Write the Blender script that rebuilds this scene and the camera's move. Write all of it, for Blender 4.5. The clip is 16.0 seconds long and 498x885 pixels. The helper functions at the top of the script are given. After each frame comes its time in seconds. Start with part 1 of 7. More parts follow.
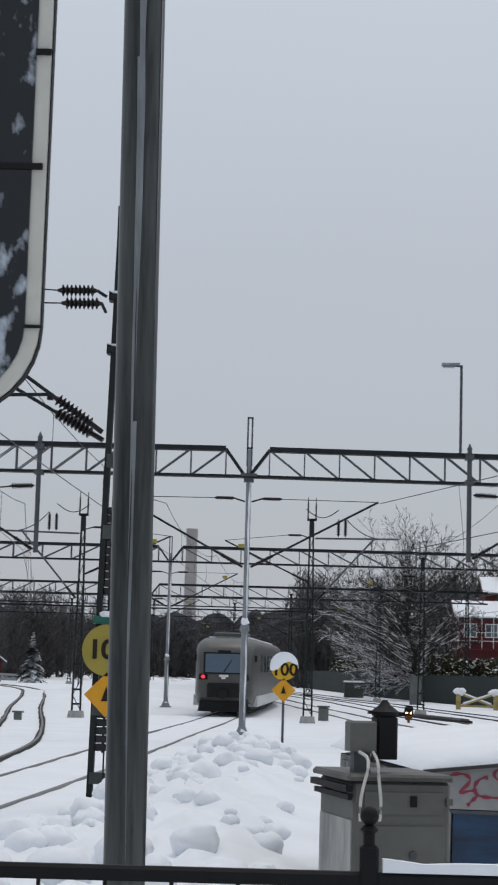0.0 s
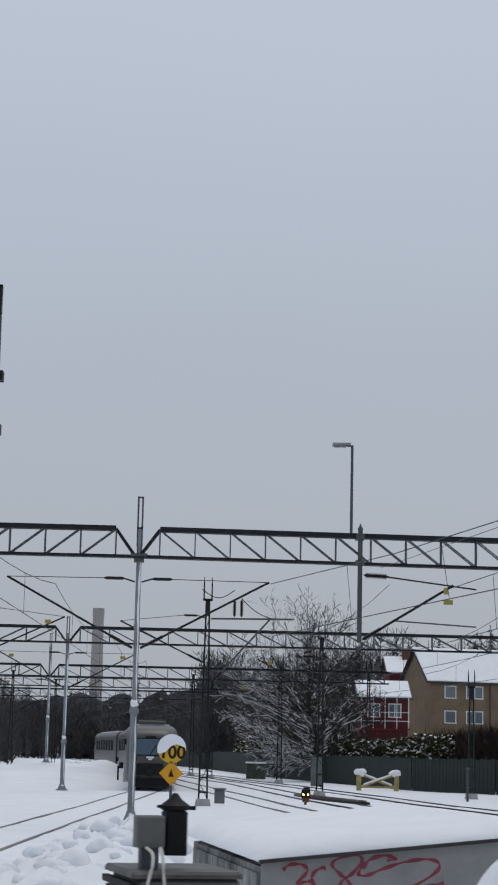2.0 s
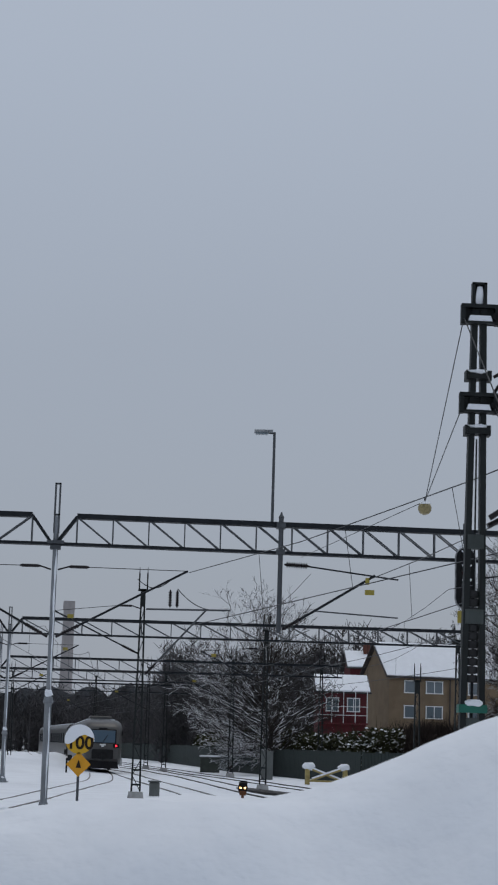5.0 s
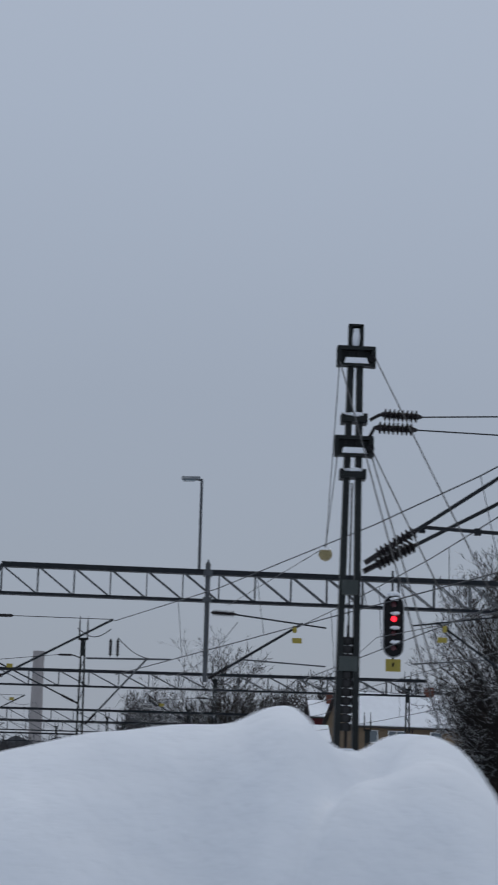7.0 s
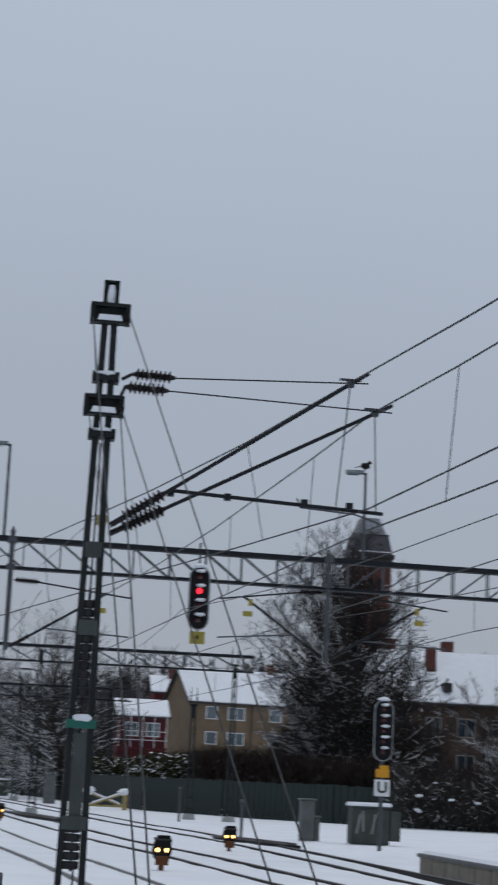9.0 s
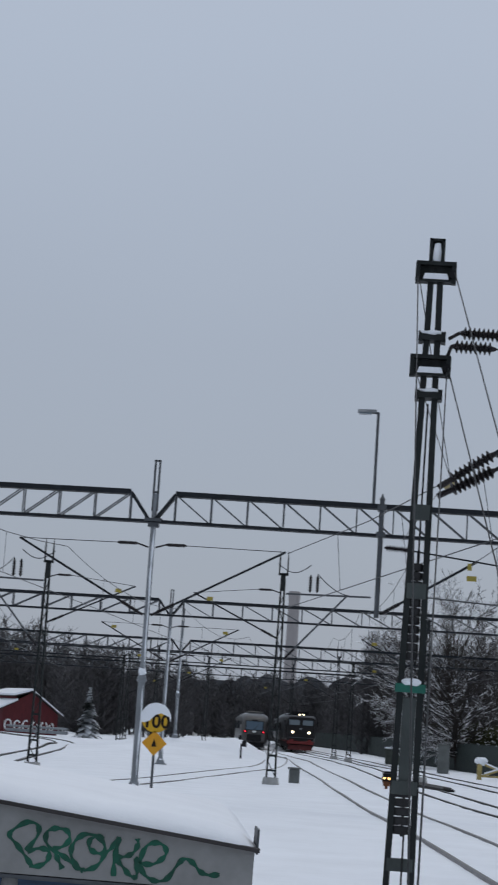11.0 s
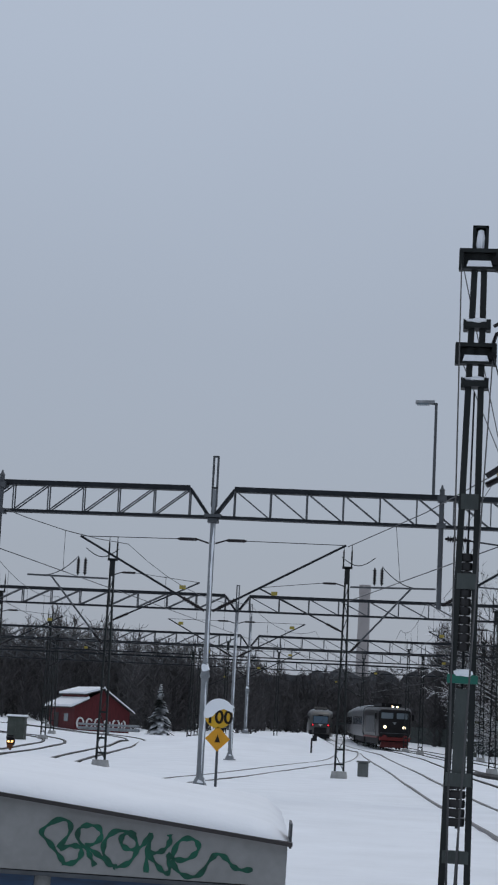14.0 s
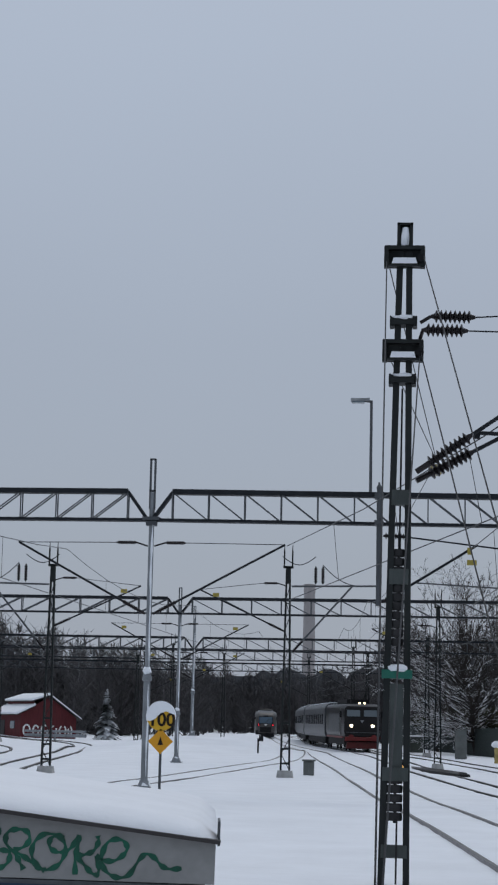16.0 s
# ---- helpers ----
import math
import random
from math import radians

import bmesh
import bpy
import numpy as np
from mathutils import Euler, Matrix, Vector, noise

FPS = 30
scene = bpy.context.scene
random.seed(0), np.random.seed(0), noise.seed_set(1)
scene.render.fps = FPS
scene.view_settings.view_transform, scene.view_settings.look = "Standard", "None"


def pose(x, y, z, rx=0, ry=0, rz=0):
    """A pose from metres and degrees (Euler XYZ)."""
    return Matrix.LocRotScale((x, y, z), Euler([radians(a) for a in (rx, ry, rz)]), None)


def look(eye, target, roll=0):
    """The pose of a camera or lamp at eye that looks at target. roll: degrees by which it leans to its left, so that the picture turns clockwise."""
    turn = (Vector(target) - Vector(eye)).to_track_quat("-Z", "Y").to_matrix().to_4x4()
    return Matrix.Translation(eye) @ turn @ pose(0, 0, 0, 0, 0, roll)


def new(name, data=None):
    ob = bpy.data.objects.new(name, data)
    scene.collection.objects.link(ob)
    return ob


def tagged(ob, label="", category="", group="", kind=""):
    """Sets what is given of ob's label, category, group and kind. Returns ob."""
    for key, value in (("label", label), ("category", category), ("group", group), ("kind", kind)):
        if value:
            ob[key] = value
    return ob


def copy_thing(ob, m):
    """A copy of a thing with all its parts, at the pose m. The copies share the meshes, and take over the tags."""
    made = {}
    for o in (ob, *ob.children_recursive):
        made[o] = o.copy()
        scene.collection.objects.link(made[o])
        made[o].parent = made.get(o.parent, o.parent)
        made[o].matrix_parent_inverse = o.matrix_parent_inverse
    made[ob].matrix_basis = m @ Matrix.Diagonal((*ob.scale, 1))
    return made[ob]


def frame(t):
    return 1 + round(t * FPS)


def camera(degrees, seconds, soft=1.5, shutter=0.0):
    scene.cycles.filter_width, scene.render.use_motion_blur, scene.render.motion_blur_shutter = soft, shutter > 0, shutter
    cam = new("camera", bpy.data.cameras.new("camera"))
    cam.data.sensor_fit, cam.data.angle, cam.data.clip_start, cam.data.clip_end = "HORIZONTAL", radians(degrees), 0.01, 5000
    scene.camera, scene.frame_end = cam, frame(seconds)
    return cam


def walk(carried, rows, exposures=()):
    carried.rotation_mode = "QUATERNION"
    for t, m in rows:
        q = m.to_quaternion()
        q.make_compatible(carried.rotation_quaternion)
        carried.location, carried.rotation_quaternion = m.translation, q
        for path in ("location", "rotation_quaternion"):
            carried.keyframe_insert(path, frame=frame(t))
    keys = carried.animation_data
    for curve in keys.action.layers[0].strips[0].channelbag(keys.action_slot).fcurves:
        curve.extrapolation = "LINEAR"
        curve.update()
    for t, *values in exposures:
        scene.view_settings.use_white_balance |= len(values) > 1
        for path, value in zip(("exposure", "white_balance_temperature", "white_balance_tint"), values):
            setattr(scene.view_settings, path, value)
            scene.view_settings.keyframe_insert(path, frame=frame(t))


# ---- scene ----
# ---- camera ----
cam = camera(15.693, 16.0, soft=2.1, shutter=0.5)
ROWS = [
    (0, look((1.374, -34.323, 1.838), (1.127, -24.410, 3.131), 1.63)),
    (0.5, look((1.548, -34.194, 1.864), (1.196, -24.287, 3.175), 2.35)),
    (1, look((1.582, -34.090, 1.885), (1.382, -24.205, 3.381), 2.46)),
    (1.5, look((1.674, -34.076, 1.892), (1.745, -24.218, 3.568), 1.37)),
    (2, look((1.925, -34.109, 1.906), (2.170, -24.264, 3.643), 1.31)),
    (2.5, look((2.175, -33.889, 1.888), (2.314, -24.009, 3.421), 1.48)),
    (3, look((2.328, -33.682, 1.918), (2.449, -23.790, 3.377), 1.85)),
    (3.5, look((2.667, -33.528, 1.913), (3.122, -23.676, 3.562), 1.62)),
    (6, look((4.233, -33.020, 1.855), (4.558, -23.176, 3.589), 1.71)),
    (6.5, look((4.570, -32.957, 1.853), (5.010, -23.133, 3.666), 1.16)),
    (7, look((5.087, -32.836, 1.913), (5.588, -23.047, 3.895), 1.52)),
    (7.5, look((5.562, -32.481, 1.880), (7.079, -22.774, 3.742), 1.52)),
    (8, look((6.049, -32.510, 1.860), (8.304, -22.948, 3.724), 1.15)),
    (8.5, look((6.433, -32.557, 1.848), (8.193, -22.894, 3.722), 1.75)),
    (9, look((6.692, -32.351, 1.859), (7.947, -22.611, 3.743), 2.59)),
    (9.5, look((7.082, -32.287, 1.832), (7.627, -22.464, 3.621), 3.12)),
    (10, look((7.349, -32.206, 1.826), (7.228, -22.338, 3.440), 3.54)),
    (12.5, look((7.968, -31.918, 1.842), (6.627, -22.146, 3.491), 3.35)),
    (13, look((7.983, -31.922, 1.841), (6.611, -22.142, 3.416), 3.10)),
    (13.5, look((7.979, -31.898, 1.840), (6.629, -22.112, 3.389), 2.91)),
    (14, look((7.982, -31.914, 1.840), (6.663, -22.125, 3.403), 2.89)),
    (14.5, look((7.972, -31.889, 1.833), (6.769, -22.077, 3.339), 3.07)),
    (15, look((7.963, -31.889, 1.832), (6.878, -22.054, 3.279), 2.86)),
    (15.5, look((7.977, -31.900, 1.833), (7.001, -22.062, 3.334), 2.00)),
    (16, look((8.137, -31.940, 1.824), (7.138, -22.116, 3.407), 1.23)),
]
walk(cam, ROWS, exposures=[(0, 0.11, 6900, 10), (1.5, -0.02, 6750, 10), (3.5, -0.15, 6520, 10), (6, -0.38, 6400, 10), (7, -0.37, 6300, 10), (7.5, -0.39, 6330, 10), (8, -0.24, 6450, 10), (9, -0.23, 6420, 10), (12.5, -0.18, 6390, 10), (16, -0.22, 6380, 10)])

# ---- world and light: an overcast winter sky ----
world = bpy.data.worlds.new("overcast_sky")
scene.world = world
world.use_nodes = True
wn, wl = world.node_tree.nodes, world.node_tree.links
bg = wn["Background"]
sky = wn.new("ShaderNodeTexSky")
sky.sky_type = "NISHITA"
sky.sun_disc = False
sky.sun_elevation, sky.sun_rotation = radians(69), radians(24)
sky.dust_density = 4.0
coord = wn.new("ShaderNodeTexCoord")
sep = wn.new("ShaderNodeSeparateXYZ")
ramp = wn.new("ShaderNodeValToRGB")
wl.new(coord.outputs["Generated"], sep.inputs[0])
cloud_noise = wn.new("ShaderNodeTexNoise")
cloud_noise.inputs["Scale"].default_value = 2.2
cloud_noise.inputs["Detail"].default_value = 3.0
wl.new(coord.outputs["Generated"], cloud_noise.inputs["Vector"])
cloud_add = wn.new("ShaderNodeMath")
cloud_add.operation = "MULTIPLY_ADD"
cloud_add.inputs[1].default_value = 0.10
wl.new(cloud_noise.outputs["Fac"], cloud_add.inputs[0])
wl.new(sep.outputs["Z"], cloud_add.inputs[2])
wl.new(cloud_add.outputs[0], ramp.inputs["Fac"])
el = ramp.color_ramp.elements
el[0].position, el[0].color = 0.0, (0.375, 0.415, 0.485, 1)
el[1].position, el[1].color = 1.0, (0.58, 0.63, 0.71, 1)
for pos, colr in ((0.13, (0.352, 0.393, 0.463, 1)), (0.26, (0.372, 0.417, 0.49, 1)), (0.42, (0.435, 0.492, 0.578, 1)), (0.65, (0.50, 0.555, 0.64, 1))):
    e = el.new(pos)
    e.color = colr
mixw = wn.new("ShaderNodeMix")
mixw.data_type = "RGBA"
mixw.inputs["Factor"].default_value = 0.02
wl.new(ramp.outputs["Color"], mixw.inputs["A"])
wl.new(sky.outputs["Color"], mixw.inputs["B"])
wl.new(mixw.outputs["Result"], bg.inputs["Color"])
bg.inputs["Strength"].default_value = 1.0

sun_data = bpy.data.lights.new("sun", "SUN")
sun_data.energy, sun_data.angle, sun_data.color = 0.5, radians(25), (1.0, 0.97, 0.93)
sun = new("sun", sun_data)
sun.matrix_world = look((0, 0, 50), (-5, -11, 18))


# ---- materials ----
def mat(name, col, rough=0.6, metal=0.0, vary=0.25, scale=6.0, bump=0.15, col2=None, stretch=(1, 1, 1), snow=0.0, isl=0.0, fine=40.0, bdist=0.02):
    """A surface with stains and grain at two scales; snow: how much of it lies on upward faces."""
    m = bpy.data.materials.new(name)
    m.use_nodes = True
    n, l = m.node_tree.nodes, m.node_tree.links
    p = n["Principled BSDF"]
    p.inputs["Metallic"].default_value = metal
    p.inputs["Specular IOR Level"].default_value = 0.2 if max(col) < 0.06 else 0.4
    tc = n.new("ShaderNodeTexCoord")
    mp = n.new("ShaderNodeMapping")
    mp.inputs["Scale"].default_value = stretch
    l.new(tc.outputs["Object"], mp.inputs["Vector"])
    big = n.new("ShaderNodeTexNoise")
    big.inputs["Scale"].default_value = scale
    big.inputs["Detail"].default_value = 6
    small = n.new("ShaderNodeTexNoise")
    small.inputs["Scale"].default_value = scale * fine / 6
    small.inputs["Detail"].default_value = 4
    for t in (big, small):
        l.new(mp.outputs[0], t.inputs["Vector"])
    add = n.new("ShaderNodeMath")
    add.operation = "MULTIPLY_ADD"
    add.inputs[1].default_value = 0.35
    l.new(small.outputs["Fac"], add.inputs[0])
    l.new(big.outputs["Fac"], add.inputs[2])
    rp = n.new("ShaderNodeMapRange")
    rp.inputs["From Min"].default_value, rp.inputs["From Max"].default_value = 0.45, 0.9
    l.new(add.outputs[0], rp.inputs["Value"])
    mx = n.new("ShaderNodeMix")
    mx.data_type = "RGBA"
    dark = col2 or tuple(c * (1 - vary) for c in col)
    mx.inputs["A"].default_value = (*dark, 1)
    mx.inputs["B"].default_value = (*(min(1, c * (1 + vary * 0.4)) for c in col), 1)
    l.new(rp.outputs[0], mx.inputs["Factor"])
    out = mx.outputs["Result"]
    if isl:
        geo = n.new("ShaderNodeNewGeometry")
        hs = n.new("ShaderNodeHueSaturation")
        mr = n.new("ShaderNodeMapRange")
        mr.inputs["To Min"].default_value, mr.inputs["To Max"].default_value = 1 - isl, 1 + isl
        l.new(geo.outputs["Random Per Island"], mr.inputs["Value"])
        l.new(mr.outputs[0], hs.inputs["Value"])
        l.new(out, hs.inputs["Color"])
        out = hs.outputs["Color"]
    rr = n.new("ShaderNodeMapRange")
    rr.inputs["To Min"].default_value, rr.inputs["To Max"].default_value = max(0.03, rough - 0.12), min(1, rough + 0.12)
    l.new(small.outputs["Fac"], rr.inputs["Value"])
    rough_out = rr.outputs[0]
    if snow:
        geo = n.new("ShaderNodeNewGeometry")
        sx = n.new("ShaderNodeSeparateXYZ")
        l.new(geo.outputs["Normal"], sx.inputs[0])
        sa = n.new("ShaderNodeMath")
        sa.operation = "MULTIPLY_ADD"
        sa.inputs[1].default_value = 0.7
        l.new(big.outputs["Fac"], sa.inputs[0])
        l.new(sx.outputs["Z"], sa.inputs[2])
        sr = n.new("ShaderNodeMapRange")
        sr.inputs["From Min"].default_value, sr.inputs["From Max"].default_value = 1.15 - snow, 1.3 - snow
        l.new(sa.outputs[0], sr.inputs["Value"])
        ms = n.new("ShaderNodeMix")
        ms.data_type = "RGBA"
        ms.inputs["B"].default_value = (0.80, 0.83, 0.87, 1)
        l.new(sr.outputs[0], ms.inputs["Factor"])
        l.new(out, ms.inputs["A"])
        out = ms.outputs["Result"]
    l.new(out, p.inputs["Base Color"])
    l.new(rough_out, p.inputs["Roughness"])
    if bump:
        bp = n.new("ShaderNodeBump")
        bp.inputs["Strength"].default_value = bump
        bp.inputs["Distance"].default_value = bdist
        l.new(add.outputs[0], bp.inputs["Height"])
        l.new(bp.outputs[0], p.inputs["Normal"])
    return m


def glow(name, col, power):
    m = bpy.data.materials.new(name)
    m.use_nodes = True
    p = m.node_tree.nodes["Principled BSDF"]
    p.inputs["Base Color"].default_value = (*col, 1)
    p.inputs["Emission Color"].default_value = (*col, 1)
    p.inputs["Emission Strength"].default_value = power
    return m


def glassy(name, col, rough=0.08):
    m = bpy.data.materials.new(name)
    m.use_nodes = True
    p = m.node_tree.nodes["Principled BSDF"]
    p.inputs["Base Color"].default_value = (*col, 1)
    p.inputs["Roughness"].default_value = rough
    p.inputs["Specular IOR Level"].default_value = 0.6
    return m


SNOW = mat("snow", (0.81, 0.835, 0.87), 0.8, vary=0.05, scale=1.4, bump=0.6, fine=30, bdist=0.05)
SNOW_FAR = mat("snow_sheet", (0.80, 0.83, 0.87), 0.8, vary=0.07, scale=0.5, bump=0.6, fine=40, bdist=0.07)
SNOW_HEAP = mat("snow_heap", (0.79, 0.82, 0.86), 0.85, vary=0.06, scale=2.2, bump=0.5, fine=30, bdist=0.06)
GALV = mat("galvanised_steel", (0.24, 0.255, 0.27), 0.45, 0.55, 0.35, 5, 0.1, stretch=(1, 1, 0.25))
GALV_DULL = mat("weathered_galvanised_steel", (0.085, 0.092, 0.10), 0.6, 0.4, 0.35, 4, 0.15, stretch=(1, 1, 0.25))
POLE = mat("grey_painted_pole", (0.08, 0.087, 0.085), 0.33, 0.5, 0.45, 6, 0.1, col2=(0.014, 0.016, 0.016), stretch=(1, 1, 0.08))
DARK = mat("dark_green_painted_steel", (0.019, 0.022, 0.022), 0.55, 0.1, 0.4, 5, 0.2, stretch=(1, 1, 0.3))
DARKS = mat("dark_steel_with_snow", (0.022, 0.027, 0.027), 0.5, 0.3, 0.4, 5, 0.2, snow=0.35)
TRUSS = mat("dark_gantry_steel", (0.018, 0.021, 0.025), 0.6, 0.2, 0.35, 4, 0.15)
TRUSSL = mat("pale_gantry_lattice", (0.095, 0.102, 0.11), 0.55, 0.4, 0.3, 4, 0.1)
BLACK = mat("black_paint", (0.008, 0.008, 0.009), 0.6, 0.0, 0.3, 8, 0.1)
CERAMIC = mat("brown_black_ceramic", (0.02, 0.017, 0.018), 0.25, 0.0, 0.3, 8, 0.0)
WIRE = mat("weathered_wire", (0.03, 0.032, 0.035), 0.5, 0.5, 0.2, 8, 0)
GREEN_BAND = mat("green_strap", (0.01, 0.12, 0.085), 0.5, vary=0.2, snow=0.1)
YELLOW = mat("yellow_sign_paint", (0.62, 0.36, 0.012), 0.45, vary=0.15, scale=4, bump=0.03)
YELLOW2 = mat("lemon_sign_paint", (0.31, 0.25, 0.04), 0.45, vary=0.15, scale=4, bump=0.03)
ORANGE = mat("amber_sign_paint", (0.65, 0.30, 0.01), 0.45, vary=0.12, scale=4, bump=0.03)
SIGNBLACK = mat("sign_black", (0.02, 0.012, 0.006), 0.5, vary=0.2)
WHITE = mat("white_enamel", (0.72, 0.73, 0.72), 0.45, vary=0.1, scale=3)
CONCRETE = mat("concrete", (0.36, 0.36, 0.35), 0.85, vary=0.3, scale=4, bump=0.3, snow=0.25)
RAIL = mat("rail_steel", (0.13, 0.12, 0.115), 0.4, 0.5, 0.35, 2, 0.1)
BALLAST = mat("dark_bare_ballast", (0.03, 0.029, 0.028), 0.8, vary=0.5, scale=5, bump=0.4)
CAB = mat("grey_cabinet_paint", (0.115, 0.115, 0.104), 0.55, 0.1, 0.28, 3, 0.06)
# Paler than the cabinet body, with upright streaks.
CAB_SIDE = mat("pale_cabinet_side", (0.36, 0.36, 0.34), 0.6, 0.1, 0.55, 6, 0.06, stretch=(1, 1, 0.3))
HUT = mat("hut_fascia_paint", (0.25, 0.25, 0.245), 0.7, 0.0, 0.22, 3, 0.1)
HUT_BLUE = mat("blue_mural_paint", (0.012, 0.042, 0.095), 0.5, 0.0, 0.5, 4, 0.06, col2=(0.006, 0.016, 0.036), stretch=(0.5, 1, 3))
GRAF_RED = mat("red_spray_paint", (0.24, 0.03, 0.055), 0.6, vary=0.35, scale=9)
GRAF_GREEN = mat("green_spray_paint", (0.003, 0.085, 0.05), 0.6, vary=0.6, scale=7)
TRAIN_GREY = mat("silver_train_paint", (0.09, 0.088, 0.084), 0.4, 0.25, 0.25, 1.2, 0.03)
TRAIN_DARK = mat("dark_underframe", (0.015, 0.015, 0.016), 0.7, vary=0.4, scale=3)
TRAIN_WHITE = mat("snow_caked_skirt", (0.62, 0.63, 0.64), 0.8, vary=0.3, scale=2)
LOCO_BLACK = mat("black_loco_paint", (0.014, 0.013, 0.014), 0.35, vary=0.3, scale=2)
LOCO_RED = mat("red_loco_buffer_beam", (0.15, 0.012, 0.011), 0.5, vary=0.35, scale=2)
COACH = mat("dark_grey_coach_paint", (0.06, 0.064, 0.07), 0.4, 0.1, 0.3, 1, 0.03)
GLASS = glassy("dark_glass", (0.02, 0.03, 0.04), 0.06)
GLASS_BLUE = glassy("cab_glass", (0.05, 0.09, 0.13), 0.08)
PANE = glassy("window_glass", (0.12, 0.15, 0.17), 0.08)
LAMP_WARM = glow("headlight", (1.0, 0.80, 0.5), 5.0)
LAMP_AMBER = glow("amber_light", (1.0, 0.56, 0.17), 5.0)
LAMP_RED = glow("red_light", (1.0, 0.02, 0.04), 2.6)
LAMP_DULL = glassy("unlit_lens", (0.10, 0.03, 0.035), 0.2)
TAN = mat("ochre_render", (0.195, 0.142, 0.09), 0.85, vary=0.2, scale=0.8, bump=0.1)
REDWOOD = mat("red_boarding", (0.10, 0.015, 0.018), 0.8, vary=0.3, scale=1.5, bump=0.15, stretch=(4, 4, 0.6))
BRICK_FAR = mat("dark_brown_brickwork", (0.07, 0.046, 0.035), 0.85, vary=0.35, scale=0.9, bump=0.1)
BRICK_RED = mat("red_tower_brickwork", (0.135, 0.05, 0.036), 0.85, vary=0.3, scale=0.6, bump=0.1)
COPPER = mat("slate_tower_roof", (0.075, 0.072, 0.08), 0.6, vary=0.3, scale=0.5, snow=0.0)
ROOFTIN = mat("dark_roof_edge", (0.05, 0.045, 0.045), 0.6, vary=0.3, scale=1)
FENCE = mat("dark_green_fence_boards", (0.034, 0.045, 0.042), 0.75, vary=0.4, scale=1.5, bump=0.15, stretch=(3, 3, 0.4))
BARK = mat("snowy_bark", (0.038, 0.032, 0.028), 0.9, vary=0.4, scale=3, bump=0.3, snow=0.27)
# Paler than near bark: distance haze is put into the twig colour.
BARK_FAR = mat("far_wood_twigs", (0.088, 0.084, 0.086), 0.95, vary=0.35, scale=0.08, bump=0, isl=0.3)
LEAF = mat("snowy_evergreen_leaf", (0.042, 0.044, 0.018), 0.8, vary=0.4, scale=0.8, bump=0, snow=0.1, isl=0.4)
TWIG = mat("brown_brush_twigs", (0.050, 0.038, 0.032), 0.95, vary=0.4, scale=1, bump=0, snow=0.0, isl=0.4)
TWIG_SNOW = mat("snow_dusted_twigs", (0.055, 0.048, 0.045), 0.95, vary=0.4, scale=1, bump=0, snow=0.12, isl=0.4)
FIR = mat("dark_spruce", (0.022, 0.028, 0.024), 0.9, vary=0.4, scale=0.4, bump=0, snow=-0.02, isl=0.4)
CHIMNEY = mat("pale_chimney_concrete", (0.31, 0.29, 0.285), 0.9, vary=0.15, scale=0.1, bump=0)
CONC_GREY = mat("apartment_render", (0.12, 0.112, 0.105), 0.85, vary=0.2, scale=0.6)
BALCONY = mat("tan_balcony_panel", (0.16, 0.12, 0.085), 0.7, vary=0.2, scale=1)
STONE = mat("grey_platform_block", (0.19, 0.168, 0.138), 0.9, vary=0.3, scale=3, bump=0.3)
RIM = mat("pale_sign_rim", (0.52, 0.51, 0.46), 0.45, vary=0.15, scale=3)
# Pale patches are painted in for snowy trees mirrored in the dark glass.
MIRROR_DARK = mat("sign_glass_with_reflections", (0.34, 0.38, 0.43), 0.2, vary=0.3, scale=4.5, bump=0, col2=(0.010, 0.012, 0.015), fine=24, stretch=(1.3, 1, 0.8))
MIRROR_DARK.node_tree.nodes["Map Range"].inputs["From Min"].default_value = 0.725
MIRROR_DARK.node_tree.nodes["Map Range"].inputs["From Max"].default_value = 0.84
PLANK = mat("grimy_side_planks", (0.30, 0.305, 0.30), 0.8, scale=2.6, bump=0.2, col2=(0.015, 0.015, 0.015), stretch=(1.2, 1.2, 0.6))
SHADOWGLASS = glassy("coach_glass", (0.01, 0.012, 0.015), 0.15)
FROST_SHEEN = mat("frost_and_sheen_film", (0.19, 0.21, 0.22), 0.6, vary=0.5, scale=7, bump=0.05, stretch=(1, 1, 0.15))
CABLE = mat("pale_cable", (0.55, 0.54, 0.5), 0.6, vary=0.1)


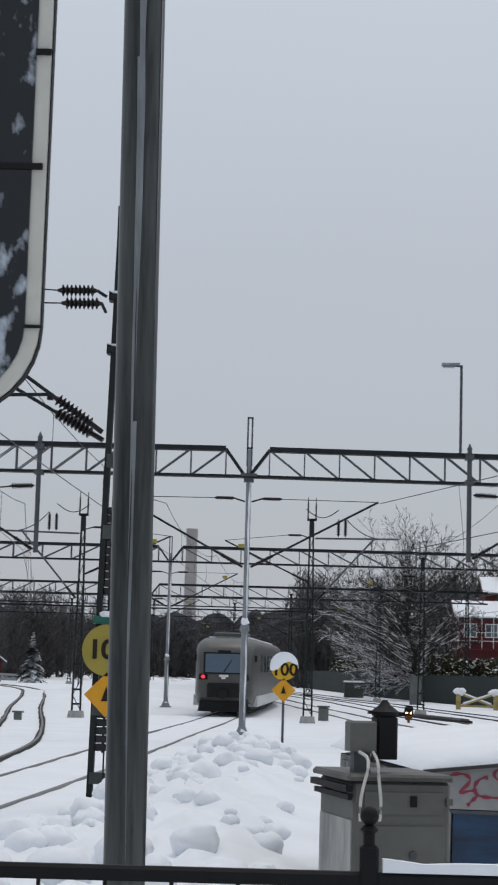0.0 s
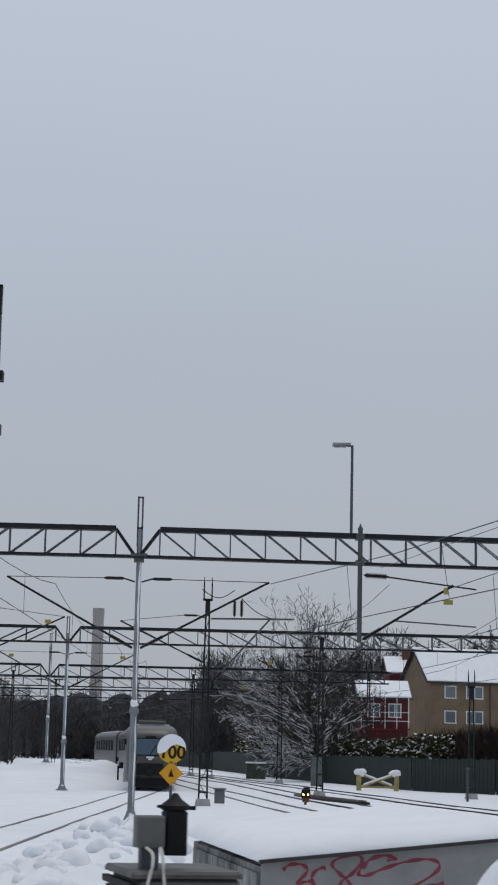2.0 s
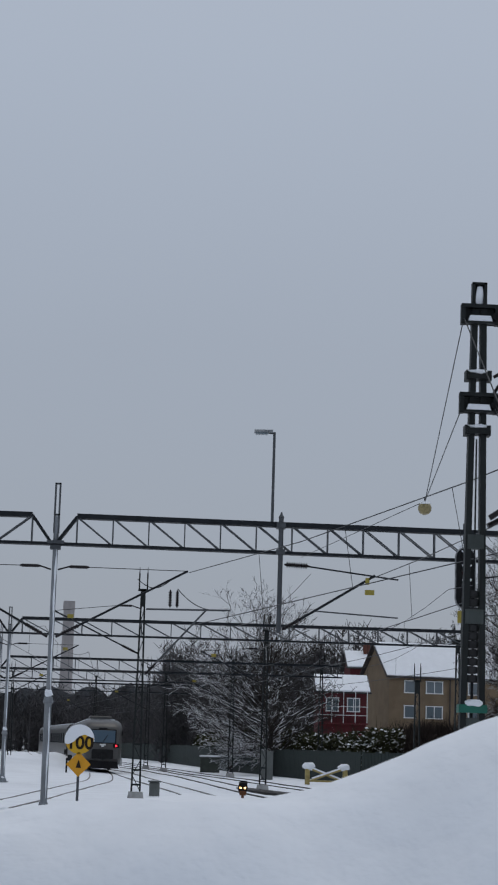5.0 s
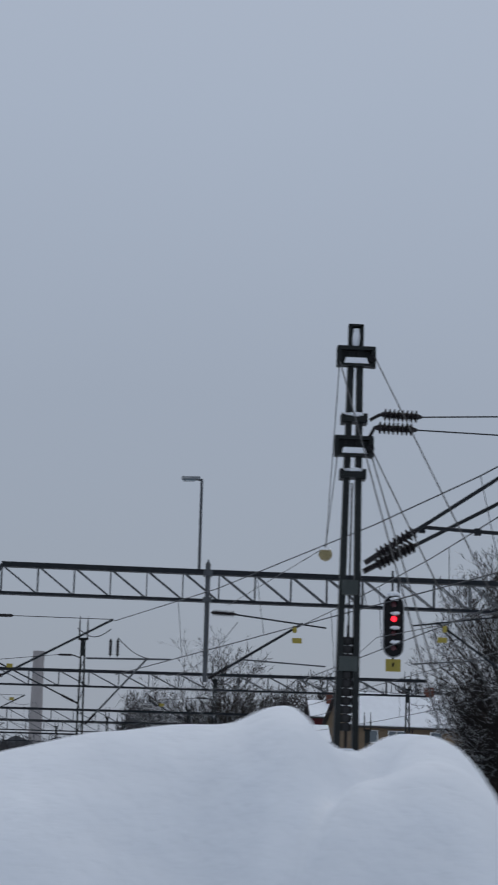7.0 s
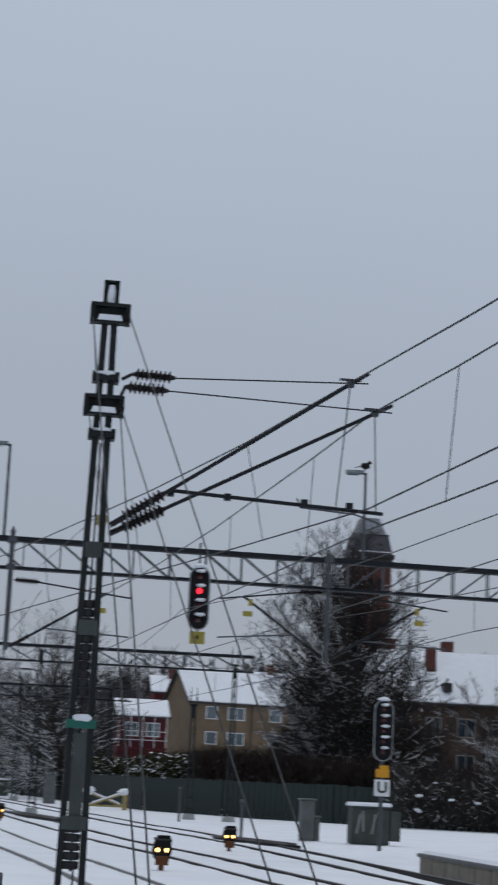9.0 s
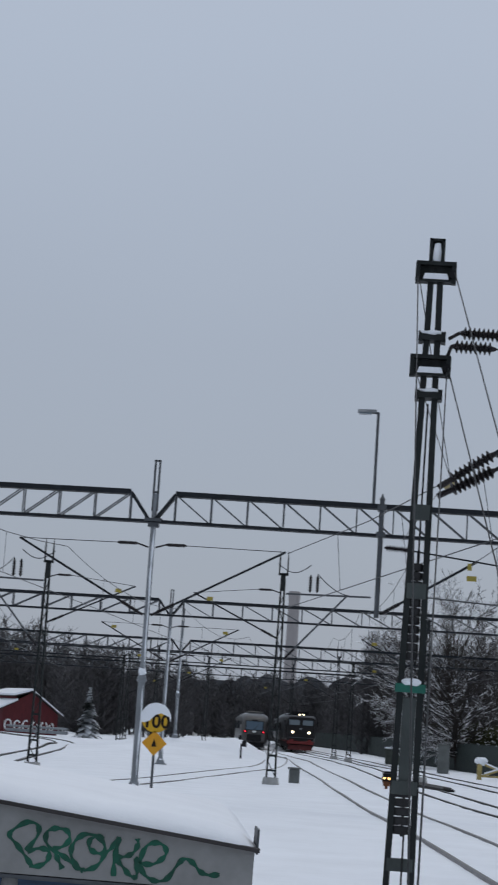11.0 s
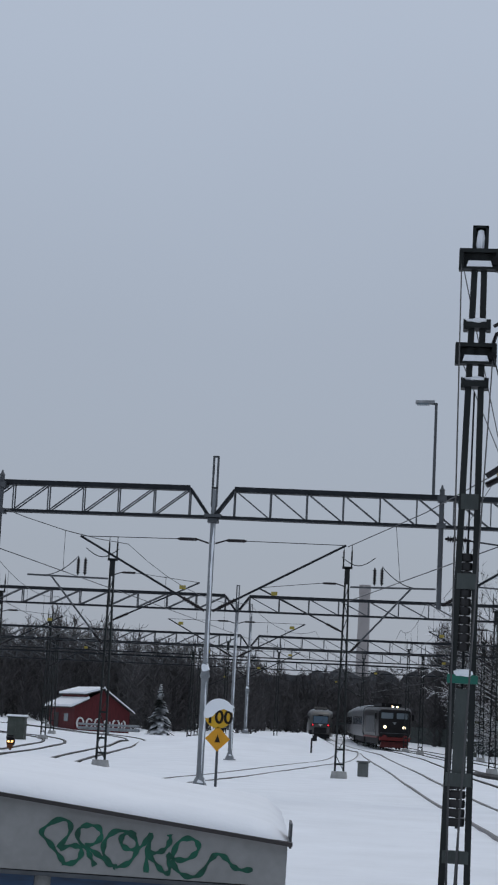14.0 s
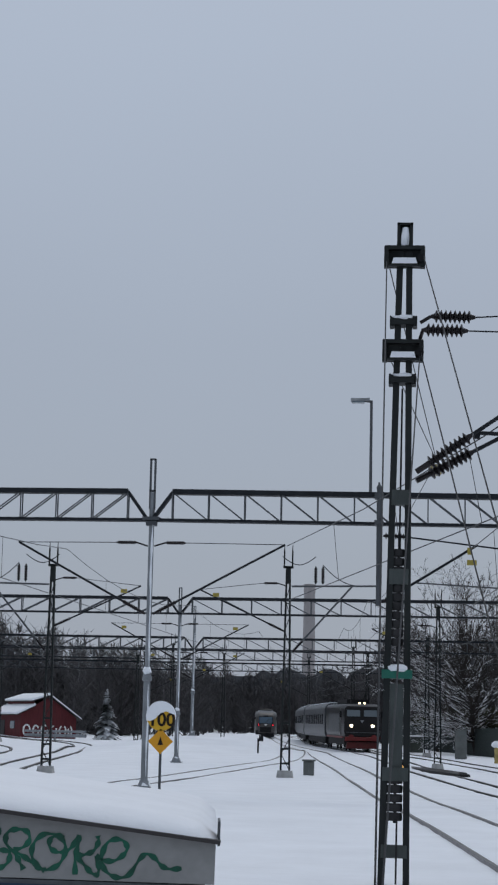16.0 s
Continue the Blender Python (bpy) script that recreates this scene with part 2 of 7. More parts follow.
# ---- mesh building ----
class Mesh:
    """Collects simple solids into one mesh."""

    def __init__(self):
        self.v, self.f = [], []

    def add(self, vs, fs):
        o = len(self.v)
        self.v += [tuple(p) for p in vs]
        self.f += [tuple(i + o for i in f) for f in fs]
        return self

    def box(self, c, s, rz=0.0, rx=0.0, ry=0.0, taper=1.0):
        m = Matrix.Translation(c) @ pose(0, 0, 0, rx, ry, rz)
        vs = []
        for z in (-0.5, 0.5):
            k = taper if z > 0 else 1.0
            for x, y in ((-0.5, -0.5), (0.5, -0.5), (0.5, 0.5), (-0.5, 0.5)):
                vs.append(m @ Vector((x * s[0] * k, y * s[1] * k, z * s[2])))
        return self.add(vs, [(3, 2, 1, 0), (4, 5, 6, 7), (0, 1, 5, 4), (1, 2, 6, 5), (2, 3, 7, 6), (3, 0, 4, 7)])

    def bev(self, c, s, b=0.02, rz=0.0):
        """A box with chamfered upright and top edges."""
        m = Matrix.Translation(c) @ pose(0, 0, 0, 0, 0, rz)
        x, y, z = s[0] / 2, s[1] / 2, s[2] / 2
        rings = [(-z, 0), (z - b, 0), (z, b)]
        vs, fs = [], []
        for zz, i in rings:
            for px, py in ((-x + b, -y + i), (x - b, -y + i), (x - i, -y + b), (x - i, y - b), (x - b, y - i), (-x + b, y - i), (-x + i, y - b), (-x + i, -y + b)):
                vs.append(m @ Vector((px, py, zz)))
        for r in range(2):
            for k in range(8):
                a, d = r * 8 + k, r * 8 + (k + 1) % 8
                fs.append((a, d, d + 8, a + 8))
        fs += [tuple(range(7, -1, -1)), tuple(range(16, 24))]
        return self.add(vs, fs)

    def tube(self, p0, p1, r0, r1=None, n=8):
        p0, p1 = Vector(p0), Vector(p1)
        r1 = r0 if r1 is None else r1
        d = p1 - p0
        if d.length < 1e-6:
            return self
        q = d.to_track_quat("Z", "Y").to_matrix()
        vs = []
        for p, r in ((p0, r0), (p1, r1)):
            for k in range(n):
                a = 2 * math.pi * k / n
                vs.append(p + q @ Vector((r * math.cos(a), r * math.sin(a), 0)))
        fs = [(k, (k + 1) % n, n + (k + 1) % n, n + k) for k in range(n)]
        if n > 3:
            fs += [tuple(range(n - 1, -1, -1)), tuple(range(n, 2 * n))]
        return self.add(vs, fs)

    def beam(self, p0, p1, w, h):
        p0, p1 = Vector(p0), Vector(p1)
        q = (p1 - p0).to_track_quat("Y", "Z").to_matrix().to_4x4()
        L = (p1 - p0).length
        m = Matrix.Translation((p0 + p1) / 2) @ q
        vs = [m @ Vector((x * w / 2, y * L / 2, z * h / 2)) for z in (-1, 1) for x, y in ((-1, -1), (1, -1), (1, 1), (-1, 1))]
        return self.add(vs, [(3, 2, 1, 0), (4, 5, 6, 7), (0, 1, 5, 4), (1, 2, 6, 5), (2, 3, 7, 6), (3, 0, 4, 7)])

    def path(self, pts, r, n=6):
        """One continuous bent tube."""
        pts = [Vector(p) for p in pts]
        rings = []
        for k, p in enumerate(pts):
            d = pts[min(k + 1, len(pts) - 1)] - pts[max(k - 1, 0)]
            q = d.to_track_quat("Z", "Y").to_matrix()
            rings.append([p + q @ Vector((r * math.cos(2 * math.pi * i / n), r * math.sin(2 * math.pi * i / n), 0)) for i in range(n)])
        return self.loft(rings)

    def post(self, p0, p1, wx, wy):
        """A bar that keeps its section level: wx by wy at both ends."""
        vs = [(p[0] + sx * wx / 2, p[1] + sy * wy / 2, p[2]) for p in (p0, p1) for sx, sy in ((-1, -1), (1, -1), (1, 1), (-1, 1))]
        return self.add(vs, [(3, 2, 1, 0), (4, 5, 6, 7), (0, 1, 5, 4), (1, 2, 6, 5), (2, 3, 7, 6), (3, 0, 4, 7)])

    def spin(self, prof, p0=(0, 0, 0), axis=(0, 0, 1), n=14):
        """A turned solid from (radius, height) pairs along an axis."""
        q = Vector(axis).to_track_quat("Z", "Y").to_matrix()
        p0 = Vector(p0)
        vs, fs = [], []
        for r, z in prof:
            for k in range(n):
                a = 2 * math.pi * k / n
                vs.append(p0 + q @ Vector((max(r, 1e-4) * math.cos(a), max(r, 1e-4) * math.sin(a), z)))
        for i in range(len(prof) - 1):
            for k in range(n):
                fs.append((i * n + k, i * n + (k + 1) % n, (i + 1) * n + (k + 1) % n, (i + 1) * n + k))
        fs += [tuple(range(n - 1, -1, -1)), tuple(range((len(prof) - 1) * n, len(prof) * n))]
        return self.add(vs, fs)

    def prism(self, poly, y0, y1):
        """A polygon in x and z, drawn out along y."""
        n = len(poly)
        vs = [(x, y0, z) for x, z in poly] + [(x, y1, z) for x, z in poly]
        fs = [tuple(range(n)), tuple(range(2 * n - 1, n - 1, -1))] + [((k + 1) % n, k, n + k, n + (k + 1) % n) for k in range(n)]
        return self.add(vs, fs)

    def loft(self, rings):
        """Closed rings of equally many points, joined and capped."""
        n = len(rings[0])
        vs = [p for r in rings for p in r]
        fs = []
        for i in range(len(rings) - 1):
            for k in range(n):
                a, b = i * n + k, i * n + (k + 1) % n
                fs.append((a, b, b + n, a + n))
        fs += [tuple(range(n - 1, -1, -1)), tuple(range((len(rings) - 1) * n, len(rings) * n))]
        return self.add(vs, fs)

    def lump(self, c, s, seed=0, n=10, rough=0.25):
        """An uneven rounded clod."""
        vs, fs = [], []
        for i in range(n // 2 + 1):
            th = math.pi * i / (n // 2)
            for k in range(n):
                a = 2 * math.pi * k / n
                d = Vector((math.sin(th) * math.cos(a), math.sin(th) * math.sin(a), math.cos(th)))
                r = 1 + rough * noise.noise(d * 1.7 + Vector((seed * 3.1, seed * 1.7, 0))) * 2
                vs.append((c[0] + d.x * r * s[0], c[1] + d.y * r * s[1], c[2] + d.z * r * s[2]))
        for i in range(n // 2):
            for k in range(n):
                fs.append((i * n + k, (i + 1) * n + k, (i + 1) * n + (k + 1) % n, i * n + (k + 1) % n))
        return self.add(vs, fs)


def finish(name, b, material, smooth=35):
    me = bpy.data.meshes.new(name)
    me.from_pydata(b.v, [], b.f)
    me.validate()
    me.update()
    if smooth:
        me.shade_smooth()
        me.set_sharp_from_angle(angle=radians(smooth))
    me.materials.append(material)
    return new(name, me)


def part(name, b, material, parent, label="", smooth=35):
    ob = finish(name, b, material, smooth)
    ob.parent = parent
    if label:
        tagged(ob, label)
    return ob


def thing(name, label, category, m=None, group="", kind=""):
    ob = new(name)
    ob.empty_display_size = 0.3
    ob.matrix_basis = m or Matrix.Identity(4)
    return tagged(ob, label, category, group, kind)


def single(name, b, material, label, category, group="", kind="", smooth=35, m=None):
    ob = finish(name, b, material, smooth)
    if m:
        ob.matrix_basis = m
    return tagged(ob, label, category, group, kind)


def letters(text, size, material, parent, m, name="lettering", depth=0.004, bold=0.0):
    cu = bpy.data.curves.new(name, "FONT")
    cu.body, cu.size, cu.extrude, cu.offset = text, size, depth, bold
    cu.align_x, cu.align_y = "CENTER", "CENTER"
    tmp = bpy.data.objects.new(name, cu)
    me = bpy.data.meshes.new_from_object(tmp)
    bpy.data.objects.remove(tmp)
    me.materials.append(material)
    ob = new(name, me)
    ob.parent = parent
    ob.matrix_basis = m
    return ob


FRONT = pose(0, 0, 0, 90, 0, 0)


def smoothstep(a, b, x):
    t = min(1, max(0, (x - a) / (b - a)))
    return t * t * (3 - 2 * t)


def spline(pts, x):
    """Smooth lookup through (x, value) pairs."""
    for i in range(len(pts) - 1):
        if x <= pts[i + 1][0] or i == len(pts) - 2:
            (x0, v0), (x1, v1) = pts[i], pts[i + 1]
            vm = pts[i - 1] if i else (2 * x0 - x1, 2 * v0 - v1)
            vp = pts[i + 2] if i + 2 < len(pts) else (2 * x1 - x0, 2 * v1 - v0)
            t = (x - x0) / (x1 - x0)
            m0 = (v1 - vm[1]) / (x1 - vm[0]) * (x1 - x0)
            m1 = (vp[1] - v0) / (vp[0] - x0) * (x1 - x0)
            if t < 0 or t > 1:
                return v0 + (v1 - v0) * t if t < 0 else v1 + m1 * (t - 1)
            return (2 * t**3 - 3 * t**2 + 1) * v0 + (t**3 - 2 * t**2 + t) * m0 + (-2 * t**3 + 3 * t**2) * v1 + (t**3 - t**2) * m1


# ---- the lie of the land ----
FENCE_LINE = [(58, 52), (45, 60), (33, 66.5), (25.5, 70.5), (20, 77), (16, 86), (12.3, 108), (8.5, 132), (6, 160), (2, 200), (-8, 260)]


def fence_x(y):
    pts = FENCE_LINE
    if y <= pts[0][1]:
        return pts[0][0]
    for (x0, y0), (x1, y1) in zip(pts, pts[1:]):
        if y <= y1:
            return x0 + (x1 - x0) * (y - y0) / (y1 - y0)
    return pts[-1][0]


def land(x, y):
    """The height of the snow at a place, without small unevenness."""
    z = 0.006 * min(max(y - 40, 0), 260)
    if y > 50:
        behind = x - fence_x(y) - 1.5
        if behind > 0:
            z += min(behind, 40) * 0.045 * smoothstep(0, 12, behind)
    if y > 330:
        z += (y - 330) * 0.03
    if x < -32:
        z += min((-32 - x) * 0.05, 3) * smoothstep(60, 110, y)
    # a drift between the tracks
    z += 1.15 * math.exp(-(((x + 9.5) / 5.5) ** 2) - ((y - 101) / 9) ** 2)
    z += 0.9 * math.exp(-(((x + 4.8) / 1.7) ** 2) - ((y - 105) / 6) ** 2)
    # the drift beside the low platform
    z += 1.35 * math.exp(-(((x - 28.9) / 2.1) ** 2) - ((y - 31) / 4.0) ** 2)
    z += 0.55 * math.exp(-(((x - 26.3) / 1.7) ** 2) - ((y - 30) / 3.5) ** 2)
    z += 0.9 * math.exp(-(((x - 33.0) / 3.0) ** 2) - ((y - 31) / 4.5) ** 2)
    z -= 0.3 * smoothstep(16.6, 17.8, x) * smoothstep(33, 27, y)
    near = smoothstep(70, 20, abs(x)) * smoothstep(260, 60, y)
    if near > 0:
        z += near * 0.05 * noise.noise((x * 0.22, y * 0.06, 0))
    return z


def bank(x, y):
    """Ploughed clods heaped between the walkway and the first track."""
    if not -33 < y < 18:
        return 0.0
    k = smoothstep(-29, -24, y) * smoothstep(17, 4, y) * smoothstep(-1.3 + 0.04 * y, -0.4 + 0.04 * y, x) * smoothstep(2.2, 0.6, x)
    if k <= 0:
        return 0.0
    c = noise.noise((x * 1.5, y * 0.8, 2)) * 0.16 + abs(noise.noise((x * 2.6, y * 1.5, 7))) * 0.24 + abs(noise.noise((x * 5, y * 3, 9))) * 0.12
    ridge = 0.26 * math.exp(-(((x - 0.35) / 1.0) ** 2)) * smoothstep(-20, 2, y) * smoothstep(14, 7, y)
    return k * (0.16 + c) + ridge


def make_ground():
    def axis(stops):
        out = []
        for (a, da), (b, _) in zip(stops, stops[1:]):
            v = a
            while v < b - 1e-6:
                out.append(v)
                v += da
        return out + [stops[-1][0]]

    xs = axis([(-3000, 600), (-600, 100), (-200, 14), (-60, 3), (-24, 0.9), (-6, 0.3), (-2.6, 0.13), (2.2, 0.3), (12, 0.6), (24, 0.7), (36, 1.6), (60, 8), (200, 100), (600, 600), (3000, 600)])
    ys = axis([(-1500, 350), (-100, 20), (-40, 0.8), (-28, 0.22), (0, 0.28), (14, 0.6), (20, 1.0), (60, 2), (130, 5), (320, 40), (600, 300), (3300, 300)])
    vs, fs = [], []
    for y in ys:
        for x in xs:
            z = land(x, y)
            near = smoothstep(70, 20, abs(x)) * smoothstep(260, 60, y)
            z += near * 0.02 * noise.noise((x * 0.9, y * 0.6, 5))
            z += bank(x, y)
            vs.append((x, y, z - 0.02))
    w = len(xs)
    for j in range(len(ys) - 1):
        for i in range(w - 1):
            a = j * w + i
            fs.append((a, a + 1, a + w + 1, a + w))
    b = Mesh().add(vs, fs)
    return single("ground", b, SNOW_FAR, "snow-covered yard ground with ploughed clods and drifts", "ground", kind="structure", smooth=180)


make_ground()

# ---- tracks ----
TRACK_A = [(-40, -4.3), (-12, -3.4), (4, -2.85), (25, -2.3), (43, -1.8), (50, -1.58), (61, -1.1), (71, -0.72), (80, -0.62), (95, -1.2), (112, -2.5), (143, -6.3), (163, -8.6), (187, -11.1), (212, -13.6), (260, -18), (330, -24)]
TRACK_B = [(-40, 12.2), (-20, 11.0), (0, 9.4), (14, 8.2), (20, 7.6), (41, 5.75), (53, 4.72), (94, 0.75), (106, -0.3), (130, -3.6), (155, -6.7), (187, -10.2), (240, -15.5)]
TRACK_C = [(-40, 17.5), (-20, 15.4), (5, 13.2), (20, 11.7), (37, 10.0), (56, 8.2), (80, 6.2), (96, 4.8), (108, 3.5), (114, 2.8), (128, 0.75), (142, -1.35), (163, -3.9), (200, -7.2), (260, -12.0), (330, -17.0)]
TRACK_D = [(-40, 19.5), (-10, 18.0), (6, 16.7), (20, 16.1), (34, 15.4), (56, 12.6), (80, 9.8), (104, 6.6), (130, 3.2), (160, -0.6), (210, -7.5), (300, -20)]
TRACK_E = [(-10, -4.9), (10, -5.7), (27, -7.6), (56, -11.6), (82, -14.9), (100, -17.4), (116, -20.0), (130, -23.6), (142, -28.4), (152, -35), (159, -44)]
TRACK_F = [(20, -11.8), (50, -14.9), (70, -17.4), (90, -20.8), (106, -25.2), (118, -31), (127, -38), (134, -47), (138, -57)]


def on_track(track, y, lift=0.0):
    x = spline(track, y)
    return Vector((x, y, land(x, y) + lift))


def make_track(track, label, sleepers=False, y0=None, y1=None, bare=0.08, groove=0.0):
    t = thing("railway_track", label, "railway track", group="yard tracks", kind="")
    ys = np.arange(y0 if y0 is not None else track[0][0], y1 if y1 is not None else track[-1][0], 2.0)
    for side in (-0.75, 0.75):
        b = Mesh()
        rings = []
        for y in ys:
            p, q = on_track(track, y - 0.5), on_track(track, y + 0.5)
            d = (q - p).normalized()
            n = Vector((d.y, -d.x, 0))
            c = (p + q) / 2 + n * side
            lift = bare * 0.4 + 0.015 * noise.noise((c.x, y * 0.15, 3))
            rings.append([c + n * o + Vector((0, 0, h)) for o, h in ((-0.05, -0.12), (-0.036, lift - 0.03), (-0.034, lift), (0.034, lift), (0.036, lift - 0.03), (0.05, -0.12))])
        b.loft(rings)
        part("rail", b, RAIL, t)
        if groove:
            g = Mesh()
            rings = []
            for y in ys:
                p, q = on_track(track, y - 0.5), on_track(track, y + 0.5)
                n = Vector(((q - p).y, -(q - p).x, 0)).normalized()
                c = (p + q) / 2 + n * side
                w0, w1 = (0.06 + groove * (0.6 + 0.8 * noise.noise((c.x * 0.4, y * 0.22, s_))) for s_ in (1, 6))
                rings.append([c + n * o + Vector((0, 0, h)) for o, h in ((-w0, -0.1), (-w0, 0.018), (w1, 0.018), (w1, -0.1))])
            part("flangeway", g.loft(rings), BALLAST, t, "bare wet ballast beside the rail")
    return t


make_track(TRACK_A, "railway track half buried in snow, rails showing as dark lines", y0=-30, bare=0.02)
make_track(TRACK_B, "cleared railway track curving through packed snow", bare=0.07)
make_track(TRACK_C, "main railway track with bare dark rails in snow", groove=0.03)
make_track(TRACK_D, "railway track beside the boarded fence in snow", groove=0.04)
make_track(TRACK_E, "curved siding with bare rails in snow", bare=0.14, groove=0.07)
make_track(TRACK_F, "far curved siding with bare rails in snow", bare=0.14, groove=0.07)




def bare_points(x, y, length, turn, w=0.5):
    """The cleared blades of a set of points: a trough between drifts, its shadows put into the dark colour."""
    t = thing("point_blades", "bare wet point blades in a cleared trough darkened for its shadows", "railway points", pose(x, y, land(x, y), 0, 0, turn), group="railway points")
    ring = []
    for k in range(15):
        u = k / 14
        ww = w * (0.25 + math.sin(math.pi * (0.1 + 0.8 * u))) * (0.8 + 0.4 * noise.noise((u * 5, x, 0)))
        ring.append([(-ww, u * length, -0.15), (ww, u * length, -0.15), (ww * 0.9, u * length, 0.1), (-ww * 0.9, u * length, 0.1)])
    part("trough", Mesh().loft(ring), BALLAST, t)
    for s_ in (-0.2, 0.12):
        part("blade", Mesh().beam((s_, 0.3, 0.13), (s_ * 1.6, length - 0.3, 0.13), 0.07, 0.08), RAIL, t)
    return t


bare_points(9.75, 50.5, 15.0, 8.5, 0.6)
bare_points(16.9, 29.5, 7.5, 14.0, 0.45)

# ---- line-side masts and gantries ----
def insulator(b, p0, p1, r=0.07, sheds=7):
    p0, p1 = Vector(p0), Vector(p1)
    L = (p1 - p0).length
    prof = [(0.022, 0)]
    for k in range(sheds):
        z = L * (0.08 + 0.84 * k / sheds)
        dz = L * 0.84 / sheds
        prof += [(0.042, z), (r, z + dz * 0.35), (r * 0.95, z + dz * 0.55), (0.042, z + dz * 0.75)]
    prof += [(0.022, L)]
    b.spin(prof, p0, p1 - p0, n=12)


def gantry(name, label, x0, x1, zt, zb, y, step, mid=None, depth=0.32, fall=0.0, chord=0.11, flip=(), thin=0.035):
    """A lattice beam across the tracks; mid: where a pole interrupts its top chord."""
    t = thing(name, label, "gantry", pose(0, y, 0), group="overhead line gantries")

    def dz(x):
        return -fall * max(0, x)

    spans = [(x0, x1)] if mid is None else [(x0, mid - 0.66), (mid + 0.66, x1)]
    top = Mesh()
    for a, c in spans:
        top.beam((a, 0, zt + dz(a)), (c, 0, zt + dz(c)), depth, chord)
        top.beam((a, -depth / 2, zt + 0.02 + dz(a)), (c, -depth / 2, zt + 0.02 + dz(c)), 0.06, chord * 1.2)
    if mid is not None:
        for s in (-1, 1):
            top.beam((mid + s * 0.66, 0, zt), (mid + s * 0.12, 0, zb + 0.08), depth * 0.8, chord * 0.8)
    part("top_chord", top, TRUSS, t)
    bot = Mesh()
    bot.beam((x0, 0, zb + dz(x0)), (0, 0, zb), depth, chord * 0.75)
    bot.beam((0, 0, zb), (x1, 0, zb + dz(x1)), depth, chord * 0.75)
    part("bottom_chord", bot, TRUSS, t)
    snow = Mesh()
    for a, c in spans:
        snow.beam((a, 0, zt + chord / 2 + 0.015 + dz(a)), (c, 0, zt + chord / 2 + 0.015 + dz(c)), depth * 0.8, 0.04)
    part("snow_cap", snow, SNOW, t, "thin line of snow")
    for a, c in spans:
        left = c <= (mid if mid is not None else -1e9)
        n = int(round((c - a) / step))
        for k in range(n + 1):
            x = (c - k * step) if left else (a + k * step)
            if x < a - 0.01 or x > c + 0.01:
                continue
            up = Mesh()
            for yy in (-depth / 2 + 0.03, depth / 2 - 0.03):
                up.beam((x, yy, zb + dz(x)), (x, yy, zt + dz(x)), thin, thin)
            part("upright", up, TRUSSL, t)
            nx = x - step if left else x + step
            if nx < a - 0.01 or nx > c + 0.01:
                continue
            dg = Mesh()
            down = not (flip and nx > flip[0])
            for yy in (-depth / 2 + 0.03, depth / 2 - 0.03):
                if down:
                    dg.beam((x, yy, zt + dz(x)), (nx, yy, zb + dz(nx)), thin, thin)
                else:
                    dg.beam((x, yy, zb + dz(x)), (nx, yy, zt + dz(nx)), thin, thin)
            part("diagonal", dg, TRUSSL, t)
    return t


def tube_pole(name, label, x, y, h, step_z, r_low=0.102, r_up=0.078, cross=True):
    z = land(x, y)
    t = thing(name, label, "pole", pose(x, y, z), group="tubular overhead line poles")
    part("lower_tube", Mesh().spin([(r_low, 0.0), (r_low, step_z)], n=16), GALV, t)
    part("collar", Mesh().spin([(r_low + 0.02, 0), (r_low + 0.05, 0.05), (r_low + 0.03, 0.12), (r_up + 0.01, 0.3), (r_up, 0.34)], (0, 0, step_z), n=16), GALV, t)
    part("upper_tube", Mesh().spin([(r_up, step_z + 0.3), (r_up, h - 1.0)], n=16), GALV, t)
    tp = Mesh()
    for s in (-1, 1):
        tp.box((s * 0.065, 0, h - 0.75), (0.05, 0.12, 1.5))
    tp.box((0, 0, h - 0.02), (0.18, 0.12, 0.04)).box((0, 0, h - 0.95), (0.18, 0.12, 0.05))
    part("forked_head", tp, GALV_DULL, t)
    ft = Mesh().box((0, 0, 0.2), (0.5, 0.4, 0.4), taper=0.42)
    ft.box((0, 0, 0.03), (0.62, 0.5, 0.05))
    part("foot", ft, GALV, t)
    part("snow_cap", Mesh().lump((0.03, 0, 0.27), (0.14, 0.16, 0.07), 3), SNOW, t)
    part("snow_cap", Mesh().lump((0, -0.04, step_z + 0.3), (0.13, 0.13, 0.13), 4), SNOW, t)
    for z0_, z1_, rr, wide in ((0.5, step_z - 0.1, r_low, 0.3), (step_z + 0.4, h - 1.9, r_up, 0.55)):
        vs = []
        n_ = 40
        for k in range(n_ + 1):
            zz = z0_ + (z1_ - z0_) * k / n_
            ww = wide * (0.45 + 0.9 * abs(noise.noise((zz * 0.9, x, y)))) * min(1, 6 * min(k, n_ - k) / n_ + 0.05)
            aa = 0.55 + 0.35 * noise.noise((zz * 0.7, y, x))
            for q, lift in ((-1, 0.001), (-0.4, 0.022), (0.4, 0.022), (1, 0.001)):
                vs.append(((rr + lift) * math.sin(aa + q * ww), -(rr + lift) * math.cos(aa + q * ww), zz))
        part("plastered_snow", Mesh().add(vs, [(4 * k + q, 4 * k + q + 1, 4 * k + q + 5, 4 * k + q + 4) for k in range(n_) for q in range(3)]), SNOW, t, smooth=180)
    return t


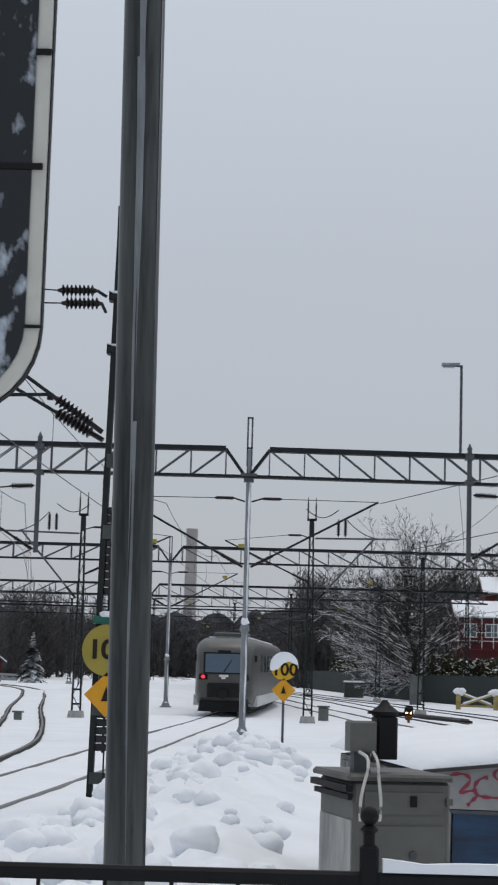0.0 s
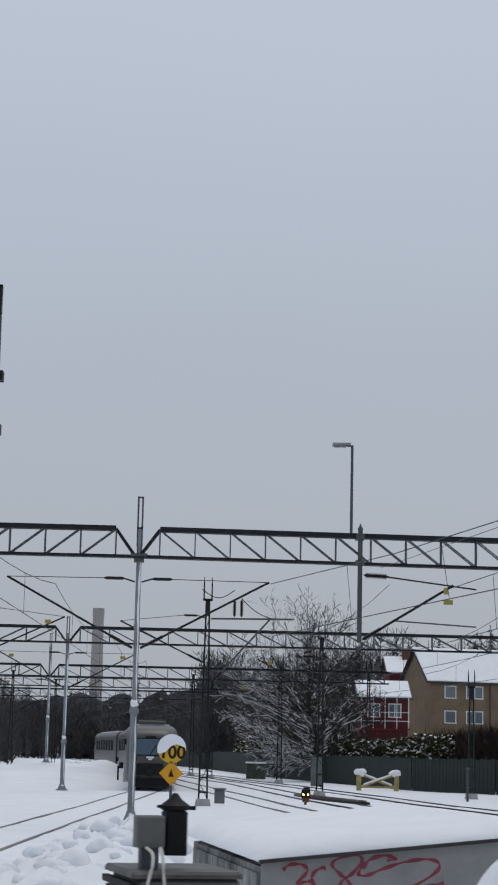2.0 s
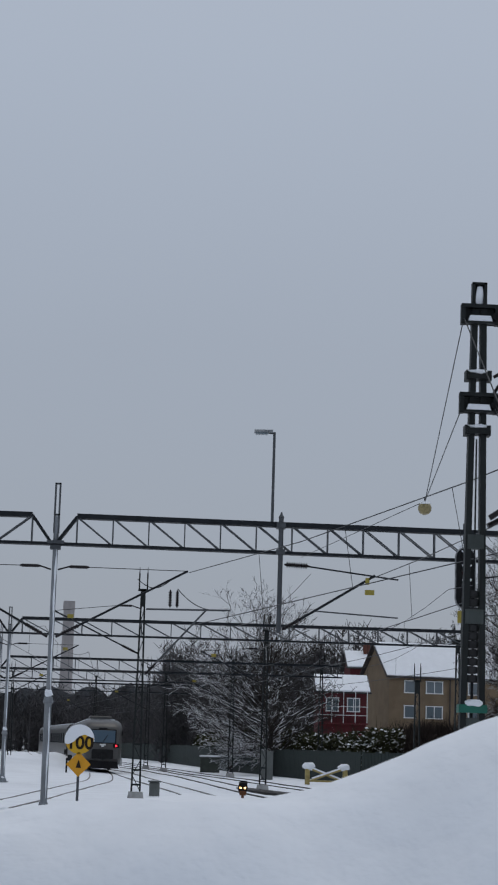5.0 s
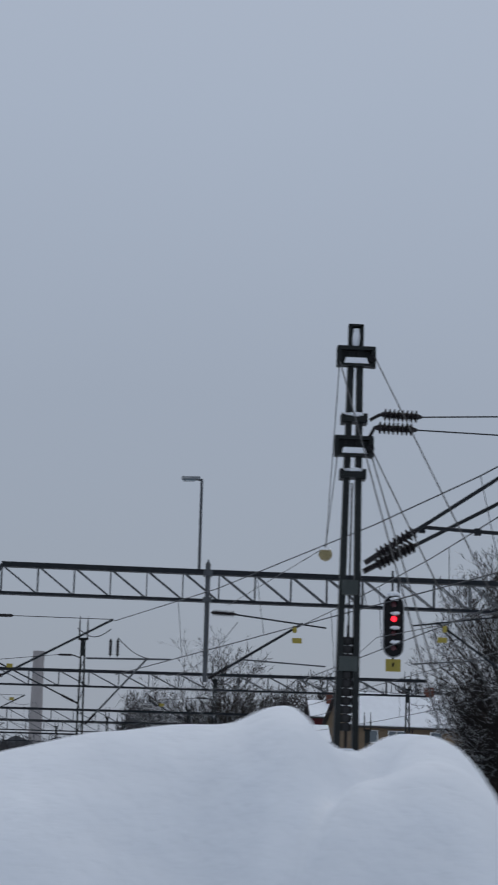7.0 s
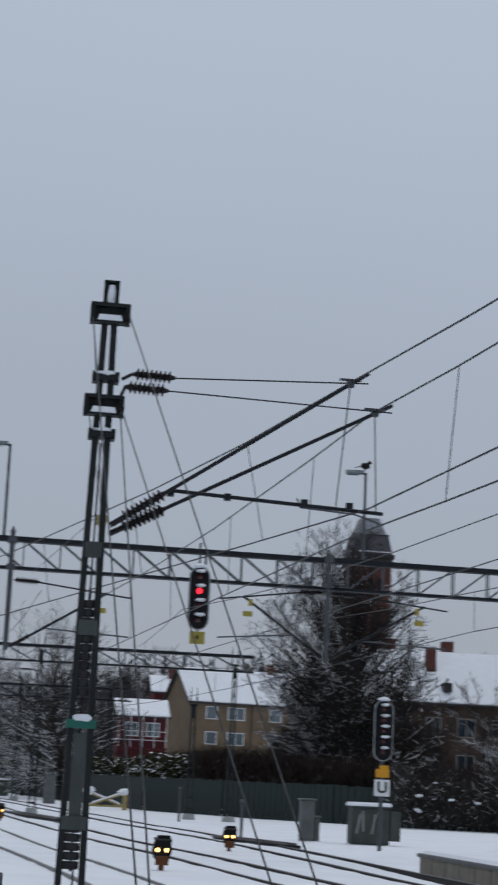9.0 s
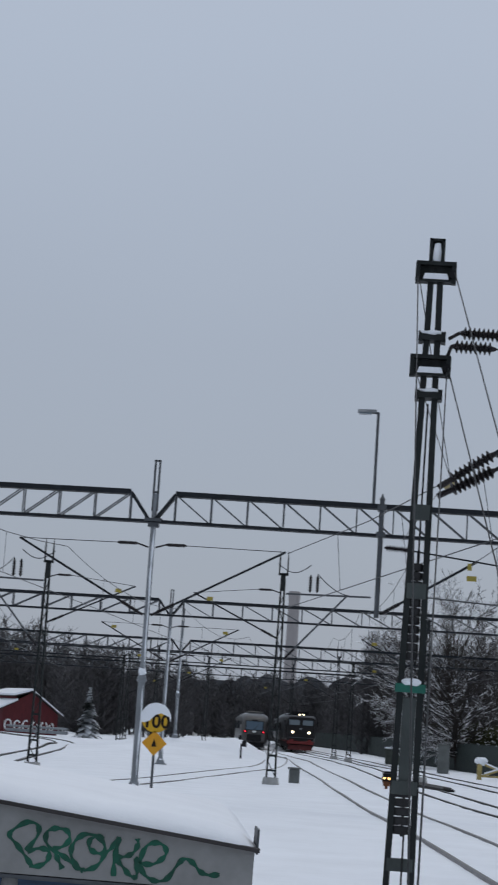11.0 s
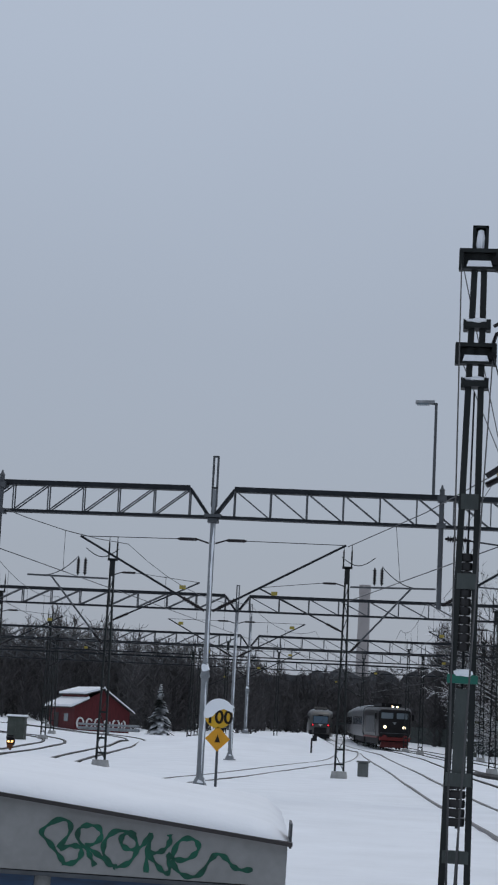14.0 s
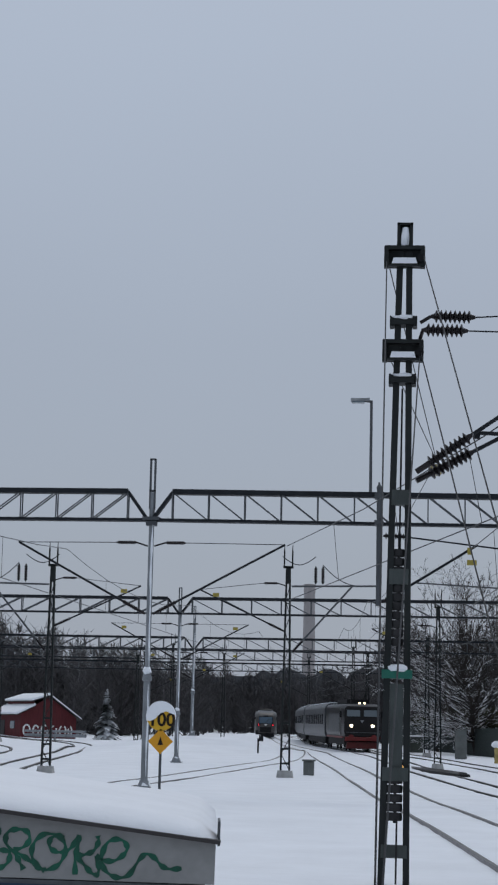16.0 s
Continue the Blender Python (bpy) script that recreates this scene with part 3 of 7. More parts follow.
G1Y = 20.0
gantry("signal_gantry", "dark steel lattice gantry beam with a line of snow", -16.5, 32.0, 8.70, 7.88, G1Y, 1.06, 0.0, fall=0.0077, flip=(16.6,))
pole_mid = tube_pole("gantry_pole", "galvanised tubular pole carrying a lattice gantry", 0.05, G1Y, 9.68, 3.2)
hd = Mesh().box((0, -0.02, 7.9), (0.5, 0.42, 0.09)).box((0, 0, 7.78), (0.3, 0.3, 0.16))
part("saddle_plate", hd, GALV_DULL, pole_mid)


def bracket_set(x, y, z0, side, name="cantilever", reach=3.8, rise=2.05, zw=7.22, arm_off=0.12):
    """A raking tubular arm with its insulators and stay wire, on a pole."""
    t = thing(name, "raking tubular cantilever arm with dark insulators", "cantilever", pose(x, y, 0), group="overhead line cantilevers")
    a = Vector((side * arm_off, 0, z0))
    e = Vector((side * (arm_off + reach), 0, z0 + rise))
    d = (e - a).normalized()
    part("arm", Mesh().tube(a + d * 0.75, e, 0.033), TRUSS, t)
    ib = Mesh()
    insulator(ib, a + d * 0.15, a + d * 0.8, 0.065)
    ib.tube(a, a + d * 0.2, 0.04)
    part("insulator", ib, CERAMIC, t)
    ib = Mesh()
    s0 = Vector((side * 0.1, 0, zw - 0.1))
    s1 = Vector((side * 0.42, 0, zw))
    ib.tube(s0, s1, 0.025)
    insulator(ib, s1, s1 + Vector((side * 0.6, 0, 0)), 0.055)
    part("insulator", ib, CERAMIC, t)
    part("stay_wire", Mesh().tube(s1 + Vector((side * 0.6, 0, 0)), e, 0.012, n=5), WIRE, t)
    if y > 40:
        part("tag", Mesh().bev((e.x - side * 0.7, -0.06, e.z - 0.22), (0.26, 0.05, 0.16), 0.01), YELLOW2, t, "small yellow tag plate")
    return e


bracket_set(0.05, G1Y, 5.15, 1)
bracket_set(0.05, G1Y, 5.15, -1)


def drop_post(x, zt, zb, r=0.072):
    t = thing("drop_post", "galvanised post hanging from the gantry", "drop post", pose(x, G1Y - 0.22, 0), group="gantry drop posts")
    part("tube", Mesh().spin([(r, zb), (r, zt)], n=14), GALV_DULL, t)
    part("clamp", Mesh().box((0, 0.08, 8.62), (0.26, 0.4, 0.16)), GALV_DULL, t)
    part("clamp", Mesh().box((0, 0.08, 7.84), (0.26, 0.4, 0.14)), GALV_DULL, t)
    part("cap", Mesh().spin([(r + 0.02, 0), (0.04, 0.08), (0.02, 0.16)], (0, 0, zt), n=12), GALV_DULL, t)
    return t


def hung_cantilever(x, zb, side, reach=2.6):
    """Arm, tie and registration tube on a post that hangs from the gantry."""
    t = thing("cantilever", "hanging cantilever with insulators and yellow tags", "cantilever", pose(x, G1Y - 0.22, 0), group="overhead line cantilevers")
    a, e = Vector((side * 0.1, 0, zb + 0.1)), Vector((side * reach, 0, zb + 1.65))
    d = (e - a).normalized()
    part("arm", Mesh().tube(a + d * 0.6, e + d * 0.25, 0.038), TRUSS, t)
    ib = Mesh()
    insulator(ib, a, a + d * 0.7, 0.07)
    part("insulator", ib, CERAMIC, t)
    ib = Mesh()
    s = Vector((side * 0.12, 0, zb + 2.02))
    insulator(ib, s, s + Vector((side * 0.75, 0, -0.03)), 0.095, 9)
    part("insulator", ib, CERAMIC, t)
    part("tie", Mesh().tube(s + Vector((side * 0.65, 0, -0.03)), e + Vector((side * 0.9, 0, 0.02)), 0.024), TRUSS, t)
    part("steady_tube", Mesh().tube(a + d * 1.1 + Vector((0, 0, 0.0)), Vector((side * (reach + 0.9), 0, zb + 0.55)), 0.022), GALV_DULL, t)
    part("tag", Mesh().bev((e.x + side * 0.05, -0.05, e.z - 0.38), (0.28, 0.05, 0.15), 0.01), YELLOW2, t, "yellow tag plate")
    part("tag", Mesh().bev((e.x - side * 0.02, -0.05, e.z - 0.05), (0.12, 0.05, 0.2), 0.01), YELLOW2, t, "yellow tag plate")
    return t


drop_post(6.68, 8.86, 5.45)
drop_post(-6.3, 8.9, 5.4)
hung_cantilever(6.68, 5.45, 1)
hung_cantilever(-6.3, 5.4, -1)
drop_post(15.94, 8.75, 5.6)
hung_cantilever(15.94, 5.6, -1, 2.3)
hung_cantilever(15.94, 5.6, 1, 2.7)


def gantry_lamp(x, z0, z1, side, y=G1Y):
    t = thing("gantry_lamp", "slim galvanised lamp post on the gantry with flat luminaire", "lamp post", pose(x, y, 0), group="gantry lamps")
    part("post", Mesh().spin([(0.045, z0), (0.04, z1)], n=10), GALV_DULL, t)
    part("arm", Mesh().tube((0, 0, z1 - 0.03), (side * 0.3, 0, z1), 0.035), GALV_DULL, t)
    b = Mesh().loft([[(side * 0.05, -0.09, z1 - 0.02), (side * 0.05, 0.09, z1 - 0.02), (side * 0.05, 0.07, z1 + 0.07), (side * 0.05, -0.07, z1 + 0.07)],
                     [(side * 0.6, -0.13, z1 - 0.03), (side * 0.6, 0.13, z1 - 0.03), (side * 0.6, 0.08, z1 + 0.06), (side * 0.6, -0.08, z1 + 0.06)]])
    part("luminaire", b, GALV, t)
    part("lens", Mesh().box((side * 0.38, 0, z1 - 0.05), (0.36, 0.2, 0.05)), PANE, t)
    return t


gantry_lamp(6.42, 8.7, 11.45, -1)
gantry_lamp(17.0, 8.65, 11.3, -1)
gantry_lamp(24.0, 8.6, 11.2, 1)


SIGNAL_RIM = mat("snow_dusted_rim", (0.30, 0.31, 0.32), 0.6, vary=0.6, scale=4, bump=0.1)


def perched_bird(x, y, z, turn):
    t = thing("bird", "small black bird perched on a lamp", "bird", pose(x, y, z, 0, 0, turn), group="perched birds")
    part("body", Mesh().lump((0, 0, 0.13), (0.16, 0.09, 0.1), 3, 12, 0.1), BLACK, t)
    part("head", Mesh().lump((0.14, 0, 0.25), (0.065, 0.055, 0.06), 4, 10, 0.05).tube((0.18, 0, 0.25), (0.27, 0, 0.235), 0.02, 0.004, 6), BLACK, t)
    part("tail", Mesh().box((-0.24, 0, 0.08), (0.24, 0.07, 0.02), ry=-14), BLACK, t)
    for s_ in (-1, 1):
        part("leg", Mesh().tube((0, s_ * 0.03, 0.06), (0, s_ * 0.03, -0.01), 0.008, n=5), BLACK, t)
    return t


perched_bird(16.98, 20.0, 11.38, 20)
perched_bird(24.05, 20.0, 11.29, 200)


def light_signal(name, label, m, lamps, lit, w=0.62, h=1.75, snow=True):
    """A railway colour light head with a round-ended backboard."""
    t = thing(name, label, "railway signal", m, group="colour light signals")
    r = w / 2

    def outline(k):
        pts = []
        for i in range(9):
            a = math.pi * i / 8
            pts.append((r * k * math.cos(a), h / 2 - r + r * k * math.sin(a)))
        for i in range(9):
            a = math.pi + math.pi * i / 8
            pts.append((r * k * math.cos(a), -h / 2 + r + r * k * math.sin(a)))
        return pts

    part("rim", Mesh().prism(outline(1.0), 0.0, 0.05), SIGNAL_RIM, t, "pale rim dusted with snow")
    part("backboard", Mesh().prism(outline(0.88), -0.012, 0.02), BLACK, t)
    part("housing", Mesh().box((0, 0.16, 0), (w * 0.6, 0.24, h * 0.8)), BLACK, t)
    for k in range(lamps):
        z = h / 2 - r * 0.95 - k * (h - 1.9 * r) / (lamps - 1)
        hood = Mesh()
        for i in range(7):
            a0, a1 = math.pi * (-0.1 + 1.2 * i / 7), math.pi * (-0.1 + 1.2 * (i + 1) / 7)
            q = [(0.13 * math.cos(a), z + 0.13 * math.sin(a)) for a in (a0, a1)]
            hood.add([(q[0][0], -0.01, q[0][1]), (q[1][0], -0.01, q[1][1]), (q[1][0] * 0.9, -0.26, q[1][1]), (q[0][0] * 0.9, -0.26, q[0][1])], [(0, 1, 2, 3)])
        part("hood", hood, BLACK, t)
        part("lens", Mesh().spin([(0.085, 0), (0.08, 0.02), (0.03, 0.035)], (0, -0.012, z), (0, -1, 0), n=14), LAMP_RED if k == lit else LAMP_DULL, t, "lit red lens" if k == lit else "")
        if snow:
            part("snow_cap", Mesh().lump((0.02, -0.16, z + 0.145), (0.14, 0.11, 0.055), k), SNOW, t)
    part("snow_cap", Mesh().lump((0, 0.02, h / 2 + 0.02), (r * 0.6, 0.1, 0.07), 9), SNOW, t)
    return t


sg = light_signal("main_signal", "black colour light signal showing red, hung on the gantry", pose(12.13, G1Y - 0.45, 7.22), 4, 1, 0.62, 1.85)
part("bracket", Mesh().box((0, 0.3, 0.9), (0.06, 0.06, 1.5)).box((0, 0.36, 0.4), (0.3, 0.2, 0.06)), GALV_DULL, sg)
part("plate", Mesh().box((0.0, 0.02, -1.14), (0.44, 0.02, 0.36)), YELLOW2, sg, "small yellow plate with dark mark")
part("plate_mark", Mesh().box((0.0, 0.005, -1.12), (0.06, 0.012, 0.12)), SIGNBLACK, sg)
part("hanger", Mesh().box((0, 0.1, -0.96), (0.05, 0.05, 0.3)), BLACK, sg)


def lattice_mast(x, y, h, w0=0.36, w1=0.13, name="lattice_mast", label="slender dark lattice mast on a concrete foot"):
    z = land(x, y)
    t = thing(name, label, "lattice mast", pose(x, y, z), group="lattice masts")
    for s in (-1, 1):
        part("channel", Mesh().post((s * w0 / 2, 0, 0.1), (s * w1 / 2, 0, h - 0.6), 0.075, 0.13), DARK, t)
    n = 13
    b = Mesh()
    for k in range(n):
        za, zc = 0.3 + k * (h - 1.0) / n, 0.3 + (k + 1) * (h - 1.0) / n
        wa, wc = w0 + (w1 - w0) * za / h, w0 + (w1 - w0) * zc / h
        s = 1 if k % 2 else -1
        b.beam((-s * wa / 2, -0.03, za), (s * wc / 2, -0.03, zc), 0.03, 0.03)
    part("lacing", b, DARK, t)
    for zz in (0.55, 1.15, 2.2):
        wa = w0 + (w1 - w0) * zz / h
        part("batten", Mesh().box((0, -0.02, zz), (wa + 0.06, 0.1, 0.08)), DARKS, t)
    part("foot", Mesh().box((0, 0, 0.12), (w0 + 0.32, 0.5, 0.3), taper=0.85), CONCRETE, t)
    u = Mesh().box((0, 0, h - 0.55), (0.42, 0.1, 0.1)).box((-0.17, 0, h - 0.25), (0.06, 0.06, 0.65)).box((0.17, 0, h - 0.25), (0.06, 0.06, 0.65)).box((0, 0, h - 0.9), (0.2, 0.1, 0.7))
    part("horn_bracket", u, DARK, t)
    for s in (-1, 1):
        part("horn", Mesh().spin([(0.022, 0), (0.035, 0.1), (0.02, 0.2), (0.012, 0.42)], (s * 0.17, 0, h), n=8), CERAMIC, t)
    return t


def yard_arms(x, y, h, side, reach=3.7):
    """The yard mast's tie tube, rake, hanging insulators and jumper loops."""
    t = thing("cantilever", "tubular cantilever with hanging dark insulators and cable loops", "cantilever", pose(x, y, land(x, y)), group="overhead line cantilevers")
    zt = h - 1.35
    part("tie_tube", Mesh().tube((side * 0.15, 0, zt), (side * reach, 0, zt + 0.05), 0.04), GALV_DULL, t)
    part("arm", Mesh().tube((side * 0.2, 0, h - 4.1), (side * (reach - 1.0), 0, zt + 0.05), 0.04), GALV_DULL, t)
    ib = Mesh()
    a, e = Vector((side * 0.2, 0, h - 4.1)), Vector((side * (reach - 1.0), 0, zt))
    d = (e - a).normalized()
    insulator(ib, a, a + d * 0.7, 0.07)
    part("insulator", ib, CERAMIC, t)
    for k, dx in enumerate((1.15, 1.45)):
        ib = Mesh()
        insulator(ib, (side * dx, 0, zt + 0.1), (side * dx, 0, zt + 0.85), 0.085, 6)
        part("insulator", ib, CERAMIC, t)
    c = Mesh()
    pts = []
    for k in range(11):
        u = k / 10
        pts.append((side * (1.45 + 1.5 * u), 0, zt + 0.85 * (1 - u) ** 2 + 0.05))
    c.path(pts, 0.02, 5)
    pts = [(-side * (0.25 - 1.4 * k / 8), 0, h - 0.1 - 0.35 * math.sin(math.pi * k / 8)) for k in range(9)]
    c.path(pts, 0.02, 5)
    part("jumper_cable", c, WIRE, t)
    return t


lattice_mast(2.25, 43.4, 9.2)
lattice_mast(-7.45, 41.95, 9.05)
yard_arms(2.25, 43.4, 9.2, 1)
yard_arms(-7.45, 41.95, 9.05, -1, 3.6)
bracket_set(2.25, 43.4, 6.0, -1, reach=3.6, rise=1.7, zw=8.0)
bracket_set(-7.45, 41.95, 6.0, 1, reach=3.6, rise=1.7, zw=8.0)

# gantries further up the yard
for gy, gx0, gx1, zt, zb, mid, dp in (
    (64.7, -30.0, 20.0, 8.85, 8.05, -5.22, 0.4),
    (100.0, -38.0, 16.0, 8.55, 7.75, -9.0, 0.4),
    (128.0, -44.0, 14.0, 8.9, 8.1, None, 0.45),
    (160.0, -50.0, 10.0, 9.0, 8.2, None, 0.45),
):
    gantry("yard_gantry", "distant dark lattice gantry across the tracks", gx0, gx1, zt, zb, gy, 1.6, mid, depth=dp, chord=0.12, thin=0.05)
tube_pole("gantry_pole", "galvanised tubular pole carrying a lattice gantry", -5.22, 64.7, 9.3, 2.5, 0.12, 0.09)
tube_pole("gantry_pole", "galvanised tubular pole carrying a lattice gantry", -9.0, 100.0, 9.4, 3.0, 0.12, 0.1)
for gx, gy, h in ((-18.3, 64.7, 9.0), (8.6, 64.7, 9.0), (19.0, 64.7, 8.8), (-24.0, 100.0, 9.2), (8.0, 100.0, 9.0), (14.5, 100.0, 8.8), (-14.5, 128.0, 9.4), (1.5, 128.0, 9.4), (13.0, 128.0, 9.0), (-30, 128.0, 9.4), (-22.0, 160.0, 9.6), (-4.5, 160.0, 9.6), (8.5, 160.0, 9.4), (-38, 160.0, 9.6), (-12.4, 150, 9.5), (-16.0, 118, 8.0)):
    lattice_mast(gx, gy, h, 0.34, 0.14, label="dark far lattice mast under a yard gantry")
for gx, gy in ((-5.22, 64.7), (-9.0, 100.0)):
    bracket_set(gx, gy, 5.6, 1, reach=3.6, rise=1.9, zw=7.5)
    bracket_set(gx, gy, 5.6, -1, reach=3.6, rise=1.9, zw=7.5)
for gx, gy, sd in ((8.6, 64.7, -1), (-18.3, 64.7, 1), (8.0, 100.0, -1), (-24.0, 100.0, 1), (1.5, 128.0, -1), (-14.5, 128.0, 1), (-4.5, 160.0, -1), (-22.0, 160.0, 1)):
    bracket_set(gx, gy, 5.7, sd, reach=3.4, rise=1.7, zw=7.6)


# ---- the near masts with their tensioning gear ----
def thing_part(name, parent, label):
    """A rod that carries further pieces."""
    return part(name, Mesh().tube((0, 0.02, 0.75), (0, 0.02, 4.4), 0.02), WIRE, parent, label)


MAST_GREY = mat("grey_green_mast_paint", (0.055, 0.065, 0.062), 0.5, 0.2, 0.4, 5, 0.15, stretch=(1, 1, 0.3))


def near_mast(x, y, h, side, label, lean=0.0, gear=True):
    t = thing("catenary_mast", label, "catenary mast", pose(x, y, land(x, y), 0, lean, 0), group="near catenary masts")
    w0, w1 = 0.32, 0.12
    for s in (-1, 1):
        part("channel", Mesh().post((s * w0 / 2, 0, -0.1), (s * w1 / 2, 0, h - 0.35), 0.082, 0.16), DARK, t)
    part("post_head", Mesh().box((-0.085, 0, h - 0.17), (0.04, 0.12, 0.42)).box((0.085, 0, h - 0.17), (0.04, 0.12, 0.42)).box((0, 0, h + 0.03), (0.21, 0.12, 0.03)).box((0, 0.05, h - 0.17), (0.2, 0.02, 0.4)), DARK, t)
    part("snow_cap", Mesh().lump((0, -0.03, h - 0.18), (0.055, 0.03, 0.17), 2), SNOW, t)
    for k, zz in enumerate((h - 0.45, h - 1.72) if gear else ()):
        f = Mesh()
        f.box((0, -0.1, zz + 0.13), (0.53, 0.12, 0.05)).box((0, -0.1, zz - 0.11), (0.53, 0.12, 0.03)).box((-0.24, -0.1, zz), (0.06, 0.1, 0.28)).box((0.24, -0.1, zz), (0.06, 0.1, 0.28)).box((0, -0.04, zz), (0.5, 0.02, 0.26))
        part("wheel_frame", f, DARK, t)
        part("snow_cap", Mesh().box((0, -0.12, zz - 0.05), (0.34, 0.08, 0.08), taper=0.85), SNOW, t)
        part("pulley", Mesh().spin([(0.055, -0.02), (0.045, 0), (0.055, 0.02)], (0.22, -0.16, zz - 0.02), (0, 1, 0), 14), BLACK, t)
    for k, zz in enumerate((h - 1.32, h - 2.1)):
        part("collar", Mesh().box((0, -0.02, zz), (0.3, 0.24, 0.08)).box((-0.15, -0.02, zz + 0.01), (0.06, 0.2, 0.14)).box((0.15, -0.02, zz + 0.01), (0.06, 0.2, 0.14)), DARK, t)
        part("snow_cap", Mesh().lump((0, -0.08, zz + 0.06), (0.16, 0.08, 0.035), k), SNOW, t)
    for zz in (0.4, 3.87, 4.9):
        ww = w0 + (w1 - w0) * zz / h
        part("batten", Mesh().box((0, -0.03, zz), (ww + 0.02, 0.12, 0.16 if zz < 3 else 0.2)), MAST_GREY, t)
    # counterweight stack and its guide inside the mast
    wt = thing_part("counterweight", t, "dark ribbed counterweight stack")
    for z0_, n_, wide in ((0.78, 5, 0.112), (2.98, 11, 0.085)):
        for k in range(n_):
            part("counterweight_disc", Mesh().spin([(wide - 0.01, 0), (wide, 0.02), (wide, 0.085), (wide - 0.01, 0.1)], (-0.015, 0.0, z0_ + k * 0.115), n=14), mat_once("cast_iron_weights"), wt)
    part("guide_plate", Mesh().box((0.0, -0.07, 1.95), (0.17, 0.02, 1.1)), MAST_GREY, t, "grey-green guide plate")
    part("batten", Mesh().box((0, -0.1, 1.36), (0.33, 0.05, 0.17)), MAST_GREY, t)
    part("guide_rod", Mesh().tube((0.03, -0.1, 0.0), (0.03, -0.1, 0.8), 0.012), mat_once("cast_iron_weights"), t)
    part("hanger_rod", Mesh().tube((0.0, 0, 3.0), (0.0, 0, h - 2.2), 0.012), WIRE, t)
    part("strap", Mesh().box((0, 0, 2.62), (0.39, 0.22, 0.11)), GREEN_BAND, t, "green strap with snow")
    part("snow_cap", Mesh().lump((0, -0.1, 2.7), (0.14, 0.07, 0.05), 6), SNOW, t)
    # top insulators with feeder wires
    for k, (z1, dy) in enumerate(((h - 1.25, -0.05), (h - 1.49, -0.3))):
        ib = Mesh()
        a = Vector((side * 0.22, dy * 0.3, z1 - 0.06))
        s = Vector((side * (0.36 if k == 0 else 0.26), dy, z1 + 0.02))
        ib.tube(a, s, 0.025)
        insulator(ib, s, s + Vector((side * 0.58, 0, -0.01)), 0.09, 8)
        part("insulator", ib, CERAMIC, t)
    # raking cantilever pair
    root = Vector((side * 0.2, 0, h - 3.3))
    tips = (Vector((side * 3.30, -0.3, h - 1.18)), Vector((side * 3.86, 0.75, h - 1.33)))
    for k, e in enumerate(tips):
        r0 = root + Vector((0, 0.12 * k, -0.1 * k))
        d = (e - r0).normalized()
        ib = Mesh()
        ib.tube(r0, r0 + d * 0.2, 0.04)
        insulator(ib, r0 + d * 0.15, r0 + d * 0.88, 0.092, 9)
        part("insulator", ib, CERAMIC, t)
        part("arm", Mesh().tube(r0 + d * 0.8, e + d * 0.3, 0.027), TRUSS, t)
        part("clip", Mesh().box(e, (0.1, 0.1, 0.08)).box(e + Vector((0, 0, 0.06)), (0.3, 0.03, 0.03)), GALV_DULL, t)
        s1 = Vector((side * (0.94 if k == 0 else 0.84), -0.05 if k == 0 else -0.3, (h - 1.24) if k == 0 else (h - 1.48)))
        part("stay_wire", Mesh().tube(s1, e + Vector((side * 0.25, 0, 0.03)), 0.011, n=5), WIRE, t)
    part("registration_tube", Mesh().tube((side * 0.95, 0, h - 2.77), (side * 3.9, 0.1, h - 2.86), 0.027), TRUSS, t)
    part("steady_arm", Mesh().path([(side * 2.7, 0.05, h - 2.74), (side * 2.75, 0.05, h - 2.86), (side * 3.5, 0.05, h - 2.9), (side * 3.9, 0.05, h - 3.02)], 0.014, 6), GALV_DULL, t)
    for k, e in enumerate(tips):
        part("hanger", Mesh().tube(e, (e.x - side * 0.06, 0.08, h - 2.84), 0.009, n=5), WIRE, t)
    for xx in (0.98, 1.75, 2.8, 3.42):
        part("clamp", Mesh().box((side * xx, 0.03, h - 2.8), (0.09, 0.09, 0.09)), TRUSS, t)
    return t


_once = {}


def mat_once(name):
    if name not in _once:
        _once[name] = mat(name, (0.035, 0.035, 0.036), 0.6, 0.4, 0.4, 5, 0.2)
    return _once[name]


near_mast(7.70, -8.5, 8.55, 1, "dark twin-channel catenary mast with counterweights, insulators and cantilever", 0.6)
near_mast(-1.22, -8.5, 8.62, -1, "dark twin-channel catenary mast with counterweights and round speed sign", 0.3, False)


# ---- overhead wires ----
def wire_run(track, y0, y1, zc, zm, sag, label, supports, off=0.0):
    t = thing("overhead_line", label, "overhead wire", group="overhead lines")
    for a, c in zip(supports, supports[1:]):
        if c < y0 or a > y1:
            continue
        n = 8
        pts_c, pts_m = [], []
        for k in range(n + 1):
            y = a + (c - a) * k / n
            x = spline(track, a) + (spline(track, c) - spline(track, a)) * k / n + off
            base = land(spline(track, y), y)
            u = 4 * (k / n) * (1 - k / n)
            pts_c.append((x, y, base + zc))
            pts_m.append((x, y, base + zm - sag * u))
            if 0 < k < n and k % 2 == 0:
                part("dropper", Mesh().tube(pts_c[-1], pts_m[-1], 0.007, n=3), WIRE, t)
        part("contact_wire", Mesh().path(pts_c, 0.011, 4), WIRE, t)
        part("messenger_wire", Mesh().path(pts_m, 0.011, 4), WIRE, t)
    return t


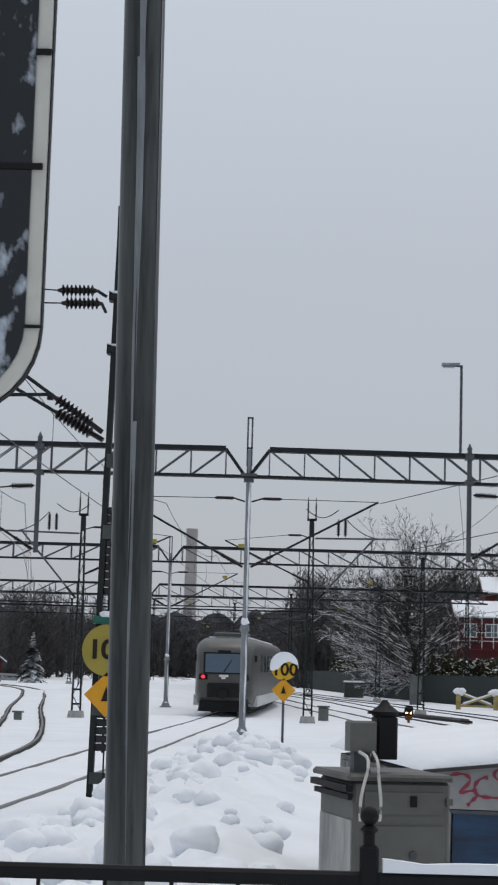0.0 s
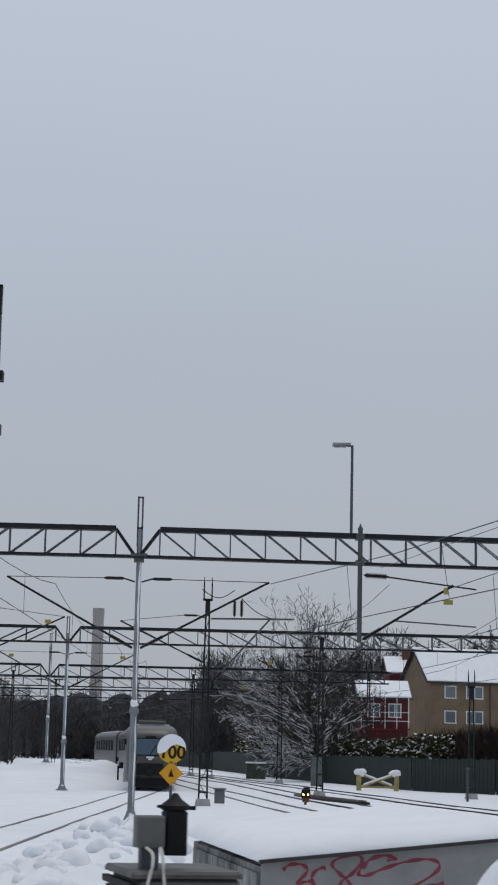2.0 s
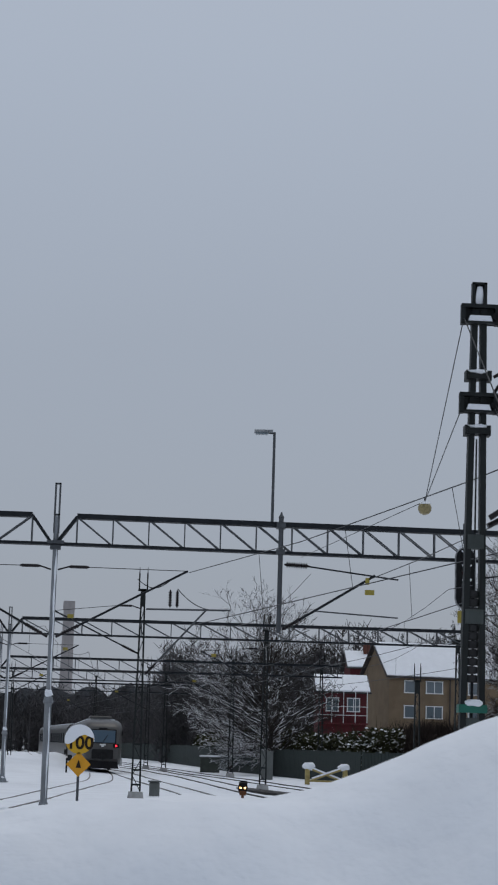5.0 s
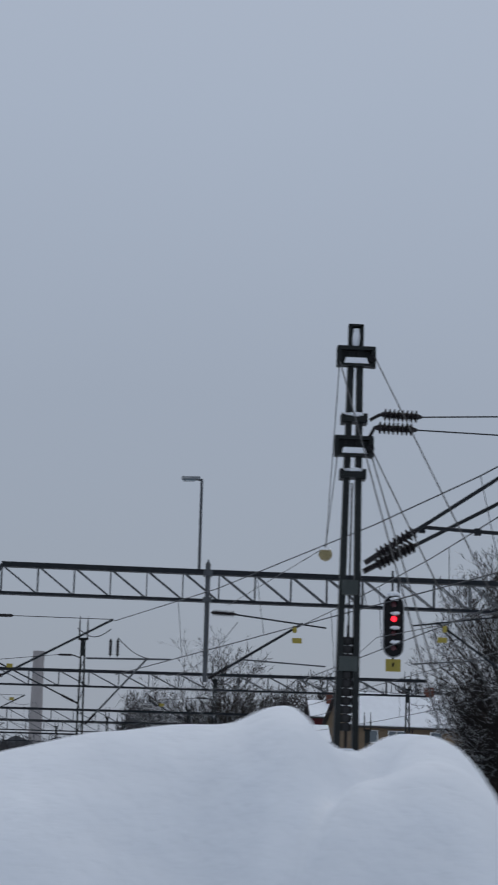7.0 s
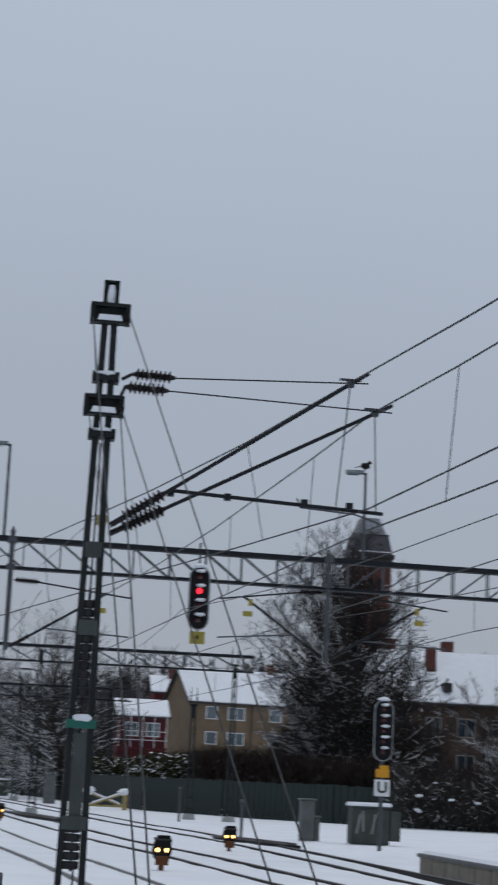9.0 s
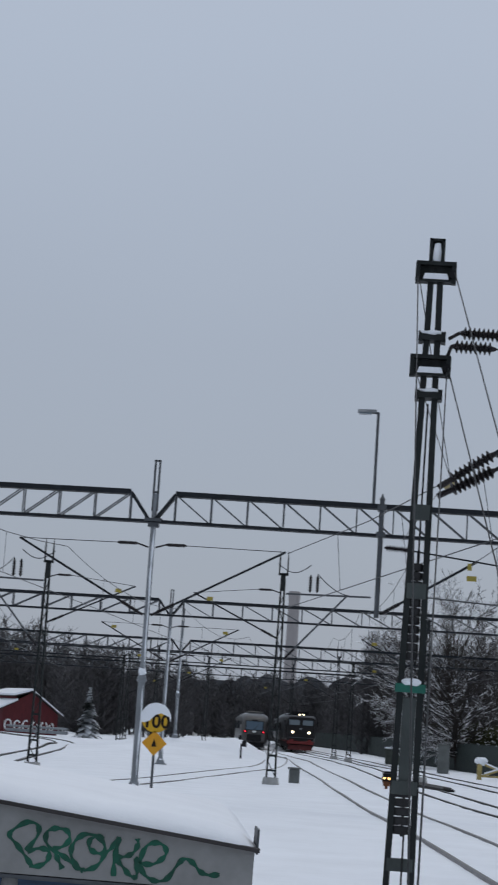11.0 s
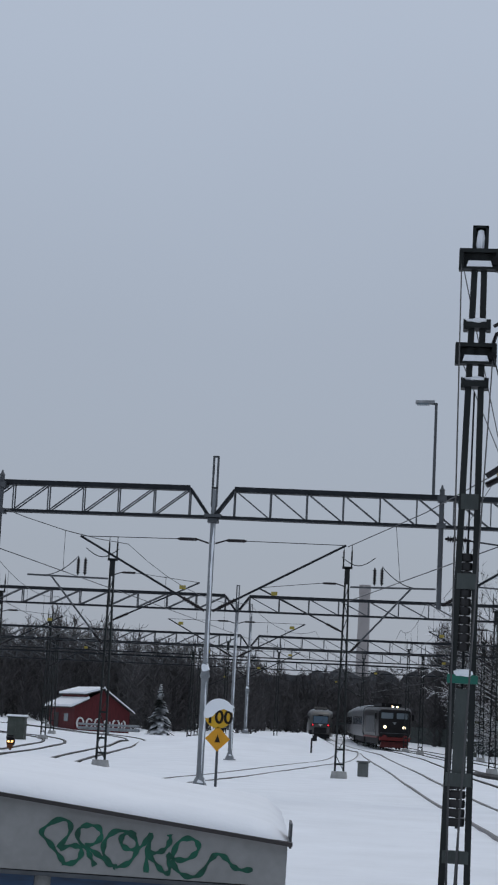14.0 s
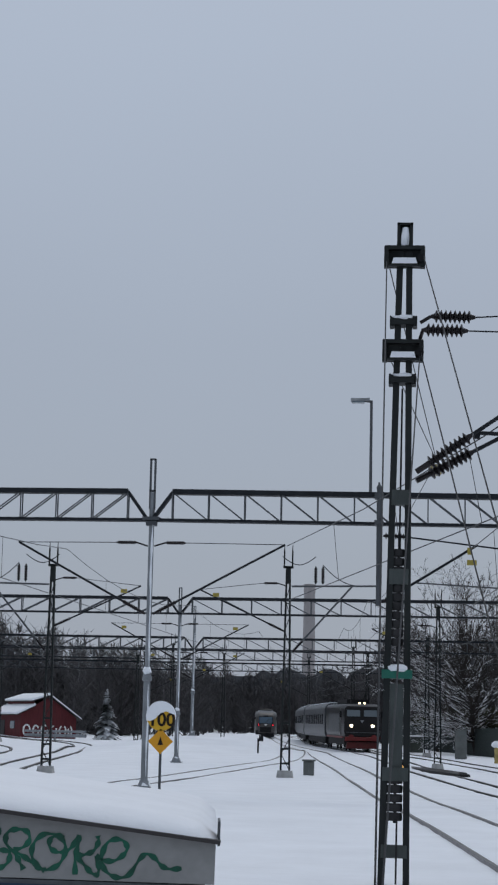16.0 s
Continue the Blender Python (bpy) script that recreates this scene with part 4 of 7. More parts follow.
SUP_LONG = [-90, -34, 20, 43, 64.7, 100, 128, 160, 200]
SUP = [-60, -34, -8.5, 20, 43, 64.7, 100, 128, 160, 200]
wire_run(TRACK_A, -20, 200, 5.55, 7.0, 0.55, "thin contact and messenger wires above a snowy track", SUP)
wire_run(TRACK_B, 20.5, 200, 5.6, 7.25, 0.55, "thin contact and messenger wires above a snowy track", SUP)
wire_run(TRACK_C, -60, 200, 5.5, 6.9, 0.7, "thin contact and messenger wires above a snowy track", SUP_LONG)
wire_run(TRACK_D, -60, 160, 5.5, 6.9, 0.7, "thin contact and messenger wires above a snowy track", SUP_LONG)
wire_run(TRACK_E, -5, 118, 5.5, 6.9, 0.5, "thin contact and messenger wires above a curved siding", [-8.5, 20, 42, 64.7, 100, 128])


def loose_wire(pts, label, r=0.012, cat="wire", name="stay_wire"):
    return single(name, Mesh().path(pts, r, 5), WIRE, label, cat, group="loose wires")


# lines that leave the near cantilever towards the station
RUNS = {
    "messenger_wire": ([(11.08, -8.8, 7.34), (11.48, -13.7, 7.06), (11.81, -17.7, 6.87), (12.6, -27.2, 6.75), (13.6, -39.0, 7.2)],
                       [(11.63, -7.75, 7.18), (11.93, -11.35, 7.05), (12.29, -15.7, 6.95), (13.1, -25.4, 6.9), (14.2, -39.0, 7.2)],
                       [(11.08, -8.8, 7.34), (10.17, -5.1, 7.13), (9.05, -0.5, 7.01), (6.6, 9.5, 6.95), (4.02, 20.0, 7.16)],
                       [(11.63, -7.75, 7.18), (11.33, -4.46, 7.08), (10.64, 3.2, 6.93), (9.9, 12.0, 6.95), (9.3, 19.8, 7.1)]),
    "contact_wire": ([(11.38, -8.7, 5.63), (12.07, -17.0, 5.58), (13.9, -39.0, 5.55)],
                     [(11.52, -7.9, 5.45), (11.81, -11.5, 5.36), (12.24, -16.6, 5.27), (14.1, -39.0, 5.2)],
                     [(11.38, -8.7, 5.63), (10.26, -4.2, 5.62), (4.1, 20.0, 5.6)],
                     [(11.52, -7.9, 5.45), (9.4, 19.8, 5.55)]),
}
for kind_, runs in RUNS.items():
    for k, run in enumerate(runs):
        loose_wire(run, ("upper messenger" if kind_[0] == "m" else "lower contact") + (" wire running on past the near cantilever" if k < 2 else " wire running back to the gantry"), 0.0125, "wire", kind_)


def on_run(run, y):
    """The point of a wire at a place along the line."""
    for a, b_ in zip(run, run[1:]):
        if min(a[1], b_[1]) <= y <= max(a[1], b_[1]):
            return Vector(a).lerp(Vector(b_), (y - a[1]) / (b_[1] - a[1]))
    return Vector(run[-1])


for k, spots in enumerate(((-20.5, -26.0), (-11.4, -15.75, -20.5, -26.0), (-5.1, 0.5, 6.5, 13.0), (-4.5, 1.6, 8.0, 14.0))):
    for y in spots:
        a, b_ = on_run(RUNS["messenger_wire"][k], y), on_run(RUNS["contact_wire"][k], y)
        loose_wire([a, b_], "thin dropper between two overhead wires", 0.007, "wire", "dropper")
# stays from the near mast down towards the walkway, and tension wires to the marker ball
for a, b_ in (((8.03, -8.65, 8.1), (9.53, -19.07, -0.05)), ((8.0, -8.65, 6.8), (9.27, -18.38, -0.05)), ((7.99, -8.7, 6.72), (7.81, -21.1, -0.05)), ((7.55, -8.7, 8.0), (7.8, -20.4, -0.05))):
    loose_wire([a, b_], "thin steel stay from the mast to the ground", 0.009)
for z in (8.05, 6.8):
    loose_wire([(7.56, -8.6, z), (8.25, 0.2, 6.68)], "thin tension wire to a round marker ball", 0.008)
loose_wire([(8.25, 0.2, 6.68), (7.3, 19.8, 7.7)], "thin tension wire from the marker ball to the gantry", 0.008)
ball = thing("marker_ball", "round metal ball hanging on thin wires", "marker ball", pose(8.25, 0.23, 6.55))
part("shell", Mesh().spin([(0.01, -0.13), (0.08, -0.105), (0.125, -0.04), (0.13, 0.02), (0.1, 0.085), (0.03, 0.125)], n=18), mat("brass_ball", (0.30, 0.25, 0.13), 0.3, 0.6, 0.3, 8), ball)
part("snow_cap", Mesh().lump((0, 0, 0.09), (0.1, 0.1, 0.05), 3), SNOW, ball)
part("eye", Mesh().tube((0, 0, 0.1), (0, 0, 0.2), 0.012), WIRE, ball)


# ---- line-side signs ----
def speed_sign(x, y, number, zc, r, post_h, face, snowy, post=True, on=None):
    t = thing("speed_sign", "round yellow speed sign " + ("half covered by snow" if snowy else "on a dark mast") + " above an amber diamond", "sign", pose(x, y, land(x, y) if post else 0))
    if post:
        part("post", Mesh().tube((0, 0.05, -0.1), (0, 0.05, post_h), 0.035), GALV_DULL, t)
    n = 30
    part("disc", Mesh().prism([(r * math.cos(2 * math.pi * k / n), zc + r * math.sin(2 * math.pi * k / n)) for k in range(n)], 0, 0.025), face, t)
    letters(number, r * (1.25 if snowy else 1.0), SIGNBLACK, t, pose(0.02 if snowy else 0, -0.006, zc - (0.1 if snowy else 0.0)) @ FRONT, "number", 0.004, 0.012)
    d = r * 0.86
    dz = zc - r - d * 0.82
    part("diamond", Mesh().prism([(0, dz - d), (d, dz), (0, dz + d), (-d, dz)], 0.0, 0.025), ORANGE, t, "amber diamond plate")
    part("diamond_border", Mesh().prism([(0, dz - d), (d, dz), (0, dz + d), (-d, dz)], 0.027, 0.032), SIGNBLACK, t)
    part("arrow", Mesh().prism([(-d * 0.22, dz - d * 0.28), (d * 0.22, dz - d * 0.28), (0, dz + d * 0.38)], -0.008, 0.0), SIGNBLACK, t, "small dark triangle")
    if snowy:
        ring = []
        for k in range(13):
            a = math.pi * (-0.06 + 1.12 * k / 12)
            ring.append((r * 1.03 * math.cos(a), zc + r * 1.04 * math.sin(a)))
        low = [(-r * 1.0, zc - r * 0.3), (-r * 0.75, zc - r * 0.34), (-r * 0.42, zc - r * 0.2), (-r * 0.05, zc + r * 0.2), (r * 0.35, zc + r * 0.34), (r * 0.98, zc + r * 0.1)]
        part("snow_cap", Mesh().prism(ring + low, -0.05, 0.06), SNOW, t)
    return t


speed_sign(1.27, 14.7, "100", 2.17, 0.375, 2.3, YELLOW, True)
speed_sign(-1.17, -8.75, "100", 2.17, 0.365, 0, YELLOW2, False, post=False)


# ---- things close to the walker ----
TURN = 12.0
pl = thing("platform_post", "tall grey painted steel post with streaks of frost and painted sheen", "post", pose(0.478, -23.82, 0.1, 0, -0.72, 0))
part("tube", Mesh().spin([(0.120, -0.2), (0.122, 4.0), (0.127, 8.2)], n=28), POLE, pl)
part("foot", Mesh().spin([(0.24, -0.12), (0.24, -0.07), (0.125, -0.05)], n=16), POLE, pl)
# Pale strips: frost, with the tube's sky reflection put into their colour.
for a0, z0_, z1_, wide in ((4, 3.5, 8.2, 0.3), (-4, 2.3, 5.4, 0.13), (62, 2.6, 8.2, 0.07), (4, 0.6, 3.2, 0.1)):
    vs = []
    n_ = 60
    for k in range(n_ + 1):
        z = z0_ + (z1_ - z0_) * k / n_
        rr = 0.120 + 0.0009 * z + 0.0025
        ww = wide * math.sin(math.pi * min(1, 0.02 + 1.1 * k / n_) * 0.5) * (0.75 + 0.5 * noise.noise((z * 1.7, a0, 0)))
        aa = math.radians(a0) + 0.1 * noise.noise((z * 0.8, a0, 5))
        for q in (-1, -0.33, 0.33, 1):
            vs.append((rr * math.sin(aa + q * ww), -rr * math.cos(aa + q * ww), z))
    part("frost_sheen_streak", Mesh().add(vs, [(4 * k + q, 4 * k + q + 1, 4 * k + q + 5, 4 * k + q + 4) for k in range(n_) for q in range(3)]), FROST_SHEEN, pl, "pale streak of frost and painted sheen", smooth=180)


def sign_panel():
    t = thing("platform_sign", "dark glossy sign panel with pale rounded rim", "sign panel", pose(0.56, -28.7, 0, 0, 0, 0))
    w, z0, z1, r = 1.3, 2.63, 5.2, 0.3

    def rounded(g):
        x0, x1, a0, a1, rr = -w + g, 0 - g, z0 + g, z1 - g, r - g
        pts = []
        for cx, cz, s in ((x1 - rr, a0 + rr, -0.5), (x1 - rr, a1 - rr, 0), (x0 + rr, a1 - rr, 0.5), (x0 + rr, a0 + rr, 1.0)):
            for k in range(9):
                a = math.pi * (s + 0.5 * k / 8)
                pts.append((cx + rr * math.cos(a), cz + rr * math.sin(a)))
        return pts

    part("rim", Mesh().prism(rounded(0), -0.02, 0.06), RIM, t)
    part("edge", Mesh().prism([(x * 1.004, z) for x, z in rounded(-0.004)], 0.0, 0.05), BLACK, t)
    part("glass", Mesh().prism(rounded(0.045), -0.026, 0.0), MIRROR_DARK, t)
    part("joint", Mesh().box((-w / 2, -0.028, 3.44), (w - 0.02, 0.008, 0.02)), BLACK, t)
    part("joint", Mesh().box((-0.022, -0.028, 3.82), (0.05, 0.008, 0.02)), BLACK, t)
    part("joint", Mesh().box((-0.022, -0.028, 2.92), (0.05, 0.008, 0.01)), BLACK, t)
    part("leg", Mesh().tube((-w / 2, 0.1, -0.1), (-w / 2, 0.1, 4.9), 0.05), POLE, t)
    return t


sign_panel()


def platform_fence():
    t = thing("platform_fence", "black steel railing with ball-topped posts and some snow", "railing", pose(1.69, -27.5, 0, 0, 0, 2.0))
    part("top_rail", Mesh().bev((0, 0, 1.115), (9.0, 0.05, 0.055), 0.012), BLACK, t)
    part("bottom_rail", Mesh().bev((0, 0, 0.22), (9.0, 0.04, 0.04), 0.008), BLACK, t)
    for px in (-4.0, -2.0, 0.0, 2.0, 4.0):
        part("post", Mesh().bev((px, 0, 0.6), (0.07, 0.07, 1.28), 0.01), BLACK, t)
        part("finial", Mesh().spin([(0.022, 0), (0.022, 0.06), (0.036, 0.075), (0.022, 0.09)] + [(0.036 * math.sin(math.pi * k / 8 + 0.4), 0.125 - 0.036 * math.cos(math.pi * k / 8 + 0.4)) for k in range(7)] + [(0.003, 0.163)], (px, 0, 1.22), n=18), BLACK, t)
    x = -4.4
    while x < 4.4:
        if abs(x / 2.0 - round(x / 2.0)) > 0.05:
            part("bar", Mesh().tube((x, 0, 0.2), (x, 0, 1.1), 0.008, n=8), BLACK, t)
        x += 0.245
    s = Mesh()
    for a, c in ((0.05, 1.9), (2.1, 4.3)):
        rings = []
        for i in range(25):
            u = i / 24
            xx = a + (c - a) * u
            hgt = 0.045 * (1 - math.exp(-u * 14)) * (1 - math.exp(-(1 - u) * 14)) * (0.85 + 0.3 * noise.noise((xx * 3, 0, 1))) + (0.045 * math.exp(-((u / 0.05) ** 2)) if a < 1 else 0) + 0.004
            rings.append([(xx, -0.028, 1.143), (xx, 0.028, 1.143), (xx, 0.02, 1.143 + hgt), (xx, -0.02, 1.143 + hgt)])
        s.loft(rings)
    part("snow_cap", s, SNOW, t)
    return t


platform_fence()


CAB_ROOF = mat("dirty_cabinet_roof", (0.10, 0.098, 0.09), 0.5, 0.1, scale=6, bump=0.1, col2=(0.025, 0.022, 0.02))


def signal_cabinet():
    t = thing("relay_cabinet", "grey steel trackside cabinet with a lamp unit and cables on top", "cabinet", pose(1.89, -25.6, 0, 0, 0, 13.0))
    z = 1.385
    part("body", Mesh().bev((-0.05, 0, z / 2), (0.46, 0.62, z), 0.012), CAB, t)
    part("side_panel", Mesh().box((-0.283, 0, 0.62), (0.006, 0.58, 1.18)), CAB_SIDE, t, "pale streaked side panel")
    part("roof", Mesh().bev((-0.065, 0, z + 0.02), (0.5, 0.68, 0.03), 0.012), CAB_ROOF, t, "dark dirty cabinet roof")
    part("eaves_strip", Mesh().box((-0.31, 0, z - 0.03), (0.03, 0.68, 0.03)).box((-0.3, 0, z - 0.07), (0.02, 0.64, 0.025)), BLACK, t)
    part("door", Mesh().bev((-0.04, -0.316, 0.62), (0.38, 0.012, 1.14), 0.004), CAB, t)
    part("door_head", Mesh().box((-0.04, -0.314, 1.29), (0.38, 0.01, 0.1)), CAB, t)
    part("keyhole", Mesh().spin([(0.02, 0), (0.018, 0.01), (0.004, 0.012)], (0.0, -0.322, 1.06), (0, -1, 0), 12), GALV_DULL, t)
    part("latch", Mesh().box((0.0, -0.324, 1.3), (0.03, 0.012, 0.05)), BLACK, t)
    part("hinge", Mesh().box((0.17, -0.322, 1.3), (0.03, 0.02, 0.03), 8), CAB, t)
    part("hinge", Mesh().box((0.175, -0.322, 0.98), (0.03, 0.02, 0.09)), CAB, t)
    part("junction_box", Mesh().bev((-0.2, -0.12, z + 0.2), (0.128, 0.11, 0.14), 0.008), CAB, t, "small grey junction box")
    part("box_stand", Mesh().box((-0.2, -0.12, z + 0.07), (0.08, 0.07, 0.13)), GALV_DULL, t)
    part("lamp_housing", Mesh().bev((-0.08, -0.1, z + 0.195), (0.1, 0.12, 0.2), 0.01), BLACK, t, "black lamp unit")
    part("lamp_top", Mesh().spin([(0.062, 0), (0.07, 0.02), (0.03, 0.05), (0.012, 0.075)], (-0.08, -0.1, z + 0.295), n=10).box((-0.05, -0.1, z + 0.305), (0.13, 0.03, 0.018)).box((-0.115, -0.1, z + 0.31), (0.09, 0.03, 0.014)), BLACK, t)
    for k, (xa, xb) in enumerate(((-0.225, -0.262), (-0.165, -0.185))):
        pts = []
        for i in range(13):
            u = i / 12
            pts.append((xa + (xb - xa) * u + 0.012 * math.sin(u * 6 + k * 2.5), -0.19 - 0.19 * min(1, u * 2.6), z + 0.13 - 0.07 * u - 0.33 * max(0, u - 0.3)))
        part("cable", Mesh().path(pts, 0.0075, 6), CABLE, t)
    return t


signal_cabinet()


def graffiti(strokes, y, material, parent, name, r=0.017):
    """Sprayed strokes, each a thin flat ribbon on a wall."""
    for st in strokes:
        b = Mesh()
        n = max(14, len(st) * 7)
        xs, zs = [(i, p[0]) for i, p in enumerate(st)], [(i, p[1]) for i, p in enumerate(st)]
        pts = [(spline(xs, (len(st) - 1) * k / n), spline(zs, (len(st) - 1) * k / n)) for k in range(n + 1)]
        vs, fs = [], []
        for k, (px, pz) in enumerate(pts):
            q0, q1 = pts[max(0, k - 1)], pts[min(n, k + 1)]
            dx, dz = q1[0] - q0[0], q1[1] - q0[1]
            L = math.hypot(dx, dz) or 1
            w = r * (0.85 + 0.35 * math.sin(k * 0.55 + px * 9))
            vs += [(px - dz / L * w, y, pz + dx / L * w), (px + dz / L * w, y, pz - dx / L * w)]
        fs = [(2 * k, 2 * k + 1, 2 * k + 3, 2 * k + 2) for k in range(n)]
        y -= 0.0012
        part(name, b.add(vs, fs), material, parent, smooth=0)


def hut():
    ox, oy = 2.41, -20.47
    t = thing("low_hut", "low grey hut with sprayed gable boards and deep roof snow", "hut", pose(ox, oy, 0.070, 0, 0.92, 7.0))
    w, ze, zp, zf, D = 4.36, 1.10, 1.345, 0.84, 4.6
    xm = 2.05
    part("wall", Mesh().prism([(0.06, -0.2), (w - 0.06, -0.2), (w - 0.06, ze - 0.05), (xm, zp - 0.05), (0.06, ze - 0.05)], 0.03, D), PLANK, t)
    part("fascia_board", Mesh().prism([(0, zf), (xm, zf), (xm, zp), (0, ze)], -0.03, 0.02), HUT, t, "grey gable board with red spray writing")
    part("fascia_board", Mesh().prism([(xm + 0.004, zf), (w, zf), (w, ze), (xm + 0.004, zp)], -0.03, 0.02), HUT, t, "grey gable board with green spray writing")
    part("roof_edge", Mesh().beam((-0.03, -0.05, ze + 0.012), (xm, -0.05, zp + 0.012), 0.11, 0.026).beam((xm, -0.05, zp + 0.012), (w + 0.03, -0.05, ze + 0.012), 0.11, 0.026), ROOFTIN, t)
    part("sill", Mesh().box((w / 2, 0.0, zf - 0.02), (w, 0.05, 0.025)), GALV_DULL, t)
    for k in range(3):
        xa = 0.22 + k * 1.31
        part("shutter", Mesh().box((xa + 0.6, 0.0, 0.42), (1.2, 0.03, 0.78)), HUT_BLUE, t, "blue painted shutter")
        part("shutter_frame", Mesh().box((xa + 0.6, -0.01, 0.815), (1.24, 0.02, 0.02)), GALV_DULL, t)
    for k, xx in enumerate((0.12, w - 0.12)):
        part("corner_post", Mesh().bev((xx, 0.0, 0.4), (0.16, 0.08, 0.84), 0.01), HUT, t)
    # side planks
    for k in range(12):
        part("side_plank", Mesh().box((0.05, 0.22 + k * 0.37, 0.42), (0.025, 0.33, 1.16)), PLANK, t)
    part("downpipe", Mesh().tube((0.02, 0.06, ze - 0.08), (0.02, 0.06, 0), 0.03), GALV_DULL, t)
    # roof snow, thick and rounded
    b = Mesh()
    nx, ny = 34, 26
    vs = []
    for j in range(ny + 1):
        for i in range(nx + 1):
            u, v = i / nx, j / ny
            x = -0.04 + (w + 0.06) * u
            y = -0.07 + (D + 0.1) * v
            zr = ze + (zp - ze) * (1 - abs(x - xm) / xm if x < xm else 1 - (x - xm) / (w - xm))
            zr = max(zr, ze - 0.02)
            e = min(x + 0.04, w + 0.02 - x, (y + 0.07) * 1.1, 9)
            th = 0.11 * (1 - math.exp(-max(e, 0) / 0.09)) + 0.025
            th *= 1 + 0.25 * noise.noise((x * 0.9, y * 0.9, 0))
            vs.append((x + 0.01 * noise.noise((y * 5, 0, x)), y + 0.02 * noise.noise((x * 4, 1, 0)), zr + th))
    fs = [(j * (nx + 1) + i, j * (nx + 1) + i + 1, (j + 1) * (nx + 1) + i + 1, (j + 1) * (nx + 1) + i) for j in range(ny) for i in range(nx)]
    b.add(vs, fs)
    rim = [i for i in range(nx + 1)] + [(j) * (nx + 1) + nx for j in range(1, ny + 1)] + [ny * (nx + 1) + i for i in range(nx - 1, -1, -1)] + [j * (nx + 1) for j in range(ny - 1, 0, -1)]
    o = len(vs)
    for i in rim:
        x, y, z = vs[i]
        zr = ze + (zp - ze) * max(0, (1 - abs(x - xm) / xm if x < xm else 1 - (x - xm) / (w - xm)))
        b.v.append((x, y, zr + 0.012))
    for k in range(len(rim)):
        k2 = (k + 1) % len(rim)
        b.f.append((rim[k2], rim[k], o + k, o + k2))
    part("roof_snow", b, SNOW, t, "deep rounded roof snow", smooth=80)
    part("flashing", Mesh().box((w + 0.02, 0.3, ze + 0.06), (0.015, 0.5, 0.16)), GALV_DULL, t)
    # red tag on the first board, green word on the second
    graffiti([[(0.155, 1.056), (0.204, 1.094), (0.287, 1.101), (0.338, 1.07), (0.318, 1.021), (0.261, 0.967), (0.332, 0.977), (0.394, 0.987)], [(0.476, 1.067), (0.455, 1.082), (0.401, 1.056), (0.373, 1.003), (0.395, 0.955), (0.458, 0.937), (0.583, 0.933)], [(0.407, 0.952), (0.362, 0.91), (0.322, 0.869)]], -0.034, GRAF_RED, t, "spray_writing", 0.0125)
    graffiti([[(0.583, 0.933), (0.603, 0.991), (0.686, 1.054), (0.747, 1.137), (0.725, 1.177), (0.641, 1.177), (0.55, 1.142), (0.525, 1.1), (0.581, 1.042), (0.645, 0.991), (0.714, 0.889), (0.646, 0.923), (0.575, 0.941)], [(0.756, 1.084), (0.81, 1.151), (0.915, 1.183), (0.987, 1.173), (1.0, 1.161), (0.937, 1.147)]], -0.034, GRAF_RED, t, "spray_writing", 0.0125)
    graffiti([[(0.756, 1.137), (0.736, 1.076), (0.728, 1.039), (0.791, 1.037), (0.895, 1.081), (1.064, 1.139), (1.233, 1.166), (1.327, 1.148), (1.331, 1.095), (1.256, 1.032), (1.109, 0.946), (0.991, 0.874), (1.109, 0.926), (1.278, 0.976), (1.375, 0.999)]], -0.034, GRAF_RED, t, "spray_writing", 0.0125)
    graffiti([[(2.875, 0.988), (2.941, 1.097), (2.929, 1.161), (2.862, 1.171), (2.785, 1.122), (2.758, 1.077), (2.818, 1.016), (2.878, 0.948), (2.926, 0.891)], [(2.882, 0.988), (2.965, 1.012), (3.021, 0.995), (3.018, 0.94), (2.973, 0.902), (2.904, 0.89)]], -0.034, GRAF_GREEN, t, "spray_letter", 0.0165)
    graffiti([[(3.039, 1.003), (2.995, 1.064), (3.005, 1.126), (3.066, 1.148), (3.129, 1.135), (3.148, 1.083), (3.11, 1.036), (3.049, 1.014)], [(3.05, 1.011), (3.083, 0.955), (3.12, 0.894)], [(3.05, 1.011), (3.134, 0.966), (3.211, 0.911), (3.259, 0.892)]], -0.034, GRAF_GREEN, t, "spray_letter", 0.0165)
    graffiti([[(3.259, 0.892), (3.338, 0.927), (3.381, 1.001), (3.376, 1.072), (3.326, 1.116), (3.251, 1.125), (3.192, 1.085), (3.166, 1.022), (3.178, 0.958), (3.229, 0.908), (3.259, 0.892)], [(3.374, 1.108), (3.326, 1.116), (3.283, 1.092), (3.283, 1.041), (3.332, 1.012), (3.387, 1.019), (3.432, 1.058), (3.465, 1.126)]], -0.034, GRAF_GREEN, t, "spray_letter", 0.0165)
    graffiti([[(3.468, 1.126), (3.465, 1.061), (3.451, 0.988), (3.455, 0.873)], [(3.455, 0.995), (3.516, 1.003), (3.57, 1.032), (3.596, 1.088), (3.59, 1.124)], [(3.451, 0.995), (3.51, 0.938), (3.56, 0.888), (3.598, 0.88), (3.606, 0.927), (3.583, 0.998)]], -0.034, GRAF_GREEN, t, "spray_letter", 0.0165)
